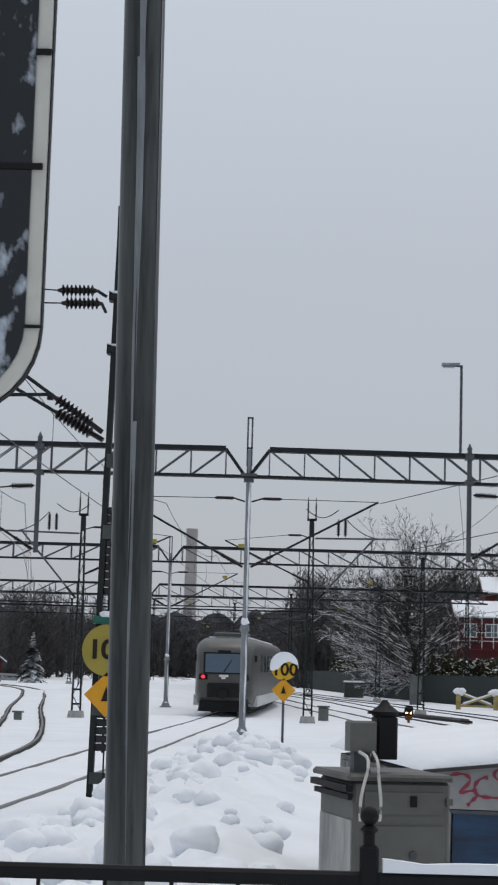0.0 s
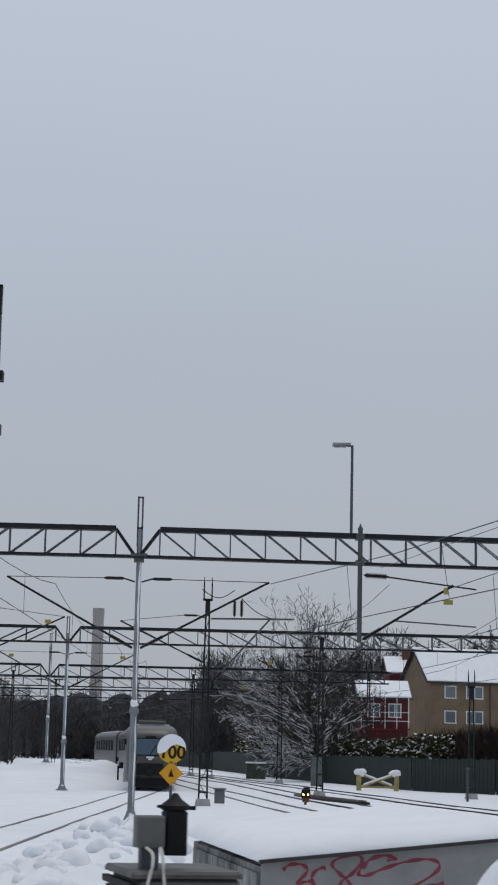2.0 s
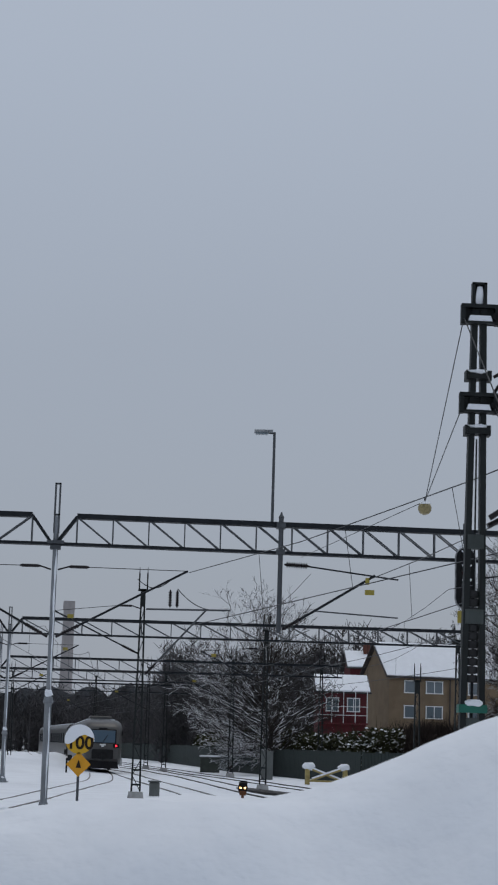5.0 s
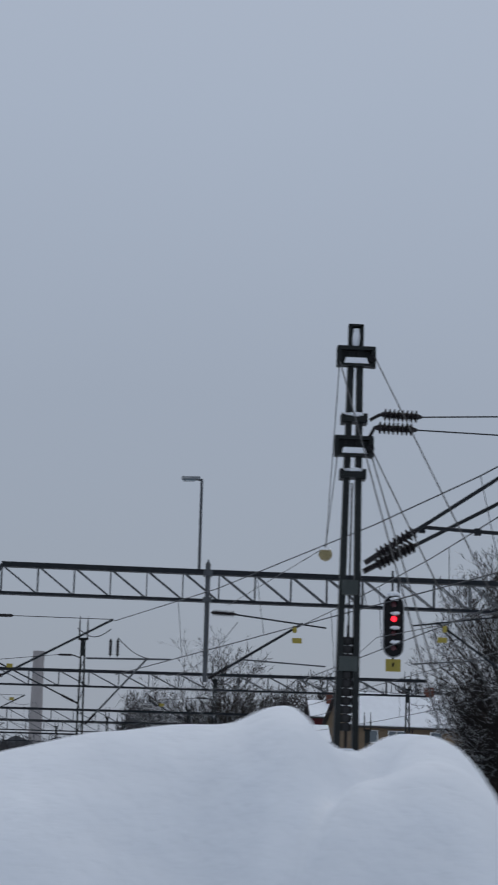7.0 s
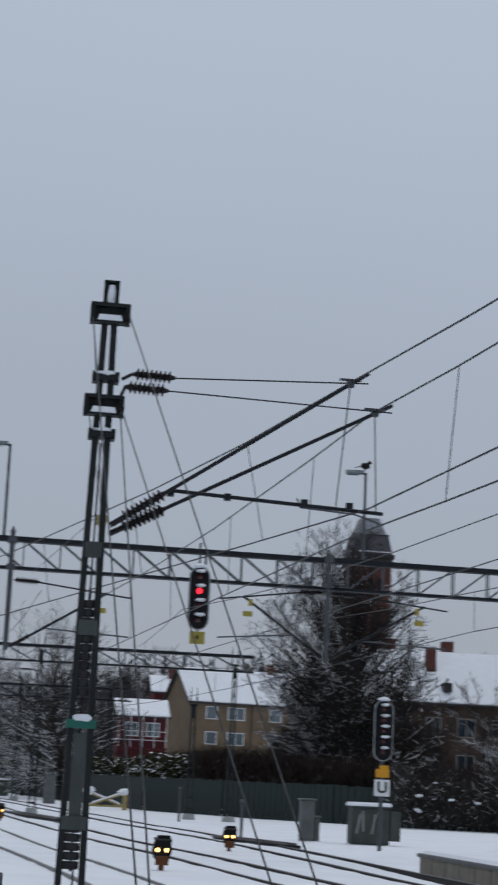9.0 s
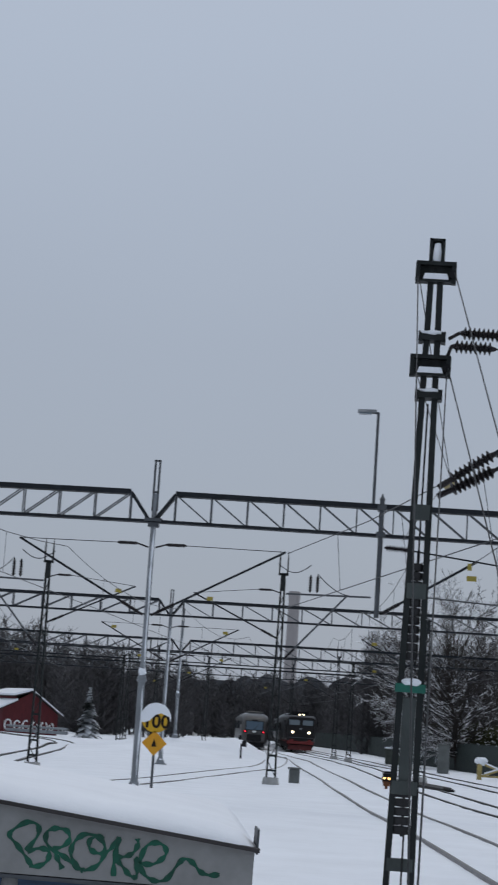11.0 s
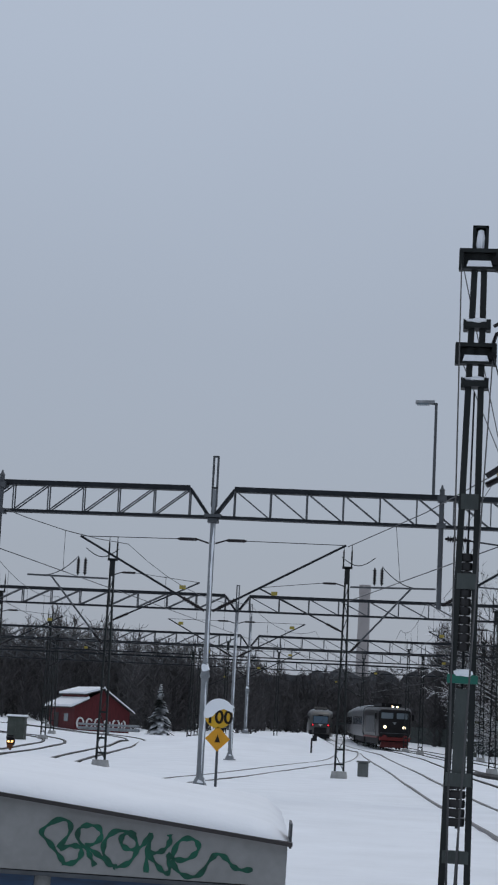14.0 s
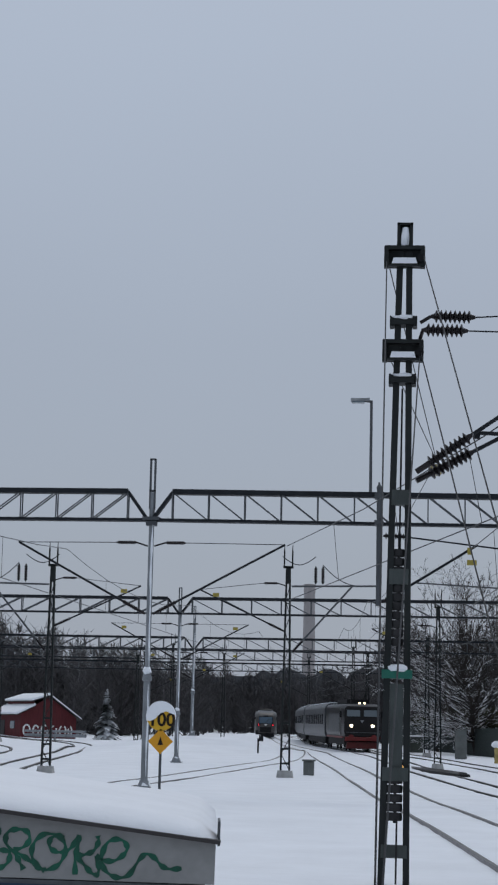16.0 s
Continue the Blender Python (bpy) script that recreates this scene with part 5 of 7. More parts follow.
    graffiti([[(3.583, 0.998), (3.629, 0.971), (3.702, 0.969), (3.762, 1.009), (3.785, 1.054), (3.761, 1.095), (3.712, 1.107), (3.658, 1.085), (3.626, 1.018), (3.626, 0.946), (3.67, 0.888), (3.738, 0.864), (3.806, 0.887), (3.866, 0.981), (3.912, 1.02), (3.968, 0.995), (4.015, 0.947), (4.071, 0.93), (4.144, 0.936)]], -0.034, GRAF_GREEN, t, "spray_letter", 0.0165)
    return t


hut()


def snow_heap():
    """The high ploughed heap beside the walkway."""
    crest = [(2.45, 0.55), (2.74, 1.2), (2.84, 1.45), (2.94, 1.60), (3.10, 1.68), (3.4, 1.72), (3.75, 1.73), (4.0, 1.78), (4.22, 1.85), (4.42, 1.93), (4.6, 2.01), (4.8, 2.06), (5.1, 2.10), (5.3, 2.12), (5.4, 2.17), (5.48, 2.175), (5.56, 2.10), (5.63, 2.07), (5.74, 2.115), (5.84, 2.11), (5.92, 2.06), (5.99, 1.96), (6.04, 1.905), (6.12, 1.895), (6.22, 1.87), (6.3, 1.78), (6.36, 1.55), (6.5, 1.0), (6.75, 0.45)]
    b = Mesh()
    nx, ny = 190, 70
    x0, x1, y0, y1 = 2.0, 7.2, -29.6, -26.4
    vs = []
    for j in range(ny + 1):
        for i in range(nx + 1):
            x = x0 + (x1 - x0) * i / nx
            y = y0 + (y1 - y0) * j / ny
            c = spline(crest, x) if crest[0][0] < x < crest[-1][0] else (0.0 if x < crest[0][0] - 0.2 or x > crest[-1][0] + 0.3 else 0.25)
            d = (y + 28.0) / (1.15 if y < -28 else 1.3)
            d += 0.12 * noise.noise((x * 1.1, 0.0, 4)) * abs(d)
            fall = max(0.0, 1 - abs(d) ** 2.2)
            z = c * fall ** 0.6
            calm = abs(d) ** 1.5
            z -= 0.13 * math.exp(-(((x - 4.25) / 0.24) ** 2) - ((y + 28.55) / 0.16) ** 2)
            z += 0.10 * math.exp(-(((x - 5.45) / 0.22) ** 2) - ((y + 28.5) / 0.25) ** 2)
            z += 0.10 * math.exp(-(((x - 5.85) / 0.2) ** 2) - ((y + 28.6) / 0.3) ** 2)
            z += (0.20 * noise.noise((x * 1.3, y * 1.5, 1)) + 0.12 * noise.noise((x * 2.6, y * 2.9, 3)) + 0.03 * noise.noise((x * 8, y * 8, 6))) * min(1, 0.12 + calm * 3.0) * fall
            z -= 0.12 * math.exp(-(((x - 5.66 - 0.45 * (y + 28.2)) / 0.06) ** 2)) * smoothstep(-28.0, -28.3, y) * smoothstep(-29.1, -28.8, y)
            z += 0.13 * math.exp(-(((x - 5.5) / 0.24) ** 2) - ((y + 28.85) / 0.22) ** 2) - 0.1 * math.exp(-(((x - 5.15) / 0.2) ** 2) - ((y + 28.6) / 0.25) ** 2)
            z += 0.12 * math.exp(-(((x - 4.8) / 0.3) ** 2) - ((y + 28.9) / 0.2) ** 2) - 0.08 * math.exp(-(((x - 3.7) / 0.25) ** 2) - ((y + 28.7) / 0.2) ** 2)
            vs.append((x, y, z if fall > 0.02 else -0.06))
    fs = [(j * (nx + 1) + i, j * (nx + 1) + i + 1, (j + 1) * (nx + 1) + i + 1, (j + 1) * (nx + 1) + i) for j in range(ny) for i in range(nx)]
    b.add(vs, fs)
    return single("snow_heap", b, SNOW_HEAP, "high rounded heap of ploughed snow beside the walkway", "snow heap", smooth=180)


snow_heap()
clod_rng = random.Random(21)
for k in range(120):
    y = clod_rng.uniform(-22, 8)
    x = clod_rng.uniform(-1.3, 1.4) if y < -4 else clod_rng.uniform(-0.7, 1.7)
    s = clod_rng.uniform(0.07, 0.2) if k % 4 else clod_rng.uniform(0.18, 0.27)
    single("snow_clod", Mesh().lump((x, y, land(x, y) + bank(x, y) + s * 0.12), (s, s * 1.1, s * 0.75), k, 18, 0.15), SNOW, "clod of ploughed snow lying on the bank", "snow clod", "snow clods", smooth=180)


# ---- trains ----
def body_ring(w, zb, zt, y, r=0.55, n=5):
    """An outline of a coach at y: straight sides and a rounded roof."""
    pts = [(-w * 0.92, y, zb), (w * 0.92, y, zb), (w, y, zb + 0.35), (w, y, zt - r)]
    for k in range(1, n + 1):
        a = math.pi / 2 * k / n
        pts.append((w - r * (1 - math.cos(a)), y, zt - r + r * math.sin(a) * 0.9))
    for k in range(n, 0, -1):
        a = math.pi / 2 * k / n
        pts.append((-w + r * (1 - math.cos(a)), y, zt - r + r * math.sin(a) * 0.9))
    pts += [(-w, y, zt - r), (-w, y, zb + 0.35)]
    return pts


def wheels(t, ys):
    for y in ys:
        for s in (-0.72, 0.72):
            part("wheel", Mesh().spin([(0.46, -0.06), (0.46, 0.06), (0.40, 0.07)], (s, y, 0.46), (1, 0, 0), 18), TRAIN_DARK, t)


def unit_car(end):
    """A silver multiple-unit car; end: with a driving cab at its rear (negative y)."""
    t = thing("train_car", "silver-grey multiple-unit train car caked with snow" + (", red tail lights" if end else ""), "train", group="silver train")
    L = 12.4
    rings = []
    if end:
        for y, k, top, bot in ((-L - 0.35, 0.76, 2.9, 0.8), (-L - 0.2, 0.83, 3.15, 0.65), (-L + 0.3, 0.89, 3.38, 0.55), (-L + 1.0, 0.95, 3.52, 0.48), (-L + 2.6, 1.0, 3.62, 0.45)):
            rings.append(body_ring(1.5 * k, bot, top, y))
        rings.append(body_ring(1.5, 0.45, 3.62, L))
    else:
        rings = [body_ring(1.5, 0.45, 3.62, -L), body_ring(1.5, 0.45, 3.62, L)]
    part("body", Mesh().loft(rings), TRAIN_GREY, t, smooth=40)
    part("skirt", Mesh().box((0, 0, 0.62), (3.02, 2 * L - 2.2, 0.5)), TRAIN_WHITE, t, "snow-caked lower side")
    part("underframe", Mesh().box((0, 0, 0.35), (2.3, 2 * L - 3, 0.4)), TRAIN_DARK, t)
    part("roof_snow", Mesh().box((0, 1, 3.6), (2.0, 2 * L - 4, 0.07)), SNOW, t)
    for k in range(7):
        for s in (-1, 1):
            part("side_window", Mesh().box((s * 1.5, -L + 4.0 + k * 2.9, 2.4), (0.03, 1.9, 0.85)), GLASS, t)
    wheels(t, (-L + 2.6, -L + 4.6, L - 4.6, L - 2.6))
    if end:
        y = -L - 0.40
        part("windscreen", Mesh().bev((0, y + 0.02, 2.36), (1.75, 0.08, 0.86), 0.03), GLASS_BLUE, t, "dark blue windscreen")
        part("screen_frame", Mesh().box((0, y + 0.03, 2.36), (1.9, 0.05, 0.98)), BLACK, t)
        part("wiper", Mesh().tube((0, y - 0.04, 1.95), (0.35, y - 0.04, 2.5), 0.02), BLACK, t)
        part("coupler_hatch", Mesh().bev((0, y + 0.1, 1.12), (1.5, 0.5, 0.66), 0.06), TRAIN_DARK, t, "black coupler recess")
        part("coupler", Mesh().spin([(0.22, 0), (0.22, 0.35), (0.14, 0.4)], (0, y + 0.0, 0.95), (0, -1, 0), 10), TRAIN_DARK, t)
        part("snow_plough", Mesh().box((0, y + 0.45, 0.38), (2.4, 0.5, 0.5), taper=0.9), TRAIN_DARK, t)
        part("emblem", Mesh().box((0, y - 0.09, 1.78), (0.42, 0.03, 0.1)).box((0, y - 0.09, 1.7), (0.2, 0.03, 0.14)), WHITE, t)
        for s in (-1, 1):
            part("tail_light", Mesh().spin([(0.075, 0), (0.07, 0.04), (0.03, 0.06)], (s * 0.95, y - 0.02, 1.72), (s * 0.15, -1, 0), 14), LAMP_RED, t, "lit red tail light")
            part("light_cluster", Mesh().bev((s * 0.95, y + 0.06, 1.72), (0.42, 0.14, 0.26), 0.03), BLACK, t)
            part("mirror_stub", Mesh().box((s * 1.42, y + 1.0, 2.6), (0.1, 0.12, 0.3)), BLACK, t)
        part("head_sign", Mesh().box((0, y + 0.08, 2.9), (0.6, 0.14, 0.1)), BLACK, t)
        part("roof_unit", Mesh().bev((0, -L + 4.5, 3.7), (1.6, 3.0, 0.3), 0.06), TRAIN_GREY, t)
    return t


DIRTY_RED = mat("dirty_red_plough", (0.09, 0.012, 0.011), 0.7, vary=0.5, scale=2)


def locomotive():
    t = thing("locomotive", "black electric locomotive with red buffer beam and lit headlamps", "locomotive")
    L = 7.2
    rings = [body_ring(1.42, 1.15, 3.55, -L - 0.1, 0.35), body_ring(1.52, 1.1, 3.75, -L + 0.5, 0.4), body_ring(1.54, 1.1, 3.8, L, 0.4)]
    part("body", Mesh().loft(rings), LOCO_BLACK, t, smooth=40)
    part("side_panel", Mesh().box((-1.545, 0, 2.2), (0.03, 9.0, 1.5)).box((1.545, 0, 2.2), (0.03, 9.0, 1.5)), COACH, t, "grey ribbed side panel")
    part("side_door", Mesh().box((-1.55, -5.4, 2.3), (0.03, 0.8, 2.1)), TRAIN_GREY, t)
    y = -L - 0.12
    for s in (-1, 1):
        # Snow mirrored in the screen is put into the paler glass colour.
        part("windscreen", Mesh().bev((s * 0.68, y, 2.98), (1.05, 0.06, 0.52), 0.03), PANE, t, "front window paled for mirrored snow")
        part("window_frame", Mesh().box((s * 0.68, y + 0.01, 2.68), (1.15, 0.07, 0.05)).box((s * 0.68, y + 0.01, 3.27), (1.15, 0.07, 0.05)), BLACK, t)
        part("headlamp", Mesh().spin([(0.13, 0), (0.12, 0.06), (0.05, 0.08)], (s * 0.85, y - 0.02, 1.98), (0, -1, 0), 16), LAMP_WARM, t, "lit warm headlamp")
        part("lamp_ring", Mesh().spin([(0.19, 0), (0.19, 0.05), (0.14, 0.06)], (s * 0.85, y + 0.02, 1.98), (0, -1, 0), 16), GALV_DULL, t)
        part("buffer", Mesh().spin([(0.1, 0), (0.1, 0.45), (0.25, 0.47), (0.25, 0.52)], (s * 0.9, y, 1.05), (0, -1, 0), 14), LOCO_RED, t)
        part("cab_mirror", Mesh().box((s * 1.66, y + 0.5, 2.9), (0.16, 0.1, 0.5)), BLACK, t)
        part("top_lamp", Mesh().spin([(0.085, 0), (0.08, 0.05), (0.03, 0.07)], (s * 0.2, y + 0.2, 3.78), (0, -1, 0), 14), LAMP_WARM, t, "lit warm top lamp")
    part("buffer_beam", Mesh().bev((0, y - 0.05, 0.95), (2.7, 0.35, 0.3), 0.04), LOCO_RED, t, "red buffer beam")
    part("plough", Mesh().box((0, y + 0.1, 0.45), (2.5, 0.5, 0.5), taper=0.92), DIRTY_RED, t, "dirty red snow plough")
    part("front_rail", Mesh().box((0, y - 0.06, 1.45), (2.5, 0.06, 0.06)), GALV_DULL, t)
    part("emblem", Mesh().prism([(-0.16, 2.42), (0.16, 2.42), (0.0, 2.2)], y - 0.04, y), GALV, t, "pale winged emblem")
    part("underframe", Mesh().box((0, 0, 0.8), (2.7, 13.4, 0.7)), TRAIN_DARK, t)
    part("red_sole_bar", Mesh().box((-1.5, 0, 1.06), (0.05, 14.0, 0.14)).box((1.5, 0, 1.06), (0.05, 14.0, 0.14)), LOCO_RED, t)
    wheels(t, (-5.0, -2.3, 2.3, 5.0))
    part("roof_gear", Mesh().box((0, 0, 3.95), (1.8, 8, 0.3)).box((0, -4.8, 3.92), (1.3, 0.8, 0.22)), TRAIN_DARK, t)
    p = Mesh()
    for s in (-0.45, 0.45):
        p.tube((s, -4.2, 4.05), (s, -5.4, 4.5), 0.03).tube((s, -5.4, 4.5), (s, -4.3, 4.75), 0.025)
    p.tube((-0.8, -4.3, 4.78), (0.8, -4.3, 4.78), 0.03)
    part("pantograph", p, TRAIN_DARK, t, "folded dark pantograph")
    return t


def coach():
    t = thing("passenger_coach", "dark grey passenger coach with a row of windows", "train", group="loco-hauled coaches")
    L = 12.8
    part("body", Mesh().loft([body_ring(1.5, 0.95, 3.95, -L, 0.6), body_ring(1.5, 0.95, 3.95, L, 0.6)]), COACH, t, smooth=40)
    part("gangway", Mesh().bev((0, -L - 0.2, 2.1), (1.1, 0.4, 2.2), 0.05), BLACK, t)
    part("roof_snow", Mesh().box((0, 0, 3.95), (1.9, 2 * L - 0.6, 0.06)), SNOW, t)
    part("underframe", Mesh().box((0, 0, 0.7), (2.4, 2 * L - 5, 0.6)), TRAIN_DARK, t)
    for k in range(10):
        for s in (-1, 1):
            part("side_window", Mesh().box((s * 1.5, -L + 2.6 + k * 2.25, 2.5), (0.03, 1.4, 0.85)), SHADOWGLASS, t)
    wheels(t, (-L + 2.2, -L + 4.6, L - 4.6, L - 2.2))
    return t


rear_car, front_car, far_car = unit_car(True), unit_car(False), unit_car(False)
loco = locomotive()
coaches = [coach()]
coaches += [copy_thing(coaches[0], Matrix.Identity(4)) for _ in range(2)]


# ---- buildings beyond the fence ----
def window(t, x, y, z, w, h, cols=2, frame_paint=WHITE, glass=PANE):
    f = Mesh().box((x, y - 0.02, z + h / 2), (w + 0.16, 0.08, 0.1)).box((x, y - 0.02, z - h / 2), (w + 0.16, 0.1, 0.1)).box((x - w / 2, y - 0.02, z), (0.1, 0.08, h)).box((x + w / 2, y - 0.02, z), (0.1, 0.08, h))
    for k in range(1, cols):
        f.box((x - w / 2 + w * k / cols, y - 0.02, z), (0.08, 0.07, h))
    wf = part("window", f, frame_paint, t, "white window frame" if frame_paint is WHITE else "dull brownish window frame")
    part("pane", Mesh().box((x, y + 0.0, z), (w, 0.04, h)), glass, wf)
    return wf


def gable_house(name, label, x0, x1, y0, y1, z0, ze, zr, wallm, roofsnow=True):
    t = thing(name, label, "house")
    ym = (y0 + y1) / 2
    b = Mesh()
    b.add([(x0, y0, z0), (x1, y0, z0), (x1, y1, z0), (x0, y1, z0), (x0, y0, ze), (x1, y0, ze), (x1, y1, ze), (x0, y1, ze), (x0, ym, zr - 0.12), (x1, ym, zr - 0.12)],
          [(3, 2, 1, 0), (0, 1, 5, 4), (2, 3, 7, 6), (0, 4, 8, 7, 3), (1, 2, 6, 9, 5)])
    part("wall", b, wallm, t, smooth=0)
    o = 0.45
    sl = (zr - ze) / (ym - y0)
    for k, (ya, yb) in enumerate(((y0 - o, ym), (y1 + o, ym))):
        za = ze - o * sl
        for lift, m_, nm in ((0.0, ROOFTIN, "roof"), (0.10, SNOW, "roof_snow")):
            rr = Mesh()
            ins = 0 if nm == "roof" else 0.12
            h = 0.14 if nm == "roof" else 0.22
            vs = [(x0 - o + ins, ya + (ins if k == 0 else -ins), za + lift), (x1 + o - ins, ya + (ins if k == 0 else -ins), za + lift), (x1 + o - ins, yb, zr + lift), (x0 - o + ins, yb, zr + lift)]
            rr.add(vs + [(a, c, d + h) for a, c, d in vs], [(3, 2, 1, 0), (4, 5, 6, 7), (0, 1, 5, 4), (1, 2, 6, 5), (2, 3, 7, 6), (3, 0, 4, 7)])
            part(nm, rr, m_, t, "unbroken white snow" if nm == "roof_snow" else "", smooth=0)
    return t


h1 = gable_house("ochre_house", "ochre rendered two-storey house with a snowy gable roof", 26.2, 38.6, 156.5, 165.5, 1.0, 10.75, 14.1, TAN)
for wx, ww, cc in ((28.5, 1.2, 1), (31.2, 1.8, 2), (35.6, 1.2, 1)):
    for wz in (9.55, 6.95):
        window(h1, wx, 156.45, wz, ww, 1.25, cc)
part("chimney", Mesh().box((36.5, 161, 14.4), (0.8, 0.8, 1.6)), BRICK_RED, h1)
part("downpipe", Mesh().tube((32.9, 156.3, 2), (32.9, 156.3, 10.6), 0.07), ROOFTIN, h1)
h1.matrix_basis = Matrix.Translation((26.2, 156.5, 0)) @ pose(0, 0, 0, 0, 0, 12) @ Matrix.Translation((-26.2, -156.5, 0))
h2 = gable_house("red_house", "dark red boarded house with a white balcony and snowy roof", 18.2, 22.9, 147.5, 154.0, 1.0, 8.5, 10.0, REDWOOD)
for z in (6.15, 7.0):
    part("balcony_rail", Mesh().box((20.55, 146.6, z), (4.9, 0.06, 0.06)), WHITE, h2)
for k in range(5):
    part("balcony_post", Mesh().box((18.2 + k * 1.17, 146.6, 6.9), (0.07, 0.07, 3.2)), WHITE, h2)
part("balcony_floor", Mesh().box((20.55, 147.0, 5.35), (4.9, 1.2, 0.14)), REDWOOD, h2)
part("porch_roof", Mesh().box((17.3, 147.2, 6.0), (2.0, 1.6, 0.14), ry=-12), SNOW, h2)
for wx in (19.5, 21.6):
    window(h2, wx, 147.45, 7.2, 1.2, 1.3, 2)
h3 = gable_house("small_red_house", "small red-brown house with a snowy roof behind", 23.4, 26.2, 170, 177, 1.0, 12.1, 13.8, REDWOOD)
part("chimney", Mesh().box((25.5, 173, 14.3), (0.7, 0.7, 1.4)), BRICK_RED, h3)

DULL_FRAME = mat("dull_window_frame", (0.22, 0.20, 0.18), 0.7, vary=0.3, scale=2)
h4 = gable_house("brick_block", "long dark brown brick block with snowy roof and chimneys", 33.5, 66.0, 116, 127, 1.0, 9.75, 14.0, BRICK_FAR)
for k, wx in enumerate((39.6, 42.3, 45.1, 47.94, 50.52, 53.47, 56.1, 59.41, 62.2)):
    for wz in (7.65, 4.65):
        window(h4, wx, 115.95, wz, 1.2 if k % 2 else 1.5, 1.5, 2, DULL_FRAME if k != 7 else WHITE, GLASS)
for cx, cw, cz, cy in ((42.75, 0.8, 13.4, 119.5), (44.9, 1.0, 14.2, 122.5), (39.9, 0.8, 14.2, 122.5), (54.4, 1.35, 13.7, 119.5)):
    st_ = part("chimney", Mesh().box((cx, cy, cz), (cw, 0.9, 2.2)), BRICK_RED, h4)
    part("cap", Mesh().box((cx, cy, cz + 1.12), (cw + 0.12, 1.02, 0.1)), SNOW, st_)
for cx in (43.6, 50.8, 60.9):
    part("dormer", Mesh().box((cx, 117.0, 11.0), (0.7, 1.2, 0.7)), ROOFTIN, h4)
an = Mesh().tube((56.0, 120.5, 13), (56.0, 120.5, 17.2), 0.05)
for k in range(3):
    an.tube((55.3, 120.5, 16.9 - k * 0.4), (56.7, 120.5, 16.9 - k * 0.4), 0.03)
part("aerial", an, WIRE, h4)


def apartment_tower():
    t = thing("apartment_tower", "grey apartment tower with tan balconies and glazed top", "apartment building", pose(51.6, 90, 0, 0, 0, -26))
    part("wall", Mesh().box((6.2, 6.0, 10.5), (12.4, 12, 21.0)), CONC_GREY, t)
    part("roof_snow", Mesh().box((6.2, 6.0, 21.1), (12.6, 12.2, 0.25)), SNOW, t)
    for k in range(7):
        z = 2.6 + k * 2.75
        bl = part("balcony", Mesh().box((2.2, -0.6, z), (4.6, 1.3, 1.0)), BALCONY, t, "tan balcony front")
        part("balcony_floor", Mesh().box((2.2, -0.6, z - 0.55), (4.7, 1.4, 0.12)), CONCRETE, bl)
        part("window", Mesh().box((2.2, -0.03, z + 1.1), (3.6, 0.1, 1.3)), PANE, t)
        part("mullion", Mesh().box((1.4, -0.1, z + 1.1), (0.08, 0.1, 1.3)), WHITE, t)
        part("mullion", Mesh().box((3.1, -0.1, z + 1.1), (0.08, 0.1, 1.3)), WHITE, t)
    part("glazing", Mesh().box((2.2, -1.1, 20.5), (4.4, 0.06, 1.4)), PANE, t)
    return t


apartment_tower()


FROSTED_SLATE = mat("frosted_slate", (0.30, 0.31, 0.33), 0.7, scale=1.2, bump=0.1, col2=(0.07, 0.07, 0.08))


def brick_tower():
    t = thing("brick_tower", "tall red brick tower with a truncated slate roof and lantern", "tower", pose(53.25, 201, 0))
    part("wall", Mesh().box((0, 0, 15.9), (5.0, 5.6, 32.2)), BRICK_RED, t)
    for x in (-2.3, 2.3):
        part("pilaster", Mesh().box((x, -2.85, 15.9), (0.6, 0.2, 32.0)), BRICK_RED, t)
    part("cornice", Mesh().box((0, 0, 31.9), (5.5, 6.2, 0.5)).box((0, 0, 32.5), (5.9, 6.6, 0.5)), ROOFTIN, t)
    part("roof", Mesh().box((0, 0, 34.0), (5.5, 6.2, 2.6), taper=0.8), COPPER, t)
    part("roof_kerb", Mesh().box((0, 0, 35.35), (4.6, 5.1, 0.18)), ROOFTIN, t)
    part("upper_roof", Mesh().box((0, 0, 36.6), (4.1, 4.6, 2.3), taper=0.55), FROSTED_SLATE, t, "upper roof half covered by snow")
    for x in (-1.0, 1.1):
        part("dormer", Mesh().box((x, -2.6, 33.7), (0.7, 0.5, 1.1), taper=0.8), ROOFTIN, t)
    part("snow_ledge", Mesh().box((0.4, -2.95, 33.1), (4.2, 0.16, 0.14)), SNOW, t)
    for x in (-1.2, 0.0, 1.2):
        part("louvre", Mesh().box((x, -2.82, 28.5), (0.6, 0.1, 2.2)), BLACK, t)
    return t


brick_tower()
ch = thing("factory_chimney", "tall pale concrete chimney standing far away in haze", "chimney", pose(-33.0, 590, 2))
part("shaft", Mesh().spin([(2.5, 0), (1.9, 47), (1.9, 50.2)], n=24), CHIMNEY, ch)
part("rim", Mesh().spin([(2.0, 47.5), (2.05, 48.5), (2.0, 50.6)], n=24), CHIMNEY, ch)


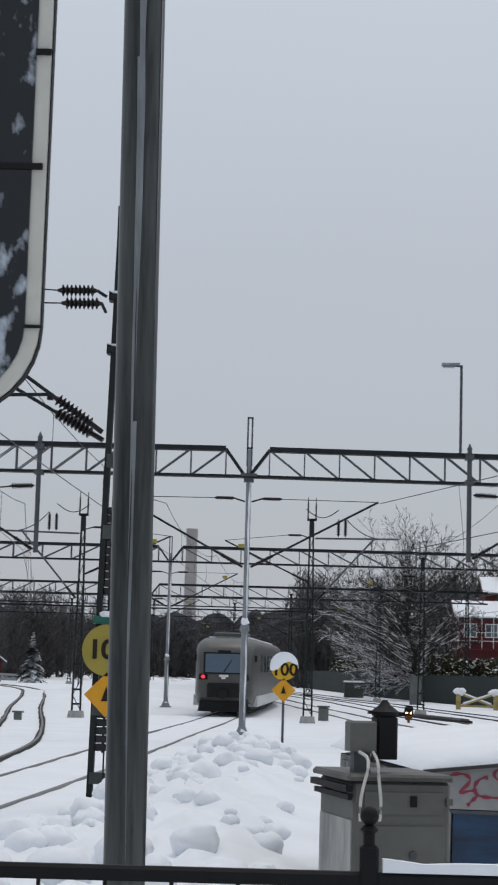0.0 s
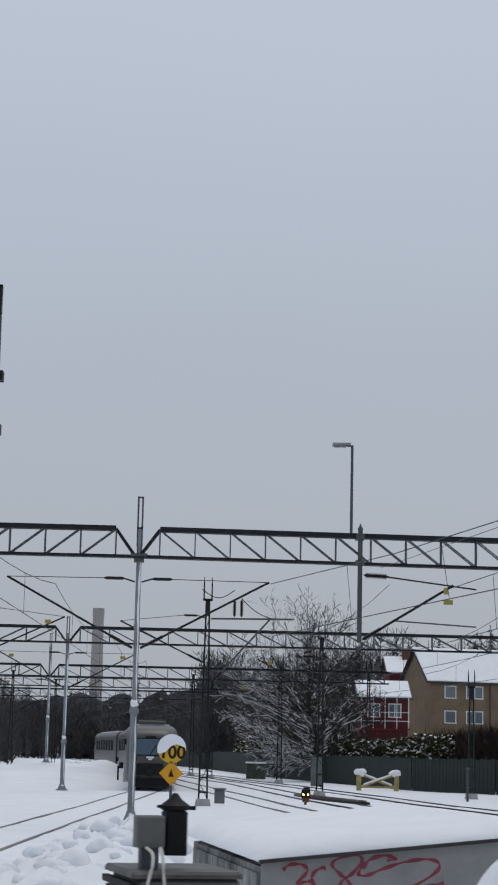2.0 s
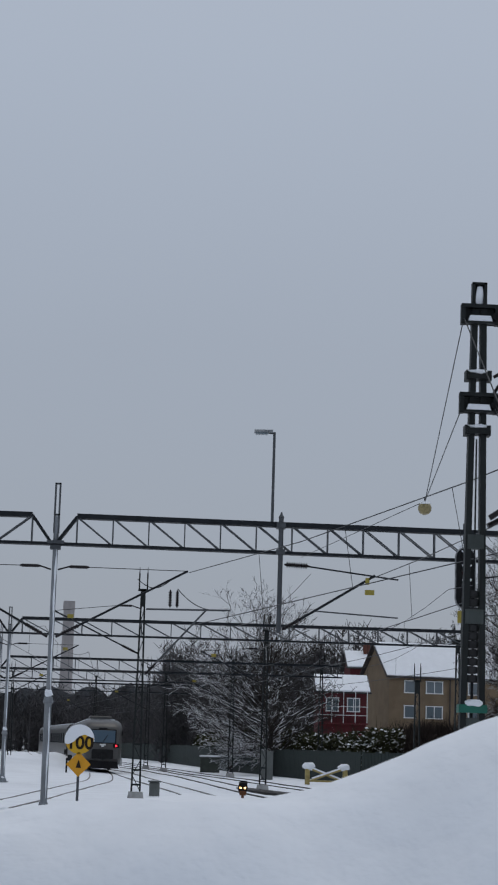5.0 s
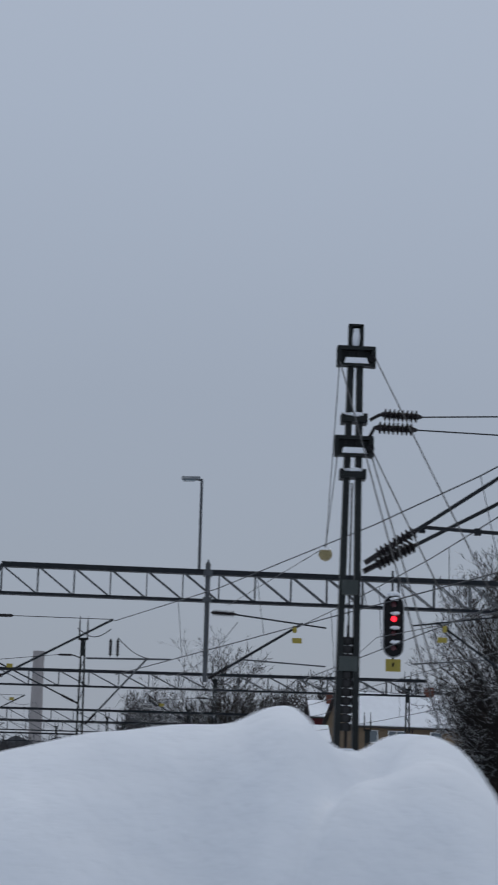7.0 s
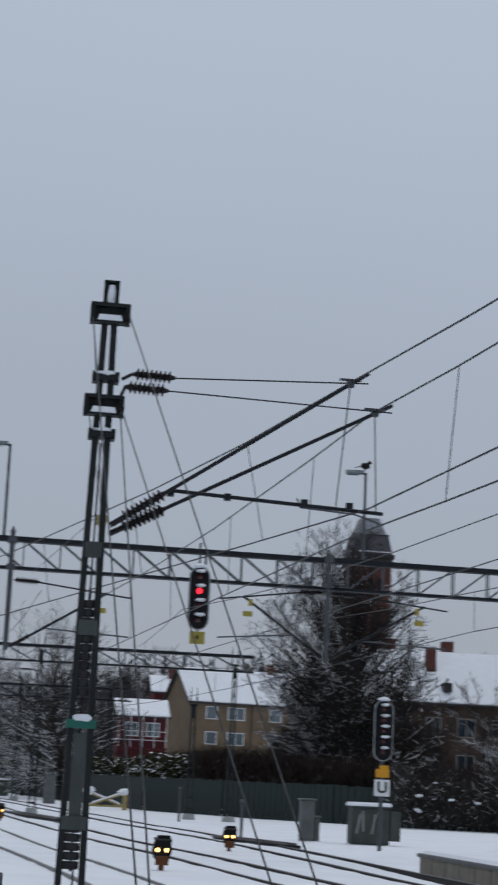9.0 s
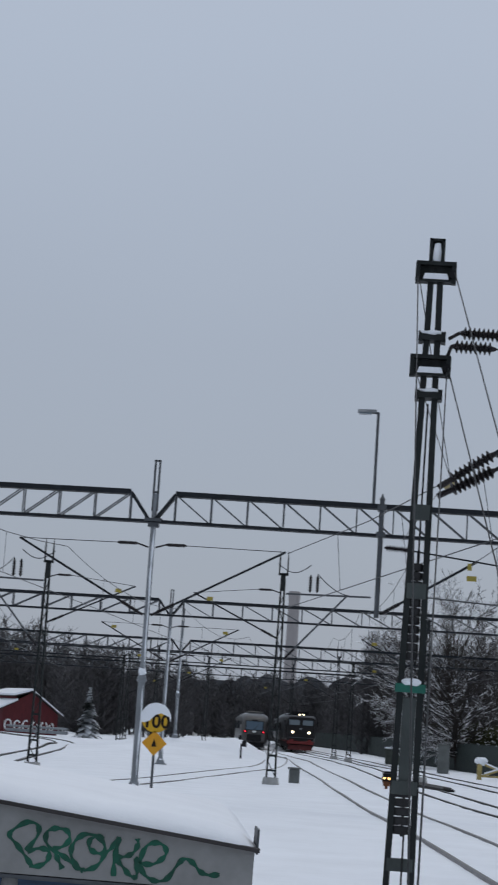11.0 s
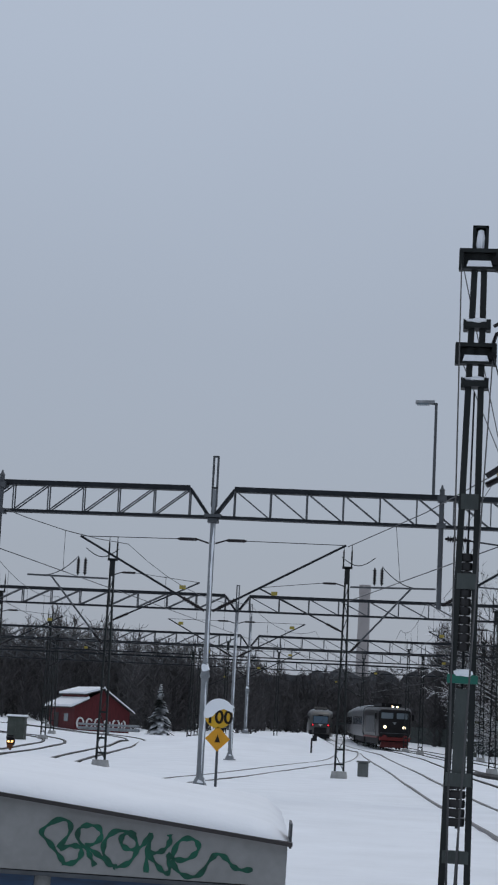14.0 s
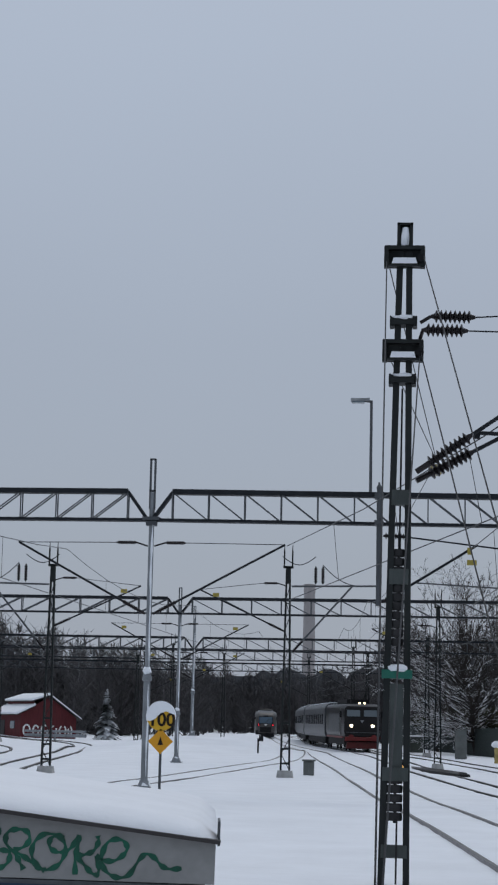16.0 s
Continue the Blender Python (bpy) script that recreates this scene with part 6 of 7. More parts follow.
def red_shed():
    """A shed turned corner-on: a long side under a stepped roof, and a sprayed gable."""
    t = thing("red_shed", "red boarded shed with sprayed gable and stepped snowy roof", "shed", pose(-34.8, 158, 0.6, 0, 0, 35))
    W, L, ze, zr = 6.4, 7.2, 2.7, 4.5
    xm = W / 2
    b = Mesh().add([(0, 0, 0), (W, 0, 0), (W, L, 0), (0, L, 0), (0, 0, ze), (W, 0, ze - 0.4), (W, L, ze - 0.4), (0, L, ze), (xm, 0, zr), (xm, L, zr)],
                   [(3, 2, 1, 0), (0, 1, 5, 8, 4), (2, 3, 7, 9, 6), (3, 0, 4, 7), (1, 2, 6, 5)])
    part("wall", b, REDWOOD, t, smooth=0)

    def slab(name, xa, za, xb, zb, th, m_, o=0.35, label=""):
        vs = [(xa, -o, za), (xb, -o, zb), (xb, L + o, zb), (xa, L + o, za)]
        part(name, Mesh().add(vs + [(x, y, z + th) for x, y, z in vs], [(3, 2, 1, 0), (4, 5, 6, 7), (0, 1, 5, 4), (1, 2, 6, 5), (2, 3, 7, 6), (3, 0, 4, 7)]), m_, t, label, smooth=0)

    slab("roof", -0.5, 2.5, 1.5, 3.45, 0.1, ROOFTIN)
    slab("roof_snow", -0.48, 2.62, 1.5, 3.57, 0.22, SNOW, 0.33, "unbroken white snow")
    slab("clerestory", 1.4, 3.4, 1.5, 3.4, 0.55, REDWOOD, 0.0)
    slab("roof", 1.1, 3.95, xm + 0.1, 4.6, 0.1, ROOFTIN)
    slab("roof_snow", 1.12, 4.07, xm + 0.1, 4.72, 0.2, SNOW, 0.33, "unbroken white snow")
    slab("roof", xm + 0.05, 4.5, W + 0.5, 2.05, 0.1, ROOFTIN)
    slab("roof_snow", xm + 0.05, 4.62, W + 0.48, 2.17, 0.16, SNOW, 0.33, "unbroken white snow")
    for k, (x, w, h) in enumerate(((0.7, 0.9, 1.35), (1.75, 0.8, 1.2), (2.75, 0.9, 1.3), (3.8, 0.8, 1.15), (4.85, 0.9, 1.25), (5.7, 0.5, 1.0))):
        a = Mesh()
        n = 14
        for i in range(n):
            a0, a1 = 2 * math.pi * i / n * 0.86 + 0.5 * k, 2 * math.pi * (i + 1) / n * 0.86 + 0.5 * k
            a.beam((x + w * 0.42 * math.cos(a0), -0.03, 0.95 + h * 0.42 * math.sin(a0)), (x + w * 0.42 * math.cos(a1), -0.03, 0.95 + h * 0.42 * math.sin(a1)), 0.02, 0.17)
        part("spray_mark", a, WHITE, t)
    part("side_door", Mesh().box((-0.03, 4.9, 1.0), (0.06, 1.0, 2.0)), ROOFTIN, t)
    part("side_window", Mesh().box((-0.03, 2.2, 1.5), (0.06, 1.1, 0.8)), PANE, t)
    return t


red_shed()
pipe = single("guard_rail", Mesh().tube((-32.5, 150, 1.1), (-25.5, 146, 1.1), 0.16).tube((-32.5, 150, 1.5), (-25.5, 146, 1.5), 0.12).box((-29, 148, 0.9), (0.2, 0.2, 0.9)), GALV, "grey steel guard rail beside a siding", "guard rail")


# ---- boarded fence, one board at a time ----
def board_fence():
    t = thing("board_fence", "long dark green boarded fence at the yard's edge", "fence")
    pts = FENCE_LINE
    seg = []
    for (xa, ya), (xb, yb) in zip(pts, pts[1:]):
        n = max(1, int(math.hypot(xb - xa, yb - ya) / 0.42))
        for k in range(n):
            seg.append((xa + (xb - xa) * k / n, ya + (yb - ya) * k / n, math.degrees(math.atan2(yb - ya, xb - xa))))
    me = Mesh().box((0, 0, 1.0), (0.38, 0.04, 2.2))
    data = finish("board", me, FENCE, 0)
    base = data.data
    bpy.data.objects.remove(data)
    rest = Mesh()
    for i, (x, y, a) in enumerate(seg):
        z = land(x, y) + random.uniform(-0.05, 0.05)
        if 9 < x < 40 and i % 1 == 0 and y < 125:
            ob = new("board", base)
            ob.parent = t
            ob.matrix_basis = pose(x, y, z, 0, 0, a)
        else:
            rest.box((x, y, z + 1.0), (0.38, 0.04, 2.2), a)
    tagged(part("far_board_run", rest, FENCE, t), kind="stuff")
    rail = Mesh()
    for (xa, ya, a), (xb, yb, _) in zip(seg[::6], seg[6::6]):
        rail.beam((xa, ya + 0.05, land(xa, ya) + 1.7), (xb, yb + 0.05, land(xb, yb) + 1.7), 0.05, 0.1)
    part("rail", rail, FENCE, t)
    return t


board_fence()


# ---- small line-side things ----
def dwarf_signal(x, y, turn=0):
    t = thing("dwarf_signal", "small black ground signal with two lit amber lamps", "ground signal", pose(x, y, land(x, y), 0, 0, turn), group="dwarf signals")
    part("stem", Mesh().spin([(0.07, -0.1), (0.06, 0.12), (0.1, 0.2)], n=10), mat_rust(), t)
    part("head", Mesh().prism([(-0.22, 0.42), (-0.17, 0.24), (0.0, 0.14), (0.17, 0.24), (0.22, 0.42), (0.19, 0.64), (0.08, 0.74), (-0.17, 0.62)], -0.09, 0.12), BLACK, t)
    part("hood", Mesh().box((0.0, -0.16, 0.66), (0.38, 0.26, 0.04), rx=12).box((0.03, 0.0, 0.72), (0.28, 0.28, 0.06)), BLACK, t)
    for s in (-1, 1):
        part("lamp", Mesh().spin([(0.048, 0), (0.043, 0.03), (0.018, 0.04)], (s * 0.1, -0.092, 0.43), (0, -1, 0), 14), LAMP_AMBER, t, "lit amber lamp")
    part("rusty_bracket", Mesh().box((0.0, -0.1, 0.2), (0.3, 0.05, 0.2)), mat_rust(), t)
    return t


def mat_rust():
    if "rust" not in _once:
        _once["rust"] = mat("rusty_iron", (0.16, 0.06, 0.025), 0.8, 0.2, 0.4, 6, 0.2)
    return _once["rust"]


dwarf_signal(10.47, 9.0)
dwarf_signal(13.85, 23.6)
dwarf_signal(6.95, 49.5)
dwarf_signal(-16.5, 62.0)


PALE_YELLOW = mat("faded_yellow_paint", (0.38, 0.30, 0.11), 0.6, vary=0.4, scale=3, snow=0.4)


def buffer_barrier():
    t = thing("stop_barrier", "yellow cross-braced stop barrier under snow", "barrier", pose(13.55, 83, land(13.55, 83)))
    for s in (-1, 1):
        part("post", Mesh().bev((s * 1.2, 0, 0.5), (0.3, 0.3, 1.05), 0.06), PALE_YELLOW, t)
        part("snow_cap", Mesh().lump((s * 1.12, 0, 1.1), (0.4, 0.3, 0.24), s + 3, 12), SNOW, t)
        part("brace", Mesh().tube((s * 1.1, -0.06 * s, 1.0), (-s * 1.1, -0.06 * s, 0.2), 0.075, n=10), PALE_YELLOW, t)
        part("snow_cap", Mesh().beam((s * 1.0, -0.06 * s, 1.06), (-s * 0.9, -0.06 * s, 0.37), 0.13, 0.1), SNOW, t)
    part("rail", Mesh().box((0, 0, 0.2), (2.4, 0.12, 0.12)), PALE_YELLOW, t)
    return t


buffer_barrier()


def cabinet(x, y, w, d, h, label, m_, snow=True, turn=0, pipes=False):
    t = thing("trackside_cabinet", label, "cabinet", pose(x, y, land(x, y), 0, 0, turn), group="trackside cabinets")
    part("body", Mesh().bev((0, 0, h / 2), (w, d, h), 0.03), m_, t)
    part("door", Mesh().box((-w * 0.22, -d / 2 - 0.01, h * 0.48), (w * 0.46, 0.02, h * 0.86)), m_, t)
    part("door", Mesh().box((w * 0.25, -d / 2 - 0.01, h * 0.48), (w * 0.46, 0.02, h * 0.86)), m_, t)
    part("roof", Mesh().bev((0, 0, h + 0.03), (w + 0.12, d + 0.12, 0.07), 0.02), m_, t)
    if snow:
        part("snow_cap", Mesh().bev((0, 0, h + 0.13), (w + 0.14, d + 0.1, 0.14), 0.06), SNOW, t)
    return t


GREENCAB = mat("dark_green_cabinet", (0.055, 0.065, 0.055), 0.6, 0.1, 0.35, 2, 0.05)
GREYCAB = mat("mid_grey_cabinet", (0.13, 0.14, 0.135), 0.6, 0.1, 0.3, 2, 0.05)
cb = cabinet(20.75, 36.3, 1.45, 0.9, 1.35, "dark green cabinet with pale spray marks and snow on top", GREENCAB)
for k, xx in enumerate((-0.48, -0.3, 0.1, 0.3)):
    part("spray_mark", Mesh().box((xx, -0.48, 0.75 + 0.1 * (k % 2)), (0.07, 0.01, 0.75), 0, 0, 10 - 12 * (k % 2)), HUT, cb)
part("side_box", Mesh().bev((0.95, -0.2, 0.7), (0.4, 0.5, 1.1), 0.02), GREENCAB, cb)
cabinet(18.75, 38.5, 0.55, 0.45, 1.55, "tall grey cabinet standing in snow", GREYCAB, False)
cabinet(19.15, 38.5, 0.2, 0.25, 0.9, "narrow grey cabinet standing in snow", GREYCAB, False)
cabinet(10.3, 93, 0.8, 0.5, 1.9, "grey cabinet before the boarded fence", GREYCAB, False)
cabinet(6.9, 118, 1.6, 0.8, 1.2, "low dark cabinet with snow on top", GREENCAB)
cabinet(3.0, 47.0, 0.45, 0.35, 0.6, "small grey box on the ground", GREYCAB, False)
cabinet(-9.0, 36.0, 0.3, 0.2, 0.28, "small grey box on a short stake", GREYCAB, False)
cabinet(-24.2, 93.0, 1.2, 0.8, 1.5, "dark cabinet by the sidings", GREENCAB)

us = light_signal("platform_signal", "black five-lamp colour light signal on a post with snow", pose(19.75, 29.3, 4.05), 5, -1, 0.68, 2.1)
part("post", Mesh().tube((0, 0.15, -4.05), (0, 0.15, -0.6), 0.07), GALV_DULL, us)
part("plate", Mesh().box((0, 0.0, -1.94), (0.54, 0.03, 0.56)), WHITE, us, "white plate with a black letter U")
letters("U", 0.52, SIGNBLACK, us, pose(0, -0.022, -1.94) @ FRONT, "letter", 0.004, 0.012)
part("plate", Mesh().box((0.0, 0.0, -1.45), (0.46, 0.05, 0.28)).box((0.05, 0.0, -1.25), (0.3, 0.05, 0.14)), ORANGE, us, "small amber plate")


GREYSTONE = mat("grey_coping_stone", (0.13, 0.13, 0.13), 0.9, vary=0.3, scale=3, bump=0.2)


def low_platform():
    t = thing("low_platform", "low platform edge of grey blocks with a snow cover", "platform", kind="")
    a, b_ = Vector((18.95, 18.98, 0)), Vector((19.31, -7.02, 0))
    d = (b_ - a).normalized()
    ang = math.degrees(math.atan2(d.y, d.x))
    L = (b_ - a).length
    n = int(L / 1.45)
    for k in range(n):
        p = a + d * (k + 0.5) * 1.45
        part("block", Mesh().bev((p.x, p.y, -0.02), (1.36, 0.5, 0.5), 0.035, ang), STONE, t)
    m = a + d * (L / 2)
    nrm = Vector((-d.y, d.x, 0))
    part("coping", Mesh().bev((m.x + nrm.x * 0.1, m.y + nrm.y * 0.1, 0.25), (L + 0.2, 0.8, 0.1), 0.02, ang), GREYSTONE, t)
    part("joint_filling", Mesh().box((m.x + nrm.x * 0.06, m.y + nrm.y * 0.06, -0.03), (L, 0.5, 0.46), ang), TRAIN_DARK, t)
    part("snow_cover", Mesh().bev((m.x + nrm.x * 2.6, m.y + nrm.y * 2.6, 0.24), (L + 0.4, 5.6, 0.3), 0.12, ang), SNOW, t)
    return t


low_platform()
for x, y, h in ((16.4, 40.0, 1.35), (15.9, 60.0, 1.6)):
    single("marker_post", Mesh().tube((x, y, -0.1), (x, y, land(x, y) + h), 0.06).lump((x, y, land(x, y) + h + 0.03), (0.1, 0.1, 0.08), 2), GALV_DULL, "short grey marker post in the snow", "post", "marker posts")
lattice_mast(17.0, 66.0, 6.6, 0.36, 0.2, label="dark lattice mast beside the boarded fence")
lattice_mast(3.1, 118.0, 8.5, 0.34, 0.16, label="dark far lattice mast under a yard gantry")
st = thing("ground_disc", "small dark point indicator on a stake", "indicator", pose(-3.4, 92, land(-3.4, 92)))
part("stake", Mesh().tube((0, 0, 0), (0, 0, 1.0), 0.06), TRAIN_DARK, st)
part("disc", Mesh().box((0.2, 0, 1.0), (0.3, 0.1, 0.4)).box((-0.1, 0, 1.4), (0.2, 0.1, 0.3)), TRAIN_DARK, st)


# ---- trees, hedge and woods ----
BARK_DARK = mat("dark_wet_bark", (0.034, 0.03, 0.028), 0.9, vary=0.4, scale=3, bump=0.3, snow=0.1)


def crown_tree(x, y, h, w, seed, label, bark, base=0.15, limbs=70, r=0.25, off=0.0, fork=0.12, stem=0.7, tw=0.0135):
    """A tree whose limbs arch out to a rounded crown and end in fine twigs; off: how far the crown leans sideways."""
    rng = random.Random(seed)
    t = thing("bare_tree", label, "tree", pose(x, y, land(x, y) - 0.2), group="bare trees")
    tr, cr = Mesh(), Mesh()
    spine = [Vector((0, 0, 0))]
    for k in range(8):
        spine.append(spine[-1] + Vector((rng.uniform(-0.03, 0.03) * h + off * 0.05, rng.uniform(-0.02, 0.02) * h, h * stem / 8)))
    for k in range(8):
        tr.tube(spine[k], spine[k + 1], r * (1 - k / 9), r * (1 - (k + 1) / 9), 9)
    mid, hz = h * (1 + base) / 2, h * (1 - base) / 2

    def twigs(p, d, length, n):
        for _ in range(n):
            nd = (d + Vector((rng.uniform(-1, 1), rng.uniform(-1, 1), rng.uniform(-0.6, 0.9))) * 0.8).normalized()
            q = p + nd * length * rng.uniform(0.5, 1.1)
            cr.tube(p, q, tw, tw * 0.5, 3)
            if length > 0.5:
                twigs(p.lerp(q, rng.uniform(0.4, 0.9)), nd, length * 0.6, 2)

    for i in range(limbs):
        u, a = rng.uniform(-0.95, 1.0), rng.uniform(0, 2 * math.pi)
        c = math.sqrt(max(0, 1 - u * u)) * rng.uniform(0.7, 1.05)
        goal = Vector((off + w / 2 * c * math.cos(a), w / 2 * c * math.sin(a), mid + hz * u * rng.uniform(0.85, 1.03)))
        k = min(7.99, max(fork * 8, (goal.z / h * 0.62 - 0.05) * 8 / stem))
        p = spine[int(k)].lerp(spine[int(k) + 1], k - int(k))
        ctrl = p.lerp(goal, 0.5) + Vector((0, 0, (goal - p).length * rng.uniform(0.02, 0.2)))
        rr = max(0.035, r * 0.34 * (1 - k / 11))
        n, prev = 8, p
        for m_ in range(1, n + 1):
            v = m_ / n
            q = p * (1 - v) ** 2 + ctrl * 2 * v * (1 - v) + goal * v * v + Vector((rng.uniform(-1, 1), rng.uniform(-1, 1), rng.uniform(-1, 1))) * h * 0.009
            r0, r1 = rr * (1 - 0.85 * (m_ - 1) / n), rr * (1 - 0.85 * v)
            cr.tube(prev, q, max(r0, tw), max(r1, tw), 4)
            if m_ > 2:
                twigs(q, (q - prev).normalized(), h * 0.085, 3)
            prev = q
    part("trunk", tr, bark, t)
    part("crown", cr, bark, t, smooth=0)
    return t


crown_tree(12.0, 112, 15.2, 13.0, 3, "broad bare tree with snow along its branches", BARK, 0.05, 85, 0.3, -1.4)
crown_tree(9.0, 126, 11.0, 9.0, 14, "bare tree with snow along its branches", BARK, 0.1, 45, 0.18)
crown_tree(28.0, 82, 17.4, 9.6, 5, "large dark bare tree with a dense rounded crown", BARK_DARK, 0.12, 150, 0.42, -0.1, 0.1, 0.75, 0.0125)
crown_tree(31.4, 81, 10.0, 8.0, 6, "spreading dark bare tree with snow on its boughs", BARK, 0.1, 48, 0.26, 0.4)
crown_tree(29.0, 95, 11.0, 7.0, 7, "dark bare tree with dense branches", BARK_DARK, 0.05, 70, 0.22)
crown_tree(37.6, 76, 8.6, 4.6, 8, "small snowy many-stemmed tree before the brick block", BARK, 0.1, 34, 0.12, 0.0, 0.04, 0.5)
crown_tree(45.9, 90, 12.2, 5.2, 9, "slender bare tree before the brick block", BARK_DARK, 0.15, 20, 0.11, 0.0, 0.05, 0.6)
crown_tree(40.5, 92, 9.2, 6.5, 12, "low bare tree before the brick block", BARK_DARK, 0.15, 24, 0.12)
crown_tree(45.5, 72, 7.2, 4.2, 15, "bare tree beside the apartment tower", BARK_DARK, 0.1, 34, 0.12, 0.0, 0.05, 0.5)
crown_tree(31.5, 70.5, 4.4, 3.4, 10, "small snowy garden tree behind the fence", BARK, 0.05, 30, 0.08)
crown_tree(35.0, 68.5, 4.6, 3.2, 11, "small snowy garden tree behind the fence", BARK, 0.05, 30, 0.08)
crown_tree(16.2, 134, 8.0, 5.0, 13, "bare tree beside the red house", BARK_DARK, 0.1, 30, 0.16)


def brush(name, label, spots, material, leaf=0.12, count=60, spread=(1.0, 1.0, 1.0), sticks=0.5, seed=1):
    """A tangle of leaves and thin stems as one mass."""
    rng = random.Random(seed)
    vs, fs = [], []
    for x, y, h, w in spots:
        z = land(x, y)
        for k in range(count):
            u = rng.random() ** 0.7
            a = rng.uniform(0, 2 * math.pi)
            rr = w * math.sqrt(rng.random()) * (1.1 - 0.6 * u)
            c = Vector((x + rr * math.cos(a), y + rr * math.sin(a), z + u * h))
            o = len(vs)
            if rng.random() < sticks:
                d = Vector((rng.uniform(-0.6, 0.6), rng.uniform(-0.6, 0.6), rng.uniform(0.1, 1.0))).normalized() * leaf * rng.uniform(4, 10)
                s = Vector((0.02 + leaf * 0.06, 0.0, 0))
                s2 = Vector((0, 0.02 + leaf * 0.06, 0))
                vs += [c - s, c + s, c + d, c - s2, c + s2]
                fs += [(o, o + 1, o + 2), (o + 3, o + 4, o + 2)]
            else:
                n1 = Vector((rng.uniform(-1, 1), rng.uniform(-1, 1), rng.uniform(-0.4, 0.6))).normalized() * leaf * rng.uniform(0.6, 1.5)
                n2 = n1.cross(Vector((rng.uniform(-1, 1), rng.uniform(-1, 1), rng.uniform(-1, 1)))).normalized() * leaf * rng.uniform(0.5, 1.0)
                vs += [c - n1, c + n2, c + n1, c - n2]
                fs += [(o, o + 1, o + 2, o + 3)]
    return single(name, Mesh().add(vs, fs), material, label, "bushes", kind="stuff", smooth=0)


def along(y0, y1, off, step, h, w, rng):
    out = []
    y = y0
    while y < y1:
        x = fence_x(y) + off
        out.append((x + rng.uniform(-0.5, 0.5), y + rng.uniform(-0.4, 0.4), h * rng.uniform(0.8, 1.15), w))
        y += step
    return out


rg = random.Random(5)
brush("evergreen_hedge", "dark evergreen hedge with patches of snow behind the fence", along(88, 175, 2.6, 1.2, 3.3, 1.4, rg), LEAF, 0.15, 420, sticks=0.05, seed=2)
brush("brown_undergrowth", "tangled brown undergrowth dusted with snow behind the fence", along(74, 96, 5.5, 0.6, 3.1, 3.0, rg) + along(68, 74, 4.5, 0.4, 2.4, 2.4, rg) + along(55, 68, 4.5, 0.35, 2.0, 2.2, rg) + [(x, 100 + rg.uniform(-12, 8), (3.0 if x < 33 else 2.6) * rg.uniform(0.6, 1.2), 3.2) for x in np.arange(20, 62, 1.3)] + [(25.5 + 0.8 * k, 86.5, 4.6 + 0.8 * (k % 2), 2.4) for k in range(13)], TWIG, 0.17, 520, sticks=0.8, seed=3)
brush("snowy_shrubs", "twiggy shrubs with puffs of snow along the fence", [(29.0 + k * 0.7, 67.2 - k * 0.42, 2.3 + 0.7 * (k % 3 == 0), 1.0) for k in range(32)], TWIG_SNOW, 0.13, 260, sticks=0.82, seed=4)
puff_rng = random.Random(17)
puffs = Mesh()
for k in range(50):
    u = puff_rng.uniform(0, 22)
    px, py = 29.0 + u + puff_rng.uniform(-0.5, 0.5), 66.3 - u * 0.6
    sz = puff_rng.uniform(0.05, 0.15)
    puffs.lump((px, py, land(px, py) + puff_rng.uniform(0.5, 2.6)), (sz * 1.5, sz, sz * 0.6), k, 8, 0.3)
single("shrub_snow", puffs, SNOW, "puffs of snow caught in the fence shrubs", "snow", kind="stuff", smooth=180)


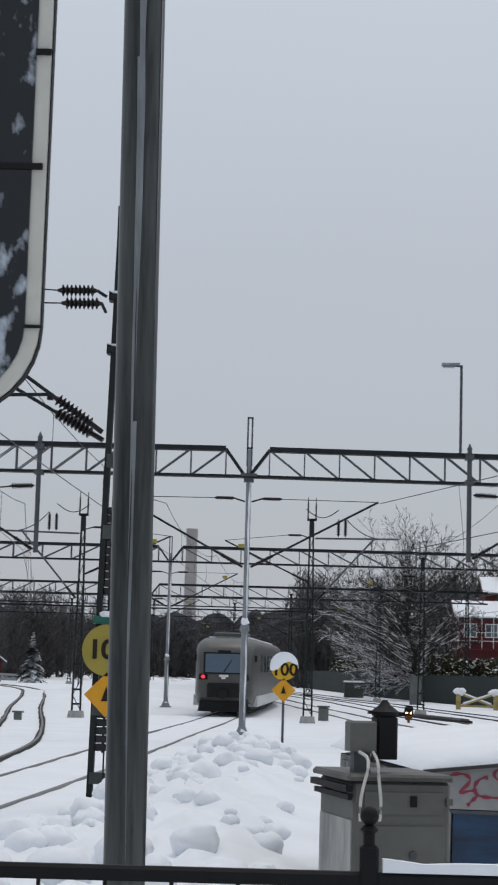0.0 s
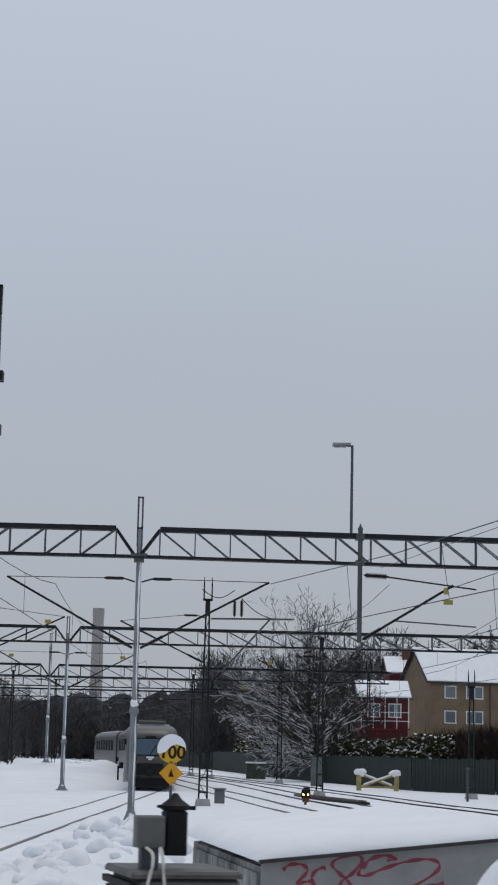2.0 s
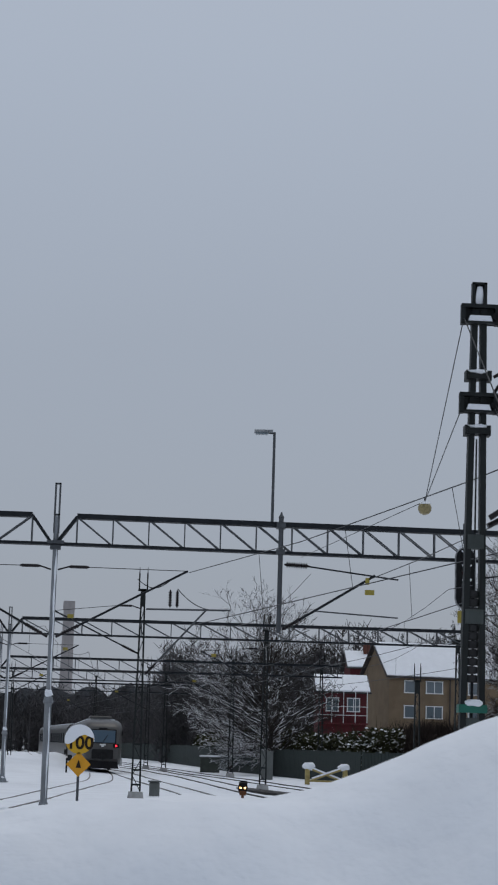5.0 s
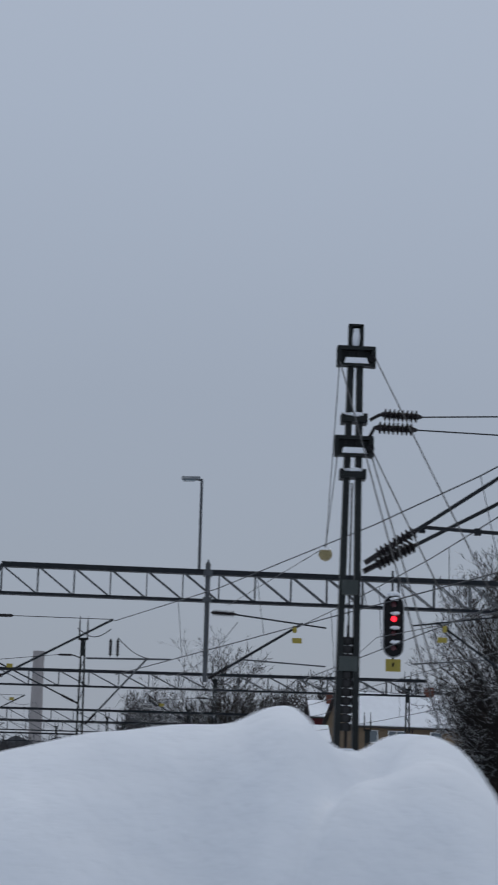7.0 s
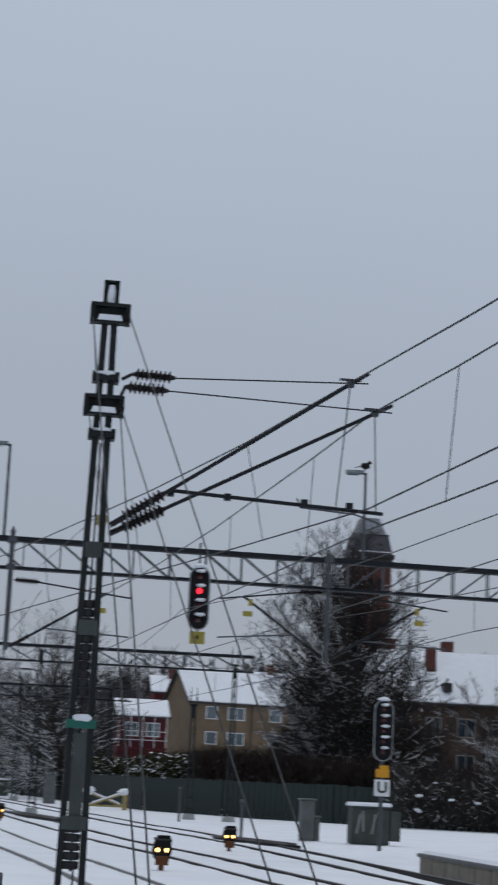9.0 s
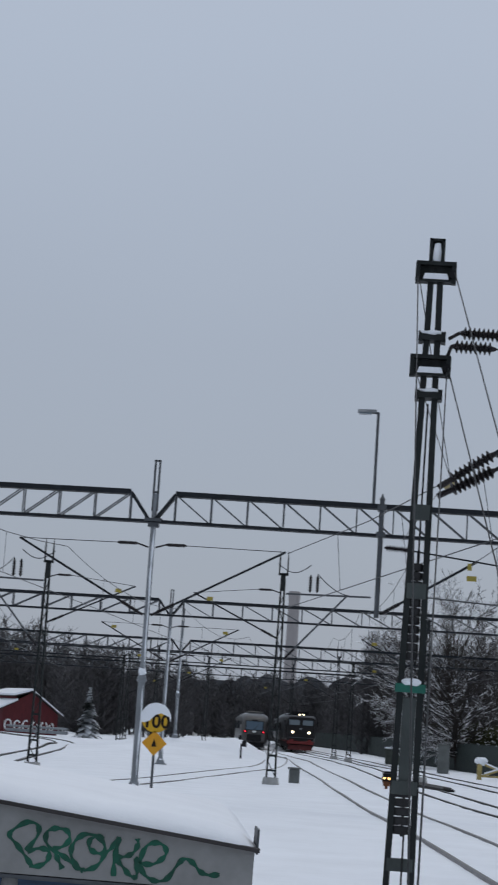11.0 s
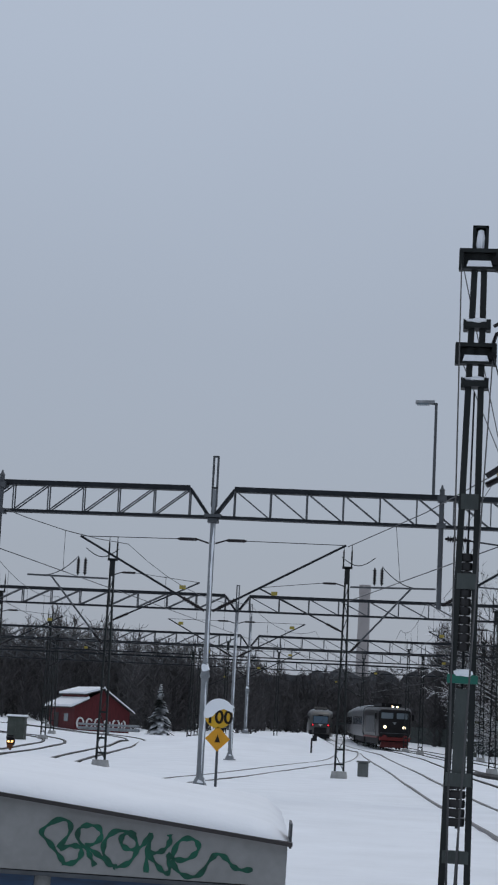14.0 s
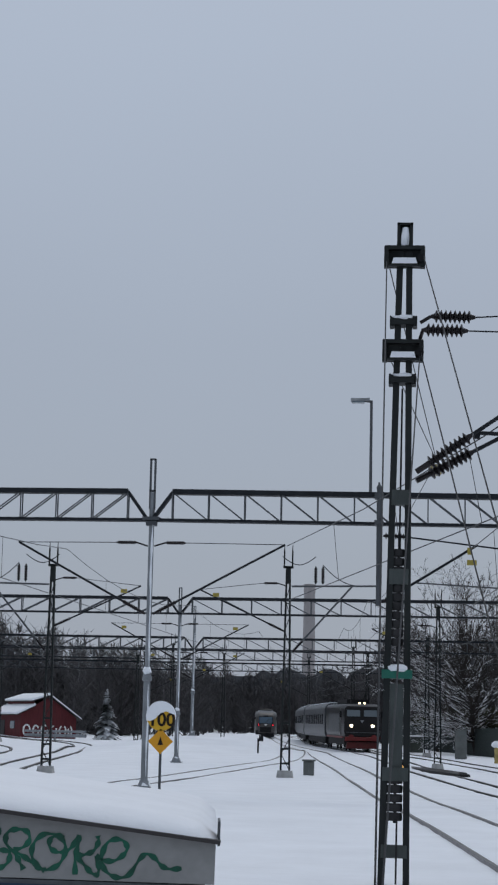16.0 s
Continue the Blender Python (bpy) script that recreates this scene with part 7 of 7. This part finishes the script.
def woods():
    """The far treeline: many thin stems and twigs."""
    rng = random.Random(8)
    vs, fs = [], []

    def stick(p, q, w):
        o = len(vs)
        vs.extend([(p[0] - w, p[1], p[2]), (p[0] + w, p[1], p[2]), (q[0] + w * 0.25, q[1], q[2]), (q[0] - w * 0.25, q[1], q[2])])
        fs.append((o, o + 1, o + 2, o + 3))
        vs.extend([(p[0], p[1] - w, p[2]), (p[0], p[1] + w, p[2]), (q[0], q[1], q[2])])
        fs.append((o + 4, o + 5, o + 6))

    for k in range(2800):
        y = rng.uniform(205, 330)
        x = rng.uniform(-150, 95) * (0.6 + 0.4 * y / 300)
        if k % 3 == 0:
            y = rng.uniform(185, 240)
            x = rng.uniform(-95, -32)
        tall = 0
        if k >= 1500:
            if k >= 2350:
                y, x, tall = rng.uniform(182, 215), rng.uniform(2, 62), 3
            elif k < 1720 or k >= 1950:
                y, x = rng.uniform(318, 350), rng.uniform(-62, 40)
            else:
                y, x, tall = rng.uniform(216, 262), rng.uniform(16, 100), 5
        if y < 300 and -9 < x - spline(TRACK_A, y) < 13:
            continue
        if fence_x(y) - 1 < x < 62 and y < 182:
            continue
        z = land(x, y) - 0.3
        h = (tall + rng.uniform(8.5, 13.5)) * (1.0 + 0.5 * noise.noise((x * 0.05, y * 0.05, 0)))
        if k % 4 == 1:
            h *= rng.uniform(0.35, 0.7)
        stick((x, y, z), (x + rng.uniform(-0.5, 0.5), y, z + h * 0.97), 0.13)
        for _ in range(44):
            u = rng.uniform(0.0, 0.93)
            L = (0.3 + 0.7 * math.sin(math.pi * min(1, 0.12 + u * 0.85))) * rng.uniform(0.8, 2.6)
            a = rng.uniform(0, 2 * math.pi)
            p = (x, y, z + h * u)
            q = (x + L * math.cos(a), y + L * math.sin(a), z + h * u + L * rng.uniform(0.1, 1.1))
            stick(p, q, 0.085)
            for _ in range(2):
                s = rng.uniform(0.3, 0.9)
                m = tuple(p[i] + (q[i] - p[i]) * s for i in range(3))
                stick(m, (m[0] + rng.uniform(-1, 1), m[1] + rng.uniform(-1, 1), m[2] + rng.uniform(0, 1.2)), 0.06)
    return single("far_woods", Mesh().add(vs, fs), BARK_FAR, "far belt of bare winter woods, twigs paled by painted haze", "woods", kind="stuff", smooth=0)


woods()


def ridge():
    b = Mesh()
    n = 600
    vs = []
    for k in range(n + 1):
        x = -420 + 840 * k / n
        h = 17.5 + 3 * smoothstep(-30, 20, x) + 2.5 * noise.noise((x * 0.01, 0, 0)) + 1.5 * noise.noise((x * 0.6, 8, 0)) + 2 * noise.noise((x * 0.05, 3, 0)) + 2 * noise.noise((x * 0.2, 3, 0)) + max(0, (x - 60) * 0.09)
        vs += [(x, 430, 0), (x, 430 + 6 * noise.noise((x, 1, 1)), h), (x, 470, 0)]
    fs = []
    for k in range(n):
        a = 3 * k
        fs += [(a, a + 3, a + 4, a + 1), (a + 1, a + 4, a + 5, a + 2)]
    b.add(vs, fs)
    # The grey-blue base colour carries the distance haze.
    return single("backdrop", b, mat("haze_tinted_far_forest", (0.075, 0.078, 0.084), 0.95, vary=0.5, scale=0.06, bump=0, fine=30), "forested rise on the horizon, haze painted into its colour", "backdrop", kind="structure")


ridge()


def spruce(x, y, h, seed):
    rng = random.Random(seed)
    t = thing("spruce_tree", "dark spruce dusted with snow", "tree", pose(x, y, land(x, y) - 0.2), group="spruces")
    part("trunk", Mesh().tube((0, 0, 0), (0, 0, h), 0.16, 0.03, 7), BARK, t)
    vs, fs = [], []
    for k in range(420):
        u = rng.random()
        z = h * (0.08 + 0.92 * u)
        L = (1 - u) * h * 0.34 * rng.uniform(0.5, 1.1) + 0.12
        a = rng.uniform(0, 2 * math.pi)
        ca, sa = math.cos(a), math.sin(a)
        w = 0.12 + L * 0.16
        o = len(vs)
        vs += [(0, 0, z + L * 0.15), (ca * L * 0.6 - sa * w, sa * L * 0.6 + ca * w, z - L * 0.12), (ca * L, sa * L, z - L * 0.3), (ca * L * 0.6 + sa * w, sa * L * 0.6 - ca * w, z - L * 0.12)]
        fs.append((o, o + 1, o + 2, o + 3))
    part("crown", Mesh().add(vs, fs), FIR, t, smooth=0)
    return t


for k, (x, y, h) in enumerate(((-26.0, 160, 5.5), (-60, 170, 9), (38, 190, 17), (43, 196, 15), (33, 200, 16), (66, 180, 16), (28, 210, 15), (78, 190, 17))):
    spruce(x, y, h, k)


# ---- what moves ----
def rail_pose(track, y_mid, half):
    a, c = on_track(track, y_mid - half * 0.7, 0.08), on_track(track, y_mid + half * 0.7, 0.08)
    d = c - a
    m = (a + c) / 2
    return Matrix.Translation(m) @ pose(0, 0, 0, math.degrees(math.atan2(d.z, math.hypot(d.x, d.y))), 0, math.degrees(math.atan2(d.y, d.x)) - 90)


def loco_y(t):
    """How far up the line the locomotive's front is."""
    return 163.0 - 8.2 * (t - 10) if t > 10 else 163.0 + 8.2 * (10 - t) + 1.25 * (10 - t) ** 2


def motions():
    times = [0.5 * k for k in range(33)]
    for car, back in ((rear_car, 12.6), (front_car, 38.0), (far_car, 63.4)):
        walk(car, [(t, rail_pose(TRACK_A, 50.0 + 9.0 * t + 0.07 * t * t + back, 12.4)) for t in times])
    walk(loco, [(t, rail_pose(TRACK_C, loco_y(t) + 7.3, 7.0)) for t in times])
    for k, c in enumerate(coaches):
        walk(c, [(t, rail_pose(TRACK_C, loco_y(t) + 28.4 + 26.4 * k, 12.8)) for t in times])


motions()
